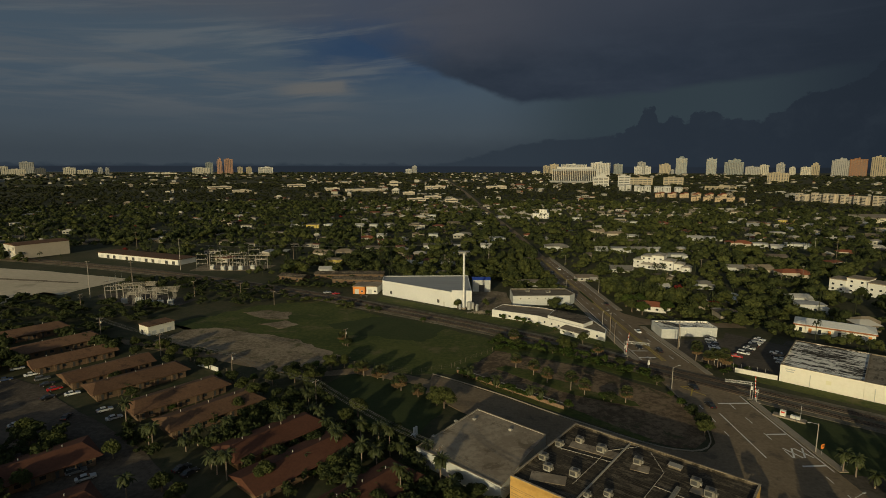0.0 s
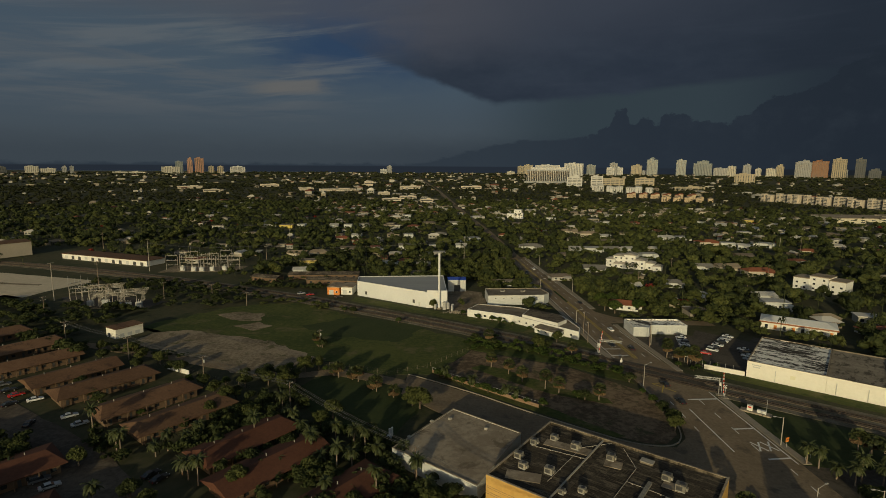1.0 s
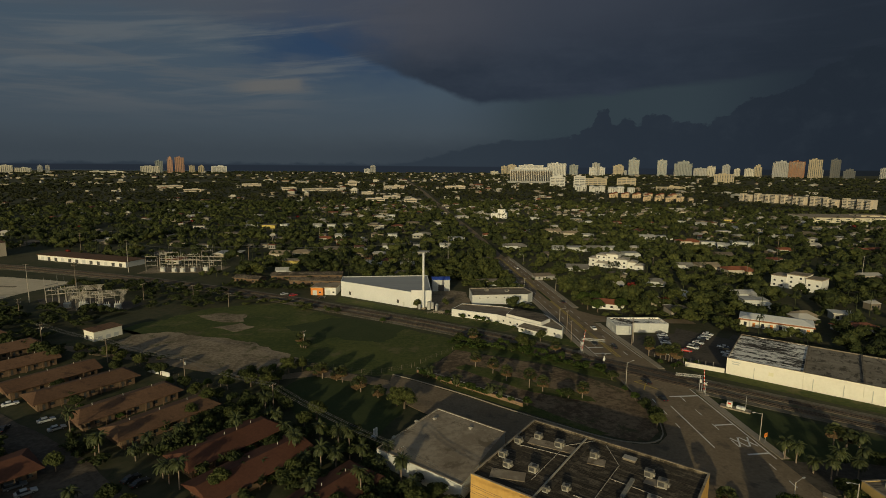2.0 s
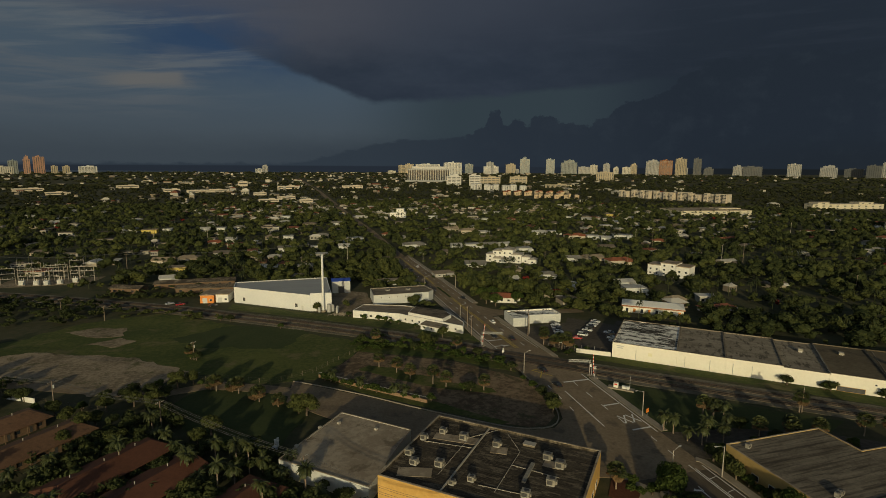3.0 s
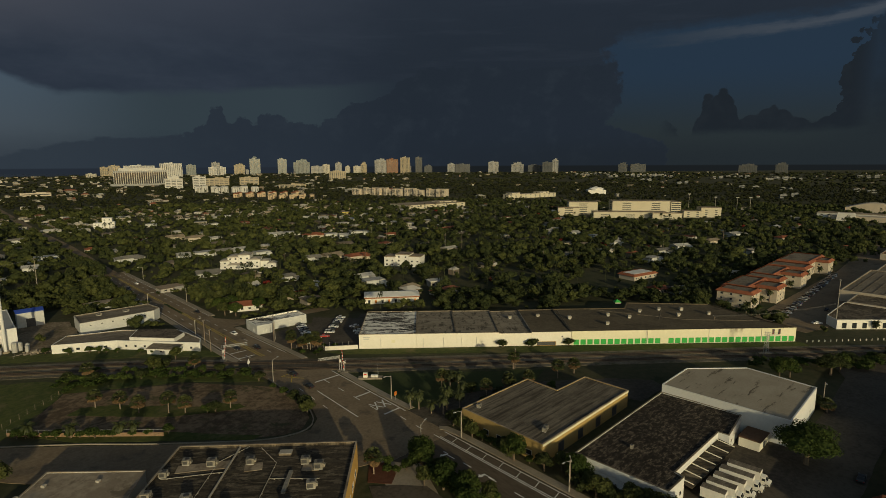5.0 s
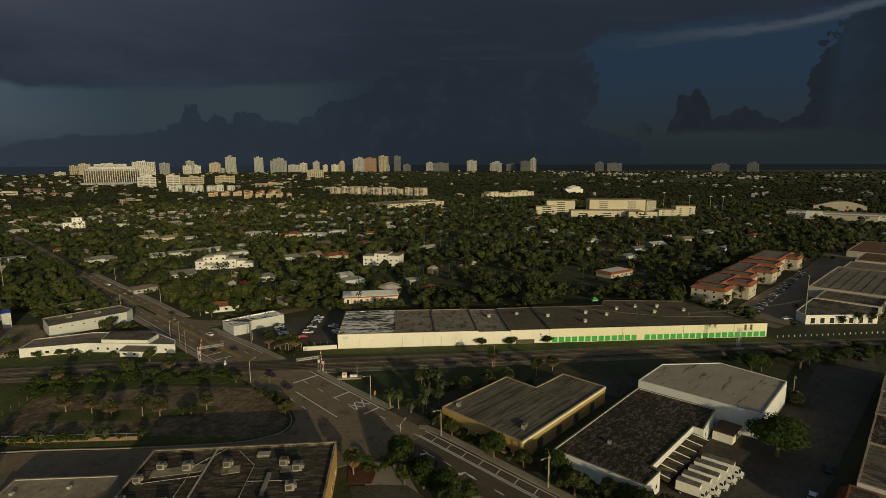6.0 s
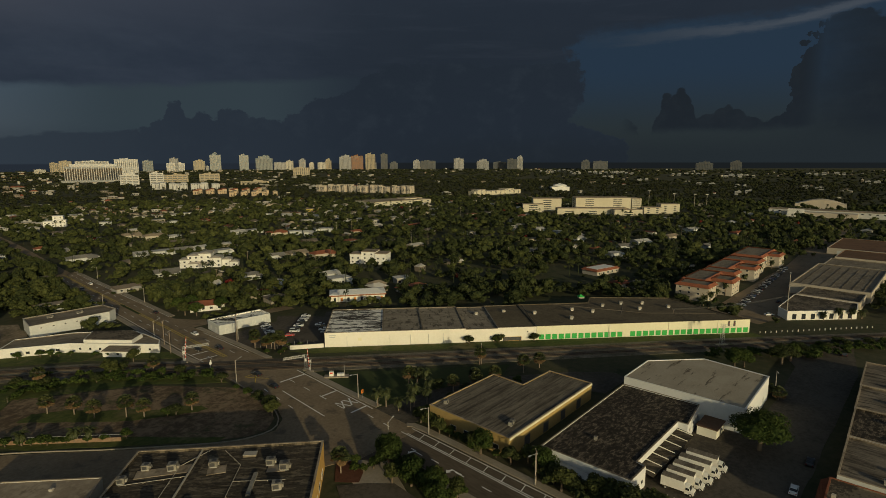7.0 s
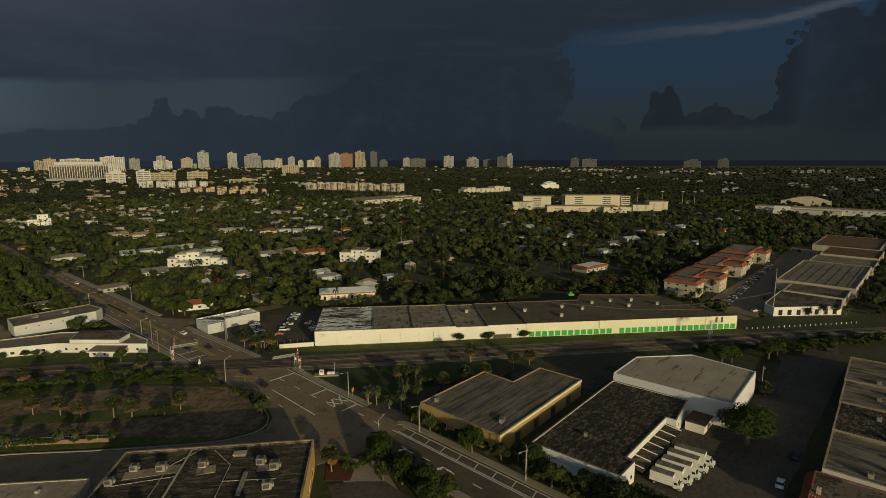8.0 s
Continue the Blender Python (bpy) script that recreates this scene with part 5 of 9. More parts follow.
opening(ob2, loc2[i], loc2[(i + 1) % 4], 6.5, 0.0, 8.5, 1.9, "roller_door", M_DARKSTEEL, M_OCHRE)
opening(ob2, loc2[i], loc2[(i + 1) % 4], 13.5, 3.6, 0.8, 0.8)
gpts = lw(93.7, 195.5, 0, 0.1)[:2] + [rect(125.9, 192.2, LA, 190.5, 0, 7.5, 0)[0], rect(125.9, 192.2, LA, 177.5, 0, 42, 0)[0], rect(125.9, 192.2, LA, 136, 0, 47.5, 0)[0], rect(125.9, 192.2, LA, 131, 0, 37, 0)[0], rect(125.9, 192.2, LA, 93.7, 0, 37, 0)[0]]
gs, gsl = flat_building("storage_warehouse", "pale storage warehouse with a row of green roller doors", "warehouse", gpts, 6.4, M_CREAM2, M_ROOF_OLIVE, M_ROOF_OLIVE, 0.25, 0.3, "units of the long warehouse", lip=0.05)
i = near_edge(gsl, 0, 0, -0.6, -0.75)
p, q = Vector(gsl[i]), Vector(gsl[(i + 1) % len(gsl)])
for k in range(33):
    if k != 13:
        opening(gs, p, q, 2.2 + k * 3.05, 0.1, 2.6, 2.6, "roller_door", M_GREEN, M_CREAM2)
for s in (33.5, 34.1, 62.0, 86.0):
    c = p + (q - p).normalized() * s
    part("downpipe", Geo().bar((c.x - 0.1, c.y - 0.12, 0), (c.x - 0.1, c.y - 0.12, 6.2), 0.12), M_CREAM, gs)
for (u, v) in ((70, 24), (84, 26), (98, 20), (113, 10), (118, 24), (127, 20), (136, 30), (147, 33), (158, 32), (152, 22), (168, 24)):
    px, py = rect(125.9, 192.2, LA, u, 0, v, 0)[0]
    hb = thing("roof_ventilator", "boxy grey roof ventilator hood", "roof vent", px, py, 6.14 if u > 93 else 5.5, radians(LA), "roof ventilators")
    part("neck", Geo().box(0, 0, 0, 1.3, 1.3, 0.7), M_STEEL, hb)
    part("hood", Geo().box(0, 0, 0.703, 1.9, 1.7, 0.9, 0, 0.85), M_AC, hb)
for ua, va, ub, vb in ((140, 16, 152, 40), (112, 37, 152, 16), (152, 16, 186, 12), (93.8, 0.5, 96, 36)):
    (ax, ay), (bx, by) = rect(125.9, 192.2, LA, ua, 0, va, 0)[0], rect(125.9, 192.2, LA, ub, 0, vb, 0)[0]
    g0 = gs.matrix_basis.translation
    part("roof_seam", Geo().beam((ax - g0.x, ay - g0.y, 6.2), (bx - g0.x, by - g0.y, 6.2), 0.3, 0.12), M_ROOF_GREY, gs, "raised roof seam")
(ax, ay) = rect(125.9, 192.2, LA, 129, 0, 45, 0)[0]
can2 = thing("green_gable_vent", "small green peaked vent cover on a roof", "roof vent", ax + 4, ay + 1, 6.1, radians(LA))
part("curb", Geo().box(0, 0, 0, 3, 3, 0.6), M_COPING, can2)
part("peak", gable_mesh(3, 3, 1.2, 0.2, 1.6), M_GREEN, can2, "green peaked cap", (0, 0, 0.79))
# boundary wall before the cream warehouse
yw = thing("yard_wall", "low cream yard wall running to the warehouse", "wall", 0, 0, 0)
part("wall", Geo().beam((113.9, 200.7, 0.9), (125.6, 192.6, 0.9), 0.25, 1.8), M_CREAM, yw)
part("coping", Geo().beam((113.9, 200.7, 1.85), (125.6, 192.6, 1.85), 0.4, 0.1), M_COPING, yw)

# ------------------------------------------------ the white hall with its chimney
W1 = [(-37.2, 324.8), (4.9, 294.8), (16.2, 294.0), (16.0, 340.2), (-37.6, 338.0)]
w1, w1l = flat_building("white_hall", "white windowless hall with a pale grey metal roof", "hall", W1, 9.0, M_HALL, surface("pale_grey_metal_roof", (0.30, 0.305, 0.30), (0.37, 0.375, 0.365), 0.05, 0.5, 0.7, stretch=(0, 0.3, 3)), M_HALL, 0.35, 0.3)
for s, z in ((7.0, 1.4), (42.5, 1.4)):
    opening(w1, w1l[0], w1l[1], s, z, 1.8, 2.2, "louvre", M_DARKSTEEL, M_WHITE)
opening(w1, w1l[0], w1l[1], 46.5, 0, 1.6, 2.8, "door", M_GREYW, M_WHITE)
part("raised_parapet", Geo().beam((w1l[1][0], w1l[1][1] + 0.25, 9.6), (w1l[2][0], w1l[2][1] + 0.25, 9.6), 0.35, 0.9), M_HALL, w1)
ch = thing("chimney", "tall slender white steel chimney beside a hall", "chimney", 11.6, 292.6)
part("plinth", Geo().bar((0, 0, 0), (0, 0, 0.8), 1.5, 1.4, 10), M_PAVE, ch)
part("stack", Geo().bar((0, 0, 0.803), (0, 0, 31.6), 0.66, 0.60, 14), M_HALL, ch)
for z in (9, 17, 25):
    part("collar", Geo().bar((0, 0, z), (0, 0, z + 0.12), 0.68, 0.68, 14), M_HALL, ch)
lad = Geo()
for s in (-0.25, 0.25):
    lad.bar((s, 0.85, 1), (s, 0.85, 31), 0.03)
for k in range(60):
    lad.bar((-0.25, 0.85, 1 + k * 0.5), (0.25, 0.85, 1 + k * 0.5), 0.02, n=4)
part("ladder", lad, M_STEEL, ch)
for x, y, s in ((14.5, 289.8, 1.4), (16.5, 291, 1.2), (19, 290, 1.0), (9.4, 290.6, 0.9), (18.5, 287.5, 0.9)):
    tk = thing("process_tank", "grey upright process tank beside the hall", "tank", x, y, 0, group="tanks by the hall")
    part("shell", Geo().bar((0, 0, 0.4), (0, 0, 3.2 * s), 0.8 * s, n=10), M_STEEL, tk)
    part("cap", Geo().bar((0, 0, 3.203 * s), (0, 0, 3.55 * s), 0.8 * s, 0.3 * s, 10), M_STEEL, tk)
    for dx, dy in ((0.5, 0.5), (-0.5, 0.5), (0.5, -0.5), (-0.5, -0.5)):
        part("leg", Geo().bar((dx * s, dy * s, 0), (dx * s, dy * s, 0.5), 0.07), M_DARKSTEEL, tk)
bl = thing("blue_shed", "blue metal-clad shed behind the hall", "shed", 24.5, 338, 0)
part("wall", Geo().box(0, 0, 0, 11, 9, 7.5), M_GREYW, bl)
part("roof", gable_mesh(11, 9, 0.9, 0.3), M_BLUE, bl, "bright blue roof", (0, 0, 7.69))
opening(bl, (-5.5, -4.5), (5.5, -4.5), 5.5, 0, 4, 4.5, "roller_door", M_DARKSTEEL)
for x, w, wallm in ((-51.3, 7.5, M_ORANGE), (-43.2, 7.0, M_WHITE)):
    s_ = thing("small_workshop", "small orange workshop with a pale roof" if wallm is M_ORANGE else "small white workshop with a pale roof", "workshop", x, 332.5, 0, radians(-8), "small workshops")
    part("wall", Geo().box(0, 0, 0, w, 12, 4.6), wallm, s_)
    part("roof", gable_mesh(12, w, 0.5, 0.4), M_ROOF_PALE, s_, "", (0, 0, 4.79), math.pi / 2)
    opening(s_, (-w / 2, -6), (w / 2, -6), w / 2 - 1.2, 0, 2.6, 3.0, "roller_door", M_GREYW)
    opening(s_, (-w / 2, -6), (w / 2, -6), w / 2 + 2, 1.2, 1.4, 1.2)

# two-storey office by the avenue, and the low white building at the bend
B2, b2l = flat_building("grey_office_block", "long grey two-storey block with a flat roof", "office", [(40.0, 299.8), (72.6, 301.2), (76.6, 306), (74.0, 318.6), (40.4, 318.0)], 5.6, M_GREYW, M_ROOF_GREY, M_COPING, 0.4)
wall_row(B2, b2l, 0, 6, 3.6, 1.0, 0.7, margin=2)
for s in (20.2, 21.6):
    opening(B2, b2l[0], b2l[1], s, 0, 1.0, 2.2, "door", M_DARKSTEEL)
for u, v in ((50, 312), (62, 311)):
    air_unit(u, v, 5.2, 0.1, 2.6, 1.6, 0.9)
B3, b3l = flat_building("low_white_shop_row", "low white angled shop row with a grey roof", "shop", [(26, 277), (48.3, 265.0), (73.9, 236.6), (76.2, 242.5), (73.5, 262.0), (54, 280.5), (33, 288)], 3.9, M_WHITE, M_ROOF_GREY, M_WHITE, 0.35)
c3x, c3y = B3.matrix_basis.translation.x, B3.matrix_basis.translation.y
up = [(x - c3x, y - c3y) for x, y in ((52.5, 262.0), (66.5, 246.5), (72.5, 252.5), (71.5, 261.0), (58.5, 273.0))]
part("upper_wall", Geo().prism(ccw(up), 3.3, 5.2), M_WHITE, B3)
part("upper_roof", Geo().prism(ccw(inset(ccw(up), 0.35)), 5.203, 5.32), M_ROOF_SPOT, B3, "stained grey upper roof")
wall_row(B3, b3l, 1, 8, 1.1, 1.2, 1.1, margin=2)
wall_row(B3, b3l, 0, 4, 1.0, 1.6, 1.2, margin=2)
addn = thing("white_annex", "small white lean-to with a weathered grey roof", "annex", 63.0, 246.3, 0, radians(-48))
part("wall", Geo().box(0, -1.2, 0, 13, 5, 2.7), M_WHITE, addn)
part("roof", Geo().add([(-6.8, -4.1, 2.55), (6.8, -4.1, 2.55), (6.8, 1.3, 3.15), (-6.8, 1.3, 3.15), (-6.8, -4.1, 2.72), (6.8, -4.1, 2.72), (6.8, 1.3, 3.32), (-6.8, 1.3, 3.32)],
                       [(3, 2, 1, 0), (4, 5, 6, 7), (0, 1, 5, 4), (1, 2, 6, 5), (2, 3, 7, 6), (3, 0, 4, 7)]), M_ROOF_GREY, addn)
for k in range(3):
    opening(addn, (-6.5, -3.7), (6.5, -3.7), 2.2 + k * 4.2, 1.0, 1.2, 1.0)
fs = thing("flat_shed", "long pale flat-roofed shed among trees", "shed", 62, 352, 0, radians(3))
part("wall", Geo().box(0, 0, 0, 24, 7, 3), M_GREYW, fs)
part("roof", Geo().box(0, 0, 3.003, 25, 8, 0.25), M_ROOF_PALE, fs)
opening(fs, (-12, -3.5), (12, -3.5), 8, 0, 2.4, 2.4, "roller_door", M_DARKSTEEL)

# corner bank building
BK = [(101.6, 241.8), (108.8, 241.0), (111.5, 245.0), (128.4, 243.6), (128.6, 254.6), (102.2, 255.6)]
bk, bkl = flat_building("corner_bank", "pale single-storey corner bank with a white stained roof", "bank", BK, 4.4, M_GREYW, M_ROOF_STAIN, M_WHITE, 0.5, 0.35)
for i, n in ((0, 1), (2, 3), (5, 2)):
    wall_row(bk, bkl, i, n, 0.9, 1.6, 1.9, "window", M_GREYW, M_WHITE, 0.8)

# the low building with orange bands beyond the car park
orr = thing("orange_trim_motel", "low cream building with orange bands and a white hip roof", "building", 187.5, 250.0, 0, radians(-35))
part("wall", Geo().box(0, 0, 0, 31, 13, 3.3), M_CREAM, orr)
part("fascia", Geo().ring([(-16.2, -7.2), (16.2, -7.2), (16.2, 7.2), (-16.2, 7.2)], [(-15.5, -6.5), (15.5, -6.5), (15.5, 6.5), (-15.5, 6.5)], 3.303, 4.0), surface("rust_brown_fascia", (0.26, 0.10, 0.05), (0.33, 0.14, 0.07), 0.3, 2, 0.8), orr, "rust brown fascia")
part("roof", gable_mesh(31, 13, 1.5, 0.6, 5), M_WHITE, orr, "white hip roof", (0, 0, 4.19))
for k in range(8):
    ob = opening(orr, (-15.5, -6.5), (15.5, -6.5), 2.4 + k * 3.8, 0.2, 1.5, 2.3, "door" if k % 2 else "window", M_ORANGE if k % 2 else M_GLASS, M_WHITE)

FAR_OPENINGS = True
# the small block building in the field
bx = thing("block_shed", "small square white block building with rusty roof", "shed", -137.3, 250.6, 0, radians(56))
part("wall", Geo().box(0, 0, 0, 12.6, 8.2, 4.4), M_CREAM, bx)
part("roof", Geo().box(0, 0, 4.403, 13.2, 8.8, 0.25), M_ROOF_BROWN, bx)
opening(bx, (-6.3, 4.1), (-6.3, -4.1), 2.5, 0, 1.8, 2.2, "door", M_DARKSTEEL)
for k in range(3):
    opening(bx, (-6.3, -4.1), (6.3, -4.1), 2.6 + k * 3.6, 0.2, 2.2, 1.8, "roller_door", M_GREYW)

# long low rows behind the small workshops
for x0, y0, x1, y1, w in ((-90, 377, -42, 378, 11), (-74, 360.5, -40, 357, 9), (-112, 371, -94, 364, 9)):
    ob = thing("long_low_shed", "long low shed with a weathered dark roof and brown walls", "shed", (x0 + x1) / 2, (y0 + y1) / 2, 0, math.atan2(y1 - y0, x1 - x0), "long low sheds")
    L = math.dist((x0, y0), (x1, y1))
    part("wall", Geo().box(0, 0, 0, L, w, 3.0), M_SHADE_BROWNWALL, ob)
    part("roof", gable_mesh(L, w, 1.3, 0.7), M_ROOF_SPOT, ob, "", (0, 0, 3.19))
    for k in range(int(L // 6)):
        opening(ob, (-L / 2, -w / 2), (L / 2, -w / 2), 3 + k * 6, 0.8, 1.8, 1.4, "window", M_GLASS, M_SHADE_BROWNWALL)
# far-left warehouses
wa = thing("ribbed_warehouse", "tall pale ribbed-metal warehouse with a brown roof", "warehouse", -354, 466, 0, radians(56))
part("wall", Geo().box(0, 0, 0, 40, 24, 11.6), M_PINK, wa)
part("roof", gable_mesh(40, 24, 1.2, 0.4), M_ROOF_BROWN, wa, "", (0, 0, 11.8))
for k in range(13):
    part("pilaster", Geo().box(-20.15, -11.4 + k * 1.9, 0, 0.3, 0.6, 11.4), M_WHITE, wa)
wc = thing("white_workshop_row", "long low white workshop row with a brown roof", "workshop", -249, 446, 0, radians(-23))
part("wall", Geo().box(0, 0, 0, 94, 17, 4.2), M_WHITE, wc)
part("roof", Geo().box(0, 0, 4.203, 95, 18.5, 0.35), M_ROOF_BROWN, wc)
for k in range(12):
    opening(wc, (-47, -8.5), (47, -8.5), 5 + k * 7.6, 0, 3.4, 3.0, "roller_door", M_DARKSTEEL if k % 3 else M_GREYW)

# villas, flats, offices in the suburb
FAR_OPENINGS = True


def stepped_house(name, label, x, y, rz, blocks, wallm, roofm, cat="villa", gap=4.0, hip=0.0):
    h_ = thing(name, label, cat, x, y, 0, rz)
    for (cx, cy, sx, sy, hh) in blocks:
        part("wall", Geo().box(cx, cy, 0, sx, sy, hh), wallm, h_)
        if hip:
            part("roof", gable_mesh(max(sx, sy), min(sx, sy), hip, 0.5, min(sx, sy) * 0.42), roofm, h_, "", (cx, cy, hh + 0.2), 0.0 if sx >= sy else math.pi / 2)
        else:
            part("roof", Geo().box(cx, cy, hh + 0.003, sx + 0.5, sy + 0.5, 0.45), roofm, h_)
        for fl in range(int(hh // 3)):
            n = max(1, int(sx // gap))
            for k in range(n):
                opening(h_, (cx - sx / 2, cy - sy / 2), (cx + sx / 2, cy - sy / 2), sx * (k + 0.5) / n, 0.9 + fl * 3, 0.38 * gap, 1.4)
            n = max(1, int(sy // gap))
            for k in range(n):
                opening(h_, (cx - sx / 2, cy + sy / 2), (cx - sx / 2, cy - sy / 2), sy * (k + 0.5) / n, 0.9 + fl * 3, 0.38 * gap, 1.4)
    return h_


stepped_house("white_villa", "large white stepped villa among trees", 166, 413, radians(-33), [(-13, 1, 7, 11, 6.2), (-7, 3, 8, 13, 9.0), (1, 4, 9, 13, 10.2), (9, 1, 8, 12, 7.0), (16, 3, 7, 9, 5.0), (22, -1, 6, 8, 3.6), (-4, -5, 12, 4, 3.4)], M_WHITE, M_COPING, hip=1.3)
stepped_house("white_apartment_house", "white three-storey house with raking end walls", 263, 333, radians(-56), [(-10, 0, 9, 13, 7.5), (0, 1, 11, 13, 9.3), (10.5, 0, 9, 13, 8.2)], M_WHITE, M_ROOF_PALE)
stepped_house("white_tower_house", "white three-storey house over the trees", 146, 806, radians(-20), [(-5, 0, 12, 12, 6.5), (4, 2, 11, 11, 12.5), (9, -4, 8, 8, 8)], M_WHITE, M_WHITE)
stepped_house("office_complex", "large pale multi-storey office complex", 770, 405, radians(-49), [(4, 6, 84, 30, 22.5), (53.3, 6, 14, 34, 21.4), (-78, 25, 44, 24, 19.5), (-102, 2, 32, 16, 12), (-18, -27, 104, 22, 8.6), (30, -45, 40, 13.8, 8.2)], M_OFFICE, M_ROOF_PALE, "offices", 34.0)
stepped_house("low_office_block", "pale four-storey office block", 818, 330, radians(-49), [(-14, 0, 26, 20, 9), (12, 2, 28, 20, 14)], M_OFFICE, M_ROOF_PALE, "offices", 10.0)
stepped_house("arched_school", "long tan two-storey building with arched bays", 1010, 800, radians(-8), [(0, 0, 150, 20, 9), (-50, 4, 24, 22, 12), (40, 4, 30, 22, 12)], M_OFFICE, M_PINK, "school", 14.0)
stepped_house("flat_white_store", "wide white flat-roofed store", 670, 760, radians(-6), [(-6, 6, 128, 62, 7), (34, 10, 40, 26, 9)], M_OFFICE, M_ROOF_PALE, "store", 14.0)
for k in range(9):
    t_ = (k + 0.5) / 9
    stepped_house("white_apartment_block", "white five-storey apartment block in a row", 800 + 96 * t_ + 5 * (k % 2), 1225 - 265 * t_, radians(-68 + 3 * (k % 2)), [(0, 0, 27, 16, 15 + 1.8 * (k % 3)), (-8, -4, 8, 14, 17 + 2 * (k % 2)), (8, -6 + 3 * (k % 2), 7, 14, 14 + 2 * (k % 3))], M_PINK, M_PINK, "apartments", 18.0)

# flats with red tile roofs
ap = thing("tile_roofed_flats", "white three-storey flats with red barrel-tile eaves", "apartments", 318, 98, 0, radians(1.5))


def tile_eave(pts, z, d, hgt, parent):
    out = inset(pts, -d)
    n = len(pts)
    vs = [(x, y, z) for x, y in out] + [(x, y, z + hgt) for x, y in inset(pts, 0.9)] + [(x, y, z - 0.15) for x, y in out]
    fs = []
    for i in range(n):
        j = (i + 1) % n
        fs += [(i, j, n + j, n + i), (2 * n + i, 2 * n + j, j, i)]
    fs.append(tuple(range(3 * n - 1, 2 * n - 1, -1)))
    part("tile_eave", Geo().add(vs, fs), M_TILE_RED, parent, "red barrel-tile eave")


for (x0, x1, y0, y1, hh) in ((0, 14, 0, 18, 8.2), (14.1, 48, 6, 20, 8.2), (24, 40, -6, 5.9, 8.0), (48.1, 62, -1, 19, 8.2), (62.1, 98, 6, 20, 8.2), (76, 90, -6, 5.9, 8.0), (98.1, 116, -3, 20, 8.6), (122, 166, 0, 20, 9.0), (140, 156, -8, -0.1, 8.6)):
    pts = [(x0, y0), (x1, y0), (x1, y1), (x0, y1)]
    part("wall", Geo().prism(pts, -0.2, hh), M_PINK, ap)
    part("roof", Geo().prism(inset(pts, 1.0), hh + 0.003, hh + 0.9), M_ROOF_GREY, ap, "grey flat roof within the eaves")
    tile_eave(pts, hh + 0.01, 0.8, 1.5, ap)
    for fl in range(3):
        for k in range(max(1, int((y1 - y0) // 5))):
            opening(ap, (x0, y1), (x0, y0), 2.5 + k * 5, 0.9 + fl * 2.7, 1.5, 1.3)
        for k in range(max(1, int((x1 - x0) // 5))):
            opening(ap, (x0, y0), (x1, y0), 2.5 + k * 5, 0.9 + fl * 2.7, 1.7, 1.3)
# the row across the street
r2, r2l = flat_building("white_corner_store", "white single-storey store with grey roof and blank piers", "store", [(309.5, 57.4), (335.8, 32.4), (352, 34), (352, 63), (316, 63)], 4.6, M_WHITE, M_ROOF_SPOT, M_WHITE, 0.5)
wall_row(r2, r2l, near_edge(r2l, 0, 0, -0.7, -0.7), 7, 0.3, 2.4, 3.0, margin=1.2)
for k, (x0, x1, y0, y1, hh, rm) in enumerate(((352.2, 376, 33, 62, 5.2, M_ROOF_SPOT), (376.4, 462, 31, 70, 6.4, M_ROOF_GREY), (462.3, 500, 30, 68, 5.4, M_ROOF_GREY), (500.3, 545, 30, 66, 6.6, M_ROOF_BROWN), (560, 640, 34, 80, 5, M_ROOF_BROWN))):
    ob, loc = flat_building("pale_storage_block", "long pale block with white-edged weathered roof", "warehouse", [(x0, y0), (x1, y0), (x1, y1), (x0, y1)], hh, M_PINK, rm, M_COPING, 0.5, 0.5, "blocks along the side street")
    wall_row(ob, loc, 3, 3, 0, 3, 3, "roller_door", M_GREYW)
    if k == 1:
        for j in range(7):
            part("roof_seam", Geo().beam((loc[0][0] + 0.8, loc[0][1] + 4.5 + j * 5.1, 5.95), (loc[1][0] - 0.8 - 5 * (j % 3), loc[1][1] + 4.5 + j * 5.1, 5.95), 0.5, 0.2), M_ROOF_SPOT, ob)
rh = thing("tile_roofed_house", "low white house with a red tile hip roof", "house", 117, 291, 0, radians(-24))
part("wall", Geo().box(0, 0, 0, 17, 9, 3.0), M_WHITE, rh)
part("roof", gable_mesh(17, 9, 1.8, 0.6, 4), M_TILE_RED, rh, "red tile hip roof", (0, 0, 3.2))
for k in range(4):
    opening(rh, (-8.5, -4.5), (8.5, -4.5), 2.4 + k * 4.0, 0.9, 1.6, 1.3)
hp = thing("tile_roofed_house", "low house with a red tile roof and flat deck", "house", 352, 182, 0, radians(-10))
part("wall", Geo().box(0, 0, 0, 24, 13, 3.2), M_PINK, hp)
tile_eave([(-12, -6.5), (12, -6.5), (12, 6.5), (-12, 6.5)], 3.21, 0.8, 1.3, hp)
part("roof", Geo().box(0, 0, 3.9, 20, 9.4, 0.5), M_WHITE, hp, "white flat deck")
for k in range(5):
    opening(hp, (-12, -6.5), (12, -6.5), 2.4 + k * 4.8, 0.9, 1.8, 1.4)
# shopping parade far off
ml = thing("shopping_parade", "long white shopping parade with arched entrances", "shops", 938, 77, 0, radians(-86))
part("wall", Geo().box(0, 0, 0, 264, 24, 8), M_GREYW, ml)
part("roof", Geo().box(0, 0, 8.003, 265, 25, 0.5), M_ROOF_PALE, ml)
for k in range(32):
    opening(ml, (-132, -12), (132, -12), 6 + k * 8.1, 4.8, 3.0, 1.6)
part("front_wing", Geo().box(-70, -22, 0, 90, 19.9, 6.5), M_PINK, ml)
part("arch_gable", Geo().box(-95, -34, 0, 22, 3.9, 11, 0, 0.85), M_WHITE, ml, "white arched entrance gable")
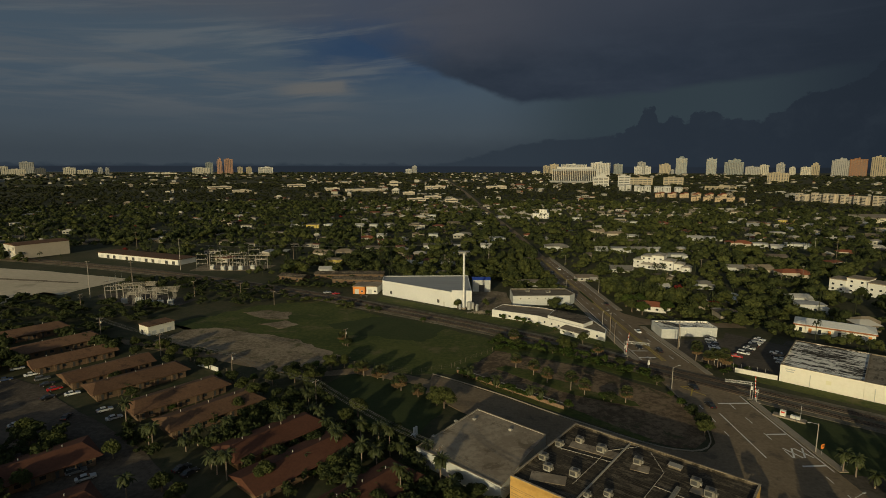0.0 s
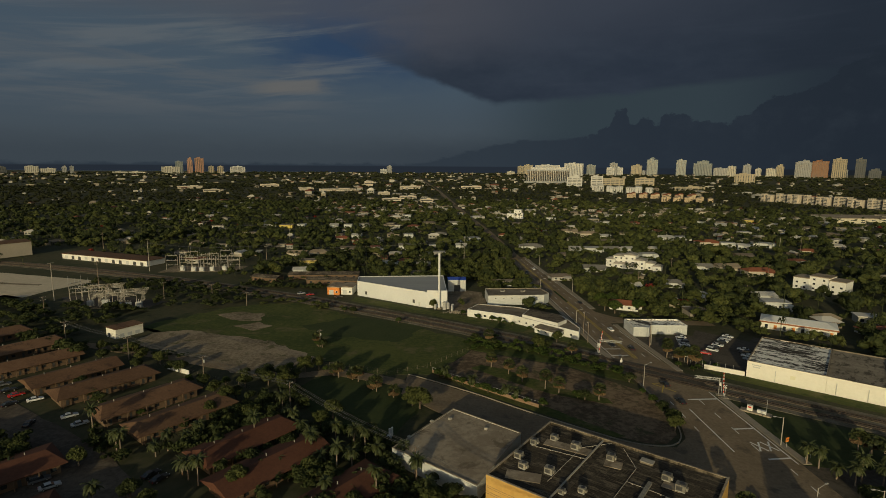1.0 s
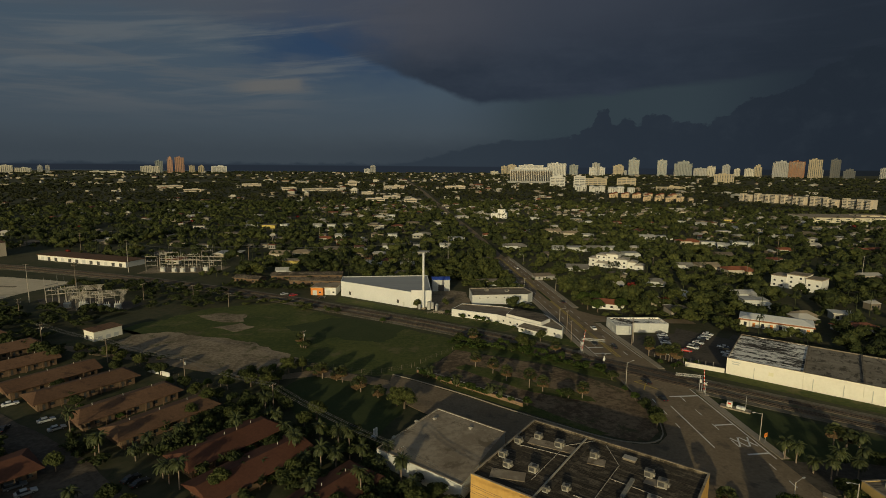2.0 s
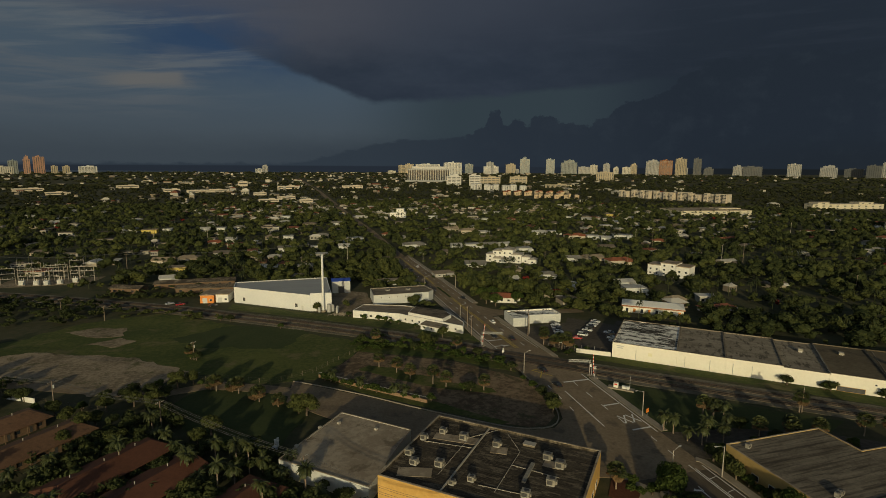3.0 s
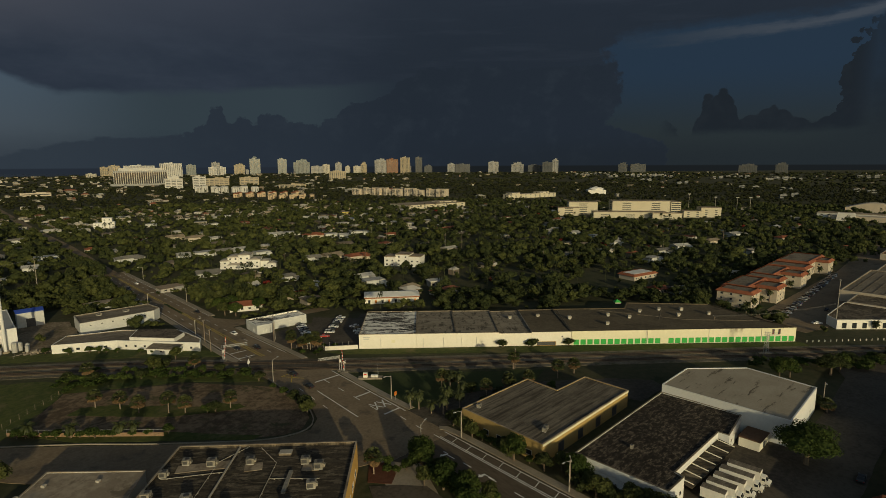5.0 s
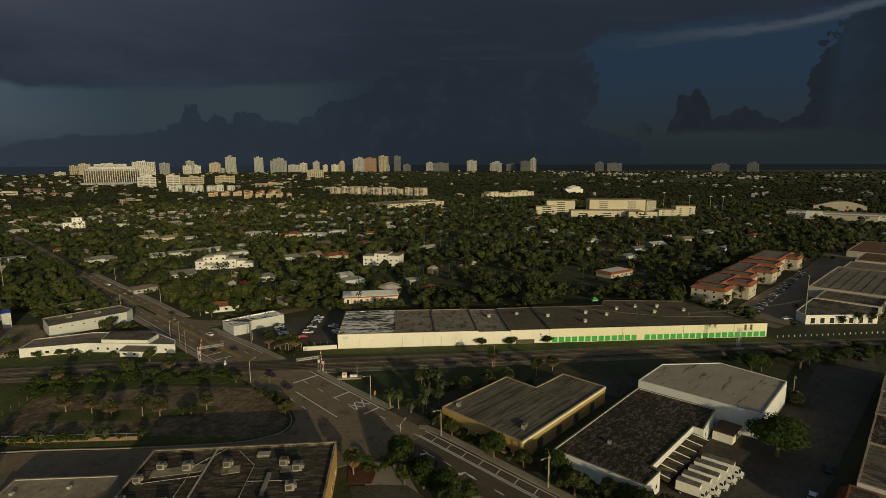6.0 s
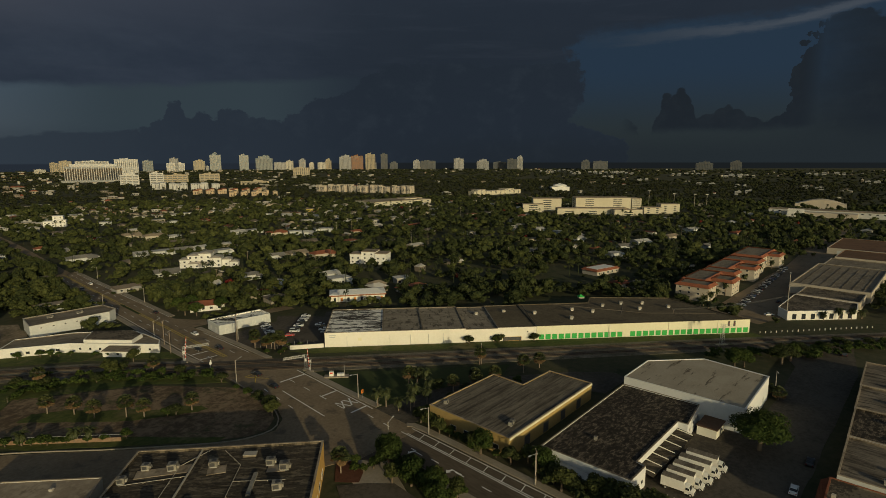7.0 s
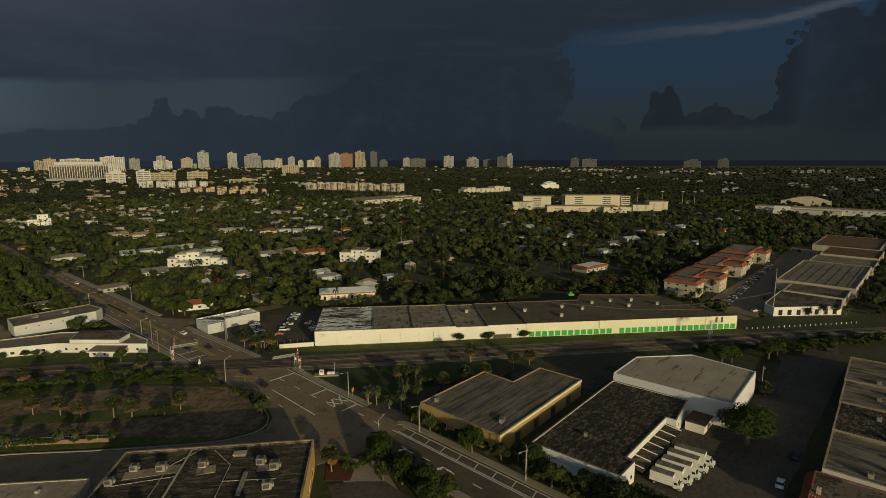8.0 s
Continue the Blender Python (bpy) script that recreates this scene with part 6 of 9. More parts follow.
dm = thing("domed_hall", "white hall under a shallow dome", "hall", 1256, 778, 0, radians(-50))
part("wall", Geo().box(0, 0, 0, 46, 40, 10), M_WHITE, dm)
dome = [(ICO_V[i][0] * 22, ICO_V[i][1] * 18, 10.0 + max(0, ICO_V[i][2]) * 9) for i in range(len(ICO_V))]
part("dome", Geo().add(dome, [tuple(f) for f in ICO_F]), M_WHITE, dm)
bar_ = thing("barrel_hall", "pale hall under a barrel roof", "hall", 1080, 170, 0, radians(-82))
part("wall", Geo().box(0, 0, 0, 70, 30, 8), M_PINK, bar_)
arc = [(-32 + 64 * k / 12, 8 + 7 * math.sin(math.pi * k / 12)) for k in range(13)]
part("roof", Geo().add([(x, -15.3, z) for x, z in arc] + [(x, 15.3, z) for x, z in arc], [(k, k + 1, 14 + k, 13 + k) for k in range(12)] + [tuple(range(13))]), M_PINK, bar_)

FAR_OPENINGS = False
# ------------------------------------------------ low apartment rows with pitched roofs
def apartment_row(x0, y0, x1, y1, w, roofm, hip, label):
    L = math.dist((x0, y0), (x1, y1))
    ang = math.atan2(y1 - y0, x1 - x0)
    ob = thing("apartment_row", label, "apartments", (x0 + x1) / 2, (y0 + y1) / 2, 0, ang, "low apartment rows")
    # the wall colour already holds the porch shade
    part("wall", Geo().box(0, 0, 0, L, w, 2.9), M_SHADE_BROWNWALL, ob)
    part("roof", gable_mesh(L, w, 1.9, 1.5, hip), roofm, ob, "", (0, 0, 3.08))
    if not hip:
        for s in (-1, 1):
            part("gable_end", Geo().add([(s * L / 2, -w / 2, 3.0), (s * L / 2, w / 2, 3.0), (s * L / 2, 0, 4.4), (s * (L / 2 - 0.2), -w / 2, 3.0), (s * (L / 2 - 0.2), w / 2, 3.0), (s * (L / 2 - 0.2), 0, 4.4)],
                                        [(0, 1, 2), (5, 4, 3), (0, 2, 5, 3), (1, 4, 5, 2)]), M_CREAM, ob, "cream gable end")
    n = int(L // 5)
    for k in range(n):
        opening(ob, (-L / 2, -w / 2), (L / 2, -w / 2), L * (k + 0.3) / n, 0, 1.0, 2.1, "door", M_DARKSTEEL, M_SHADE_BROWNWALL)
        opening(ob, (-L / 2, -w / 2), (L / 2, -w / 2), L * (k + 0.7) / n, 0.9, 1.5, 1.2, "window", M_GLASS, M_SHADE_BROWNWALL)
        part("porch_post", Geo().box(-L / 2 + L * (k + 0.05) / n, -w / 2 - 1.3, 0, 0.22, 0.22, 2.88), M_SHADE_BROWNWALL, ob)
    for k in range(2):
        opening(ob, (-L / 2, w / 2), (-L / 2, -w / 2), w * (k + 0.5) / 2, 0.9, 1.5, 1.2, "window", M_GLASS, M_SHADE_BROWNWALL)
    for k in range(3):
        part("vent_pipe", Geo().bar((L * (k - 1) / 3.2, 1.6, 3.6), (L * (k - 1) / 3.2, 1.6, 5.2), 0.14), M_COPING, ob)
    return ob


BR, MR = "low apartment row with a brown shingle roof", "low apartment row with a maroon shingle roof"
apartment_row(-158.3, 198.9, -140.7, 219.0, 10.2, M_ROOF_BROWN, 0, BR)
apartment_row(-136.0, 185.8, -119.0, 206.6, 10.8, M_ROOF_BROWN, 0, BR)
apartment_row(-121.0, 176.2, -101.2, 198.2, 10.6, M_ROOF_BROWN, 3, BR)
apartment_row(-99.3, 162.0, -80.3, 183.9, 10.2, M_ROOF_BROWN, 3, BR)
apartment_row(-82.7, 151.1, -64.3, 172.2, 10.2, M_ROOF_BROWN, 3, BR)
apartment_row(-57.5, 134.7, -40.0, 155.0, 10.2, M_ROOF_MAROON, 3, MR)
apartment_row(-47.6, 121.1, -29.2, 142.2, 10.2, M_ROOF_MAROON, 0, MR)
apartment_row(-26.0, 109.0, -10.0, 127.5, 10.0, M_ROOF_MAROON, 3, MR)
apartment_row(-182, 206, -158, 236, 12, M_ROOF_BROWN, 3, BR)
apartment_row(-208, 222, -184, 252, 12, M_ROOF_BROWN, 3, BR)
apartment_row(-118, 116, -97, 138, 12, M_ROOF_MAROON, 3, MR)
apartment_row(-100, 96, -82, 116, 12, M_ROOF_MAROON, 3, MR)

# ---------------------------------------------------------------- skyline
# Tower tones are dimmed to stand in for haze and cloud shade.
STYLE = dict(
    cream=(surface("tower_cream", (0.385, 0.370, 0.315), (0.43, 0.41, 0.35), 0.01, 0.1), "bays"), grey=(surface("tower_grey", (0.25, 0.255, 0.255), (0.29, 0.295, 0.29), 0.01, 0.1), "bays"),
    dark=(surface("tower_slate_and_cloud_shade", (0.085, 0.091, 0.097), (0.11, 0.117, 0.123), 0.01, 0.1), "bays"), pink=(surface("tower_terracotta", (0.30, 0.175, 0.125), (0.34, 0.205, 0.15), 0.01, 0.1), "bays"),
    tan=(surface("tower_tan", (0.315, 0.272, 0.195), (0.355, 0.31, 0.225), 0.01, 0.1), "bays"), white=(surface("tower_white", (0.44, 0.44, 0.42), (0.50, 0.495, 0.47), 0.01, 0.1), "bands"),
    # the brick tone below is darkened for cloud shade
    glass=(surface("tower_glass", (0.155, 0.18, 0.185), (0.20, 0.225, 0.225), 0.01, 0.1, 0.3), "bays"), brick=(surface("tower_cloud_dimmed_brick", (0.200, 0.100, 0.055), (0.235, 0.122, 0.070), 0.01, 0.1), "bands"))
STYLE["ribwhite"], STYLE["balc"], STYLE["spire"] = (STYLE["white"][0], "bays"), (STYLE["white"][0], "bands"), (STYLE["glass"][0], "bays")
STYLE["tanlow"], STYLE["tanblock"] = (STYLE["tan"][0], "bands"), (STYLE["tan"][0], "bays")
WORD = dict(cream="cream", grey="grey", dark="dark-toned", pink="terracotta pink", tan="tan", white="white", glass="blue-grey glass", brick="orange-brown brick", ribwhite="white ribbed", balc="white balconied", spire="pale stepped", tanlow="low tan", tanblock="tan slab")
M_PEACH = surface("peach_stucco", (0.40, 0.31, 0.205), (0.48, 0.38, 0.26), 0.1, 1.2, 0.85, 0.1)
M_TOWER_PANE = surface("tinted_tower_glazing", (0.050, 0.058, 0.063), (0.075, 0.085, 0.090), 0.02, 0.2, 0.25, spec=0.5)


def tower(x, y, w, h, style, near=False):
    """A distant tower block, its face turned to the open ground in the west."""
    far = 1.0 if near else max(1.0, min(1.4, 4350 / math.hypot(x, y)))
    x, y, w, h = x * far, y * far, w * far, 80 + (h - 80) * far
    matl, kind = STYLE[style]
    d = min(30.0, max(14.0, w * 0.5))
    form = (int(x) * 7 + int(y) * 3) % 5
    ob = thing("apartment_tower" if style not in ("glass", "dark") else "office_tower", WORD[style] + " high-rise tower on the far skyline", "tower", x, y, 0, math.atan2(-x, y) + (form - 2) * 0.05, "skyline towers")
    if form in (1, 3) and h > 40:
        # a body that steps back at the top, over lower shoulders
        lo = h * (0.86 if form == 1 else 0.93)
        part("body", Geo().box(0, 0, 0, w, d, lo).box(0, 0, lo, w * 0.66, d * 0.8, h - lo), matl, ob)
    else:
        lo = h
        part("body", Geo().box(0, 0, 0, w, d, h), matl, ob)
    top = max(3.0, h * 0.05)
    part("penthouse", Geo().box(w * (0.12 if form % 2 else -0.1), 0, h + 0.01, w * 0.36, d * 0.6, top).box(w * 0.02, 0, h + 0.01, w * 0.12, d * 0.3, top * 1.8), matl, ob)
    if style == "spire":
        part("crown_step", Geo().box(0, 0, h + 0.01 + top, w * 0.5, d * 0.5, h * 0.10, 0, 0.35), matl, ob)
    if kind == "bays":
        n = max(3, int(w / 10))
        for k in range(n):
            part("window_bay", Geo().box(-w / 2 + w * (k + 0.5) / n, -d / 2 - 0.1, 4, w / n * (0.40 if k % 2 else 0.30), 0.25, lo - 7), M_TOWER_PANE, ob, "recessed tinted window bay")
        floors = Geo()
        for k in range(max(4, int(lo / 7))):
            floors.box(0, -d / 2 - 0.3, 3 + (lo - 4) * k / max(4, int(lo / 7)), w * 0.98, 0.7, 2.0)
        tagged(part("balcony_bands", floors, matl, ob), kind="stuff")
    else:
        n = max(3, int(h / 6.5))
        for k in range(n):
            part("window_band", Geo().box(0, -d / 2 - 0.1, 3 + (lo - 4) * k / n, w * 0.92, 0.25, h / n * 0.36), M_TOWER_PANE, ob, "tinted window band")
        for k in range(max(2, int(w / 16)) + 1):
            part("pier", Geo().box(-w / 2 + w * k / max(2, int(w / 16)), -d / 2 - 0.6, 0, 3.0, 1.2, lo + 0.8), matl, ob)


tower(-2600, 3235, 34, 56, "cream")
tower(-2534, 3243, 85, 40, "cream")
tower(-2820, 3700, 79, 82, "grey")
tower(-2750, 3726, 59, 42, "dark")
tower(-2341, 3421, 67, 49, "cream")
tower(-2254, 3432, 83, 35, "cream")
tower(-2263, 3602, 28, 48, "grey")
tower(-2221, 3608, 22, 48, "grey")
tower(-1774, 3332, 79, 21, "cream")
tower(-1681, 3343, 84, 21, "cream")
tower(-1560, 3517, 103, 50, "cream")
tower(-1658, 3873, 48, 83, "glass")
tower(-1589, 3883, 34, 107, "pink")
tower(-1528, 3891, 56, 107, "pink")
tower(-1451, 3901, 34, 52, "tan")
tower(-1391, 3909, 38, 52, "tan")
tower(-1277, 3925, 97, 52, "white")
tower(-226, 4292, 40, 62, "grey")
tower(-272, 4286, 44, 35, "white")
tower(570, 3348, 47, 36, "cream")
tower(666, 3532, 39, 68, "tan")
tower(708, 3479, 56, 77, "tan")
tower(619, 2596, 115, 77, "white")
tower(757, 2634, 90, 86, "ribwhite")
tower(999, 3123, 49, 79, "glass")
tower(564, 1941, 51, 41, "balc", True)
tower(637, 1920, 38, 40, "balc", True)
tower(1472, 4035, 113, 66, "white")
tower(1467, 4042, 56, 94, "grey")
tower(1752, 4318, 83, 82, "tan")
tower(1763, 4196, 23, 39, "grey")
tower(1840, 4224, 80, 124, "spire")
tower(2056, 4194, 71, 121, "glass")
tower(2152, 4044, 127, 112, "glass")
tower(2293, 4051, 96, 63, "grey")
tower(2362, 4016, 57, 76, "cream")
tower(730, 2016, 81, 31, "tanlow", True)
tower(904, 2138, 70, 29, "tanlow", True)
tower(874, 1711, 86, 12, "tanlow", True)
tower(1064, 1731, 59, 54, "tanblock")
tower(2453, 3974, 54, 90, "grey")
tower(2503, 3914, 40, 62, "cream")
tower(2545, 3833, 63, 62, "cream")
tower(2646, 3883, 51, 89, "tan")
# From here on darker styles are used: cloud shade put into the walls.
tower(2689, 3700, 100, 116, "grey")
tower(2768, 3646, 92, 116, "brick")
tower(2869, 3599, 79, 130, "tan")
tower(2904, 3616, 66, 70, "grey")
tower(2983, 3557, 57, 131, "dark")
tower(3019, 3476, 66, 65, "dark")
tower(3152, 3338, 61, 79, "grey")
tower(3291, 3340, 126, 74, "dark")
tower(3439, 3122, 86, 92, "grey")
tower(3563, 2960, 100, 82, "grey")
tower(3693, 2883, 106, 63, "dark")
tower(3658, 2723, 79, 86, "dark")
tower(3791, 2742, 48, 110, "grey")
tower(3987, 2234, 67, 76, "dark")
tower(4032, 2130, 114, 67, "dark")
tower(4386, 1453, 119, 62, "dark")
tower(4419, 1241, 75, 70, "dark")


def slab_hotel():
    ob = thing("grey_slab_hotel", "wide grey slab block with white fins", "hotel", 574, 2390, 0, radians(-12))
    part("body", Geo().box(0, 0, 0, 186, 26, 58), STYLE["grey"][0], ob)
    part("attic", Geo().box(0, 2, 58.01, 150, 20, 10), STYLE["white"][0], ob)
    for k in range(25):
        part("fin", Geo().box(-92 + k * 7.67, -13.8, 0, 1.7, 2.2, 58), STYLE["white"][0], ob)
    for k in range(24):
        part("window_bay", Geo().box(-88.2 + k * 7.67, -13.1, 5, 5.2, 0.3, 46), M_GLASS, ob)
    part("podium", Geo().box(10, -24, 0, 230, 20, 8), STYLE["grey"][0], ob)


slab_hotel()


def terrace_row(x0, y0, x1, y1, n, hh, wallm, roofm, label, dep=16):
    for k in range(n):
        t = (k + 0.5) / n
        L = math.dist((x0, y0), (x1, y1)) / n
        ob = thing("terraced_flats", label, "apartments", x0 + (x1 - x0) * t, y0 + (y1 - y0) * t + 14 * (k % 2), 0, math.atan2(y1 - y0, x1 - x0) + 0.1 * (k % 3 - 1), "distant terraces")
        part("wall", Geo().box(0, 0, 0, L * 0.86, dep, hh + 2 * (k % 2)).box(-L * 0.2, -dep * 0.6, 0, L * 0.3, dep * 0.4, hh * 0.8), wallm, ob)
        part("roof", gable_mesh(L * 0.86, dep, 2.2, 0.6, 4), roofm, ob, "", (0, 0, hh + 2 * (k % 2) + 0.2))
        for f_ in range(int(hh // 3.4)):
            for j in range(3):
                part("window", Geo().box(-L * 0.3 + j * L * 0.3, -dep / 2 - 0.05, 1 + f_ * 3.4, L * 0.13, 0.2, 1.7), M_GLASS, ob)


terrace_row(532, 1642, 588, 1616, 3, 16, STYLE["white"][0], STYLE["white"][0], "white terraced flats far across the suburb")
terrace_row(549, 1534, 607, 1510, 3, 17, STYLE["white"][0], STYLE["white"][0], "white terraced flats far across the suburb")
terrace_row(608, 1554, 674, 1528, 3, 15, STYLE["white"][0], STYLE["white"][0], "white terraced flats far across the suburb")
terrace_row(520, 1330, 668, 1262, 12, 9, M_PEACH, M_TILE_RED, "peach terraces with tile roofs")
terrace_row(548, 1198, 642, 1152, 9, 9, M_PEACH, M_ROOF_PALE, "peach terraces with pale roofs")

# ---------------------------------------------------------------- suburb: houses and trees
rng = np.random.default_rng(7)
rail_x = np.array([p.x for p in RAIL])
rail_y = np.array([p.y for p in RAIL])
road_y = np.array([p.y for p in ROAD])
road_x = np.array([p.x for p in ROAD])
KEEP = []          # footprints that trees and houses keep clear of: x, y, half width, half depth, turn


def keep(x, y, hx, hy, deg=0.0):
    KEEP.append((x, y, hx, hy, radians(deg)))


def clear_of(x, y, pad=0.0):
    ok = np.ones(len(x), bool)
    for kx, ky, hx, hy, a_ in KEEP:
        dx, dy = x - kx, y - ky
        u, v = dx * math.cos(a_) + dy * math.sin(a_), -dx * math.sin(a_) + dy * math.cos(a_)
        ok &= ~((np.abs(u) < hx + pad) & (np.abs(v) < hy + pad))
    return ok


keep(-11, 317, 35, 26, -20); keep(56, 310, 24, 16); keep(52, 264, 36, 22, -40); keep(115, 243, 26, 22); keep(136, 222, 22, 20, -40)
keep(214, 146, 101, 27, -40.4); keep(262, 125, 30, 26, -40); keep(186, 244, 19, 12, -35); keep(62, 350, 14, 6); keep(24, 330, 14, 26)
keep(166, 411, 24, 13, -33); keep(263, 332, 18, 11, -56); keep(166, 396, 18, 8, -33); keep(252, 320, 14, 8, -56)
keep(400, 106, 88, 18); keep(425, 50, 120, 26); keep(410, 80, 110, 13, 1); keep(590, 55, 50, 26); keep(352, 180, 15, 9, -10); keep(346, 168, 14, 8)
keep(764, 405, 112, 40, -49); keep(734, 374, 96, 30, -49); keep(818, 330, 34, 20, -49); keep(735, 370, 50, 30, -49); keep(1010, 800, 80, 24); keep(1000, 760, 70, 26); keep(666, 760, 72, 46)
keep(848, 1090, 140, 24, -70); keep(830, 1050, 140, 40, -70); keep(938, 77, 30, 140, 4); keep(893, 80, 24, 120, 4); keep(1256, 770, 40, 40); keep(1080, 170, 40, 40)
keep(146, 806, 12, 16); keep(141, 780, 12, 20); keep(117, 291, 13, 9, -20); keep(-327, 478, 30, 26, 56); keep(-250, 440, 52, 16, -23); keep(-262, 425, 56, 12, -23)
keep(-160, 412, 34, 20); keep(-178, 312, 42, 22); keep(-310, 365, 130, 55, -8); keep(562, 2370, 120, 40); keep(-50, 331, 14, 14); keep(585, 1190, 70, 60); keep(590, 1300, 90, 50); keep(600, 1560, 90, 60); keep(-66, 371, 27, 16); keep(-57, 355, 20, 12); keep(-103, 366, 13, 10)


def suburb(x, y):
    """True where the tree-lined suburb lies: beyond the tracks and off the avenue."""
    ry = np.interp(x, rail_x, rail_y)
    off = (y - ry) * 0.76
    ok = (off > 22) | ((x < -240) & (y > 300))
    rx = np.interp(y, road_y, road_x)
    return ok & (np.abs(x - rx) > np.interp(y, [0, 425, 450, 560, 590, 900, 2000, 2900], [14.5, 12.0, 7, 6.5, 7.5, 8.5, 11, 14])) & (x < 1e9)


def wedge(n, r0, r1, a0=-47.0, a1=93.0, power=1.0):
    a_ = np.radians(rng.uniform(a0, a1, n))
    r = (r0 ** (1 + power) + rng.uniform(0, 1, n) * (r1 ** (1 + power) - r0 ** (1 + power))) ** (1 / (1 + power))
    return r * np.sin(a_), r * np.cos(a_)


def field_noise(x, y, s, o=0.0):
    return np.array([noise.noise((float(p) * s + o, float(q) * s, o)) for p, q in zip(x, y)])


FAR_OPENINGS = True
# house kinds: built once, then copied
def house_kind(l, w, h, kind, name="house", roofm=HOUSE_ROOF, wallm=HOUSE_WALL, label="low stucco suburban house among trees"):
    ob = thing(name, label, "house", 0, 0, -50, group="suburban houses")
    part("wall", Geo().box(0, 0, 0, l, w, h), wallm, ob)
    if kind == "flat":
        part("roof", Geo().box(0, 0, h + 0.003, l + 0.9, w + 0.9, 0.3), roofm, ob)
        part("wing", Geo().box(l * 0.32, -w * 0.5 - 1.8, 0, l * 0.34, 3.5, h * 0.9), wallm, ob)
    else:
        part("roof", gable_mesh(l, w, w * 0.17, 0.6, w * 0.45 if kind == "hip" else 0), roofm, ob, "", (0, 0, h + 0.2))
        part("porch_roof", gable_mesh(l * 0.3, 4, 0.9, 0.4, 0), roofm, ob, "", (l * 0.25, -w * 0.5 - 1.2, h * 0.9))
    for k in range(3):
        if k == 1:
            opening(ob, (-l / 2, -w / 2), (l / 2, -w / 2), l * 0.42, 0, 1.1, 2.1, "door", M_DARKSTEEL)
        else:
            opening(ob, (-l / 2, -w / 2), (l / 2, -w / 2), l * (0.2 if k == 0 else 0.58), 0.9, 1.8, 1.3)
    return ob


KINDS = [house_kind(15, 10, 2.5, "hip"), house_kind(14, 9, 2.6, "gable"), house_kind(17, 10, 2.6, "flat"), house_kind(11, 9, 3.2, "hip"), house_kind(19, 9, 2.5, "hip"), house_kind(13, 10, 2.7, "flat")]
M_ROOF_WHITE = surface("whitewashed_roof", (0.33, 0.32, 0.29), (0.50, 0.485, 0.445), 0.1, 1.2, 0.85, 0.1, vary=0.15)
M_ROOF_ASH = surface("grey_shingle_roof", (0.16, 0.15, 0.13), (0.24, 0.225, 0.195), 0.1, 1.2, 0.9, 0.15, vary=0.2)
M_ROOF_TAN = surface("tan_tile_roof", (0.26, 0.205, 0.14), (0.35, 0.285, 0.20), 0.1, 1.2, 0.9, 0.15, vary=0.15)
M_STUCCO_SUN = surface("yellow_stucco", (0.52, 0.40, 0.10), (0.60, 0.47, 0.14), 0.1, 1.2, 0.85, 0.1)
# roof colour, wall colour and shapes of the houses that can be told apart
LOOKS = [(M_ROOF_WHITE, M_GREYW, "white house with a whitewashed low roof among trees", ("flat", "gable")), (M_TILE_RED, M_PINK, "pale house with a red tile hip roof", ("hip", "hip")),
         (M_ROOF_TAN, M_PINK, "cream house with a tan tile roof", ("hip", "gable")), (M_ROOF_ASH, M_GREYW, "grey stucco house with a grey shingle roof", ("gable", "hip")), (M_ROOF_PALE, M_STUCCO_SUN, "yellow stucco house with a flat grey roof", ("flat", "flat"))]
SEEN_MID = [(96, 590, 14, 1), (178, 624, 15, 2), (192, 599, 19, 2), (206, 586, 14, 0), (162, 495, 18, 0), (145, 490, 10, 0), (179, 493, 16, 3), (193, 487, 10, 0), (201, 458, 12, 0), (268, 573, 17, 0), (286, 572, 17, 0), (293, 532, 19, 1), (310, 523, 12, 0), (316, 506, 11, 0), (346, 521, 22, 0), (362, 480, 14, 1), (134, 400, 15, 3), (208, 308, 9, 0)]
SEEN_EAST = [(204, 292, 14, 0), (171, 346, 9, 3), (219, 401, 14, 3), (239, 402, 16, 2), (476, 877, 23, 2), (475, 748, 24, 4), (315, 821, 24, 0), (294, 820, 13, 0), (354, 830, 10, 0), (241, 723, 12, 3), (255, 725, 9, 0), (107, 504, 22, 3), (193, 777, 12, 0), (252, 382, 19, 1), (390, 726, 9, 0), (404, 699, 18, 0), (48, 708, 14, 3)]
SEEN_SOUTH = [(511, 342, 8, 0), (507, 313, 10, 0), (476, 272, 10, 0), (460, 217, 13, 3), (503, 220, 16, 0), (418, 205, 13, 0), (427, 225, 10, 1), (389, 264, 16, 3), (628, 215, 19, 0), (512, 163, 9, 3), (627, 166, 24, 1), (553, 210, 19, 2), (321, 152, 13, 1), (332, 140, 20, 3), (592, 110, 17, 1)]
SEEN_NORTH = [(-164, 679, 16, 4), (-104, 467, 15, 2), (-87, 473, 15, 2), (-188, 692, 16, 3), (-146, 684, 11, 0), (-105, 678, 8, 0), (-88, 683, 8, 0), (-69, 695, 12, 3), (-80, 568, 13, 1), (-66, 580, 9, 0), (-12, 508, 14, 3), (25, 601, 12, 3), (54, 560, 19, 0), (41, 509, 10, 0), (-17, 814, 12, 0), (-87, 429, 13, 4), (-11, 590, 9, 0), (-85, 395, 14, 0), (-83, 1022, 12, 0)]
HOUSES, made = [], {}
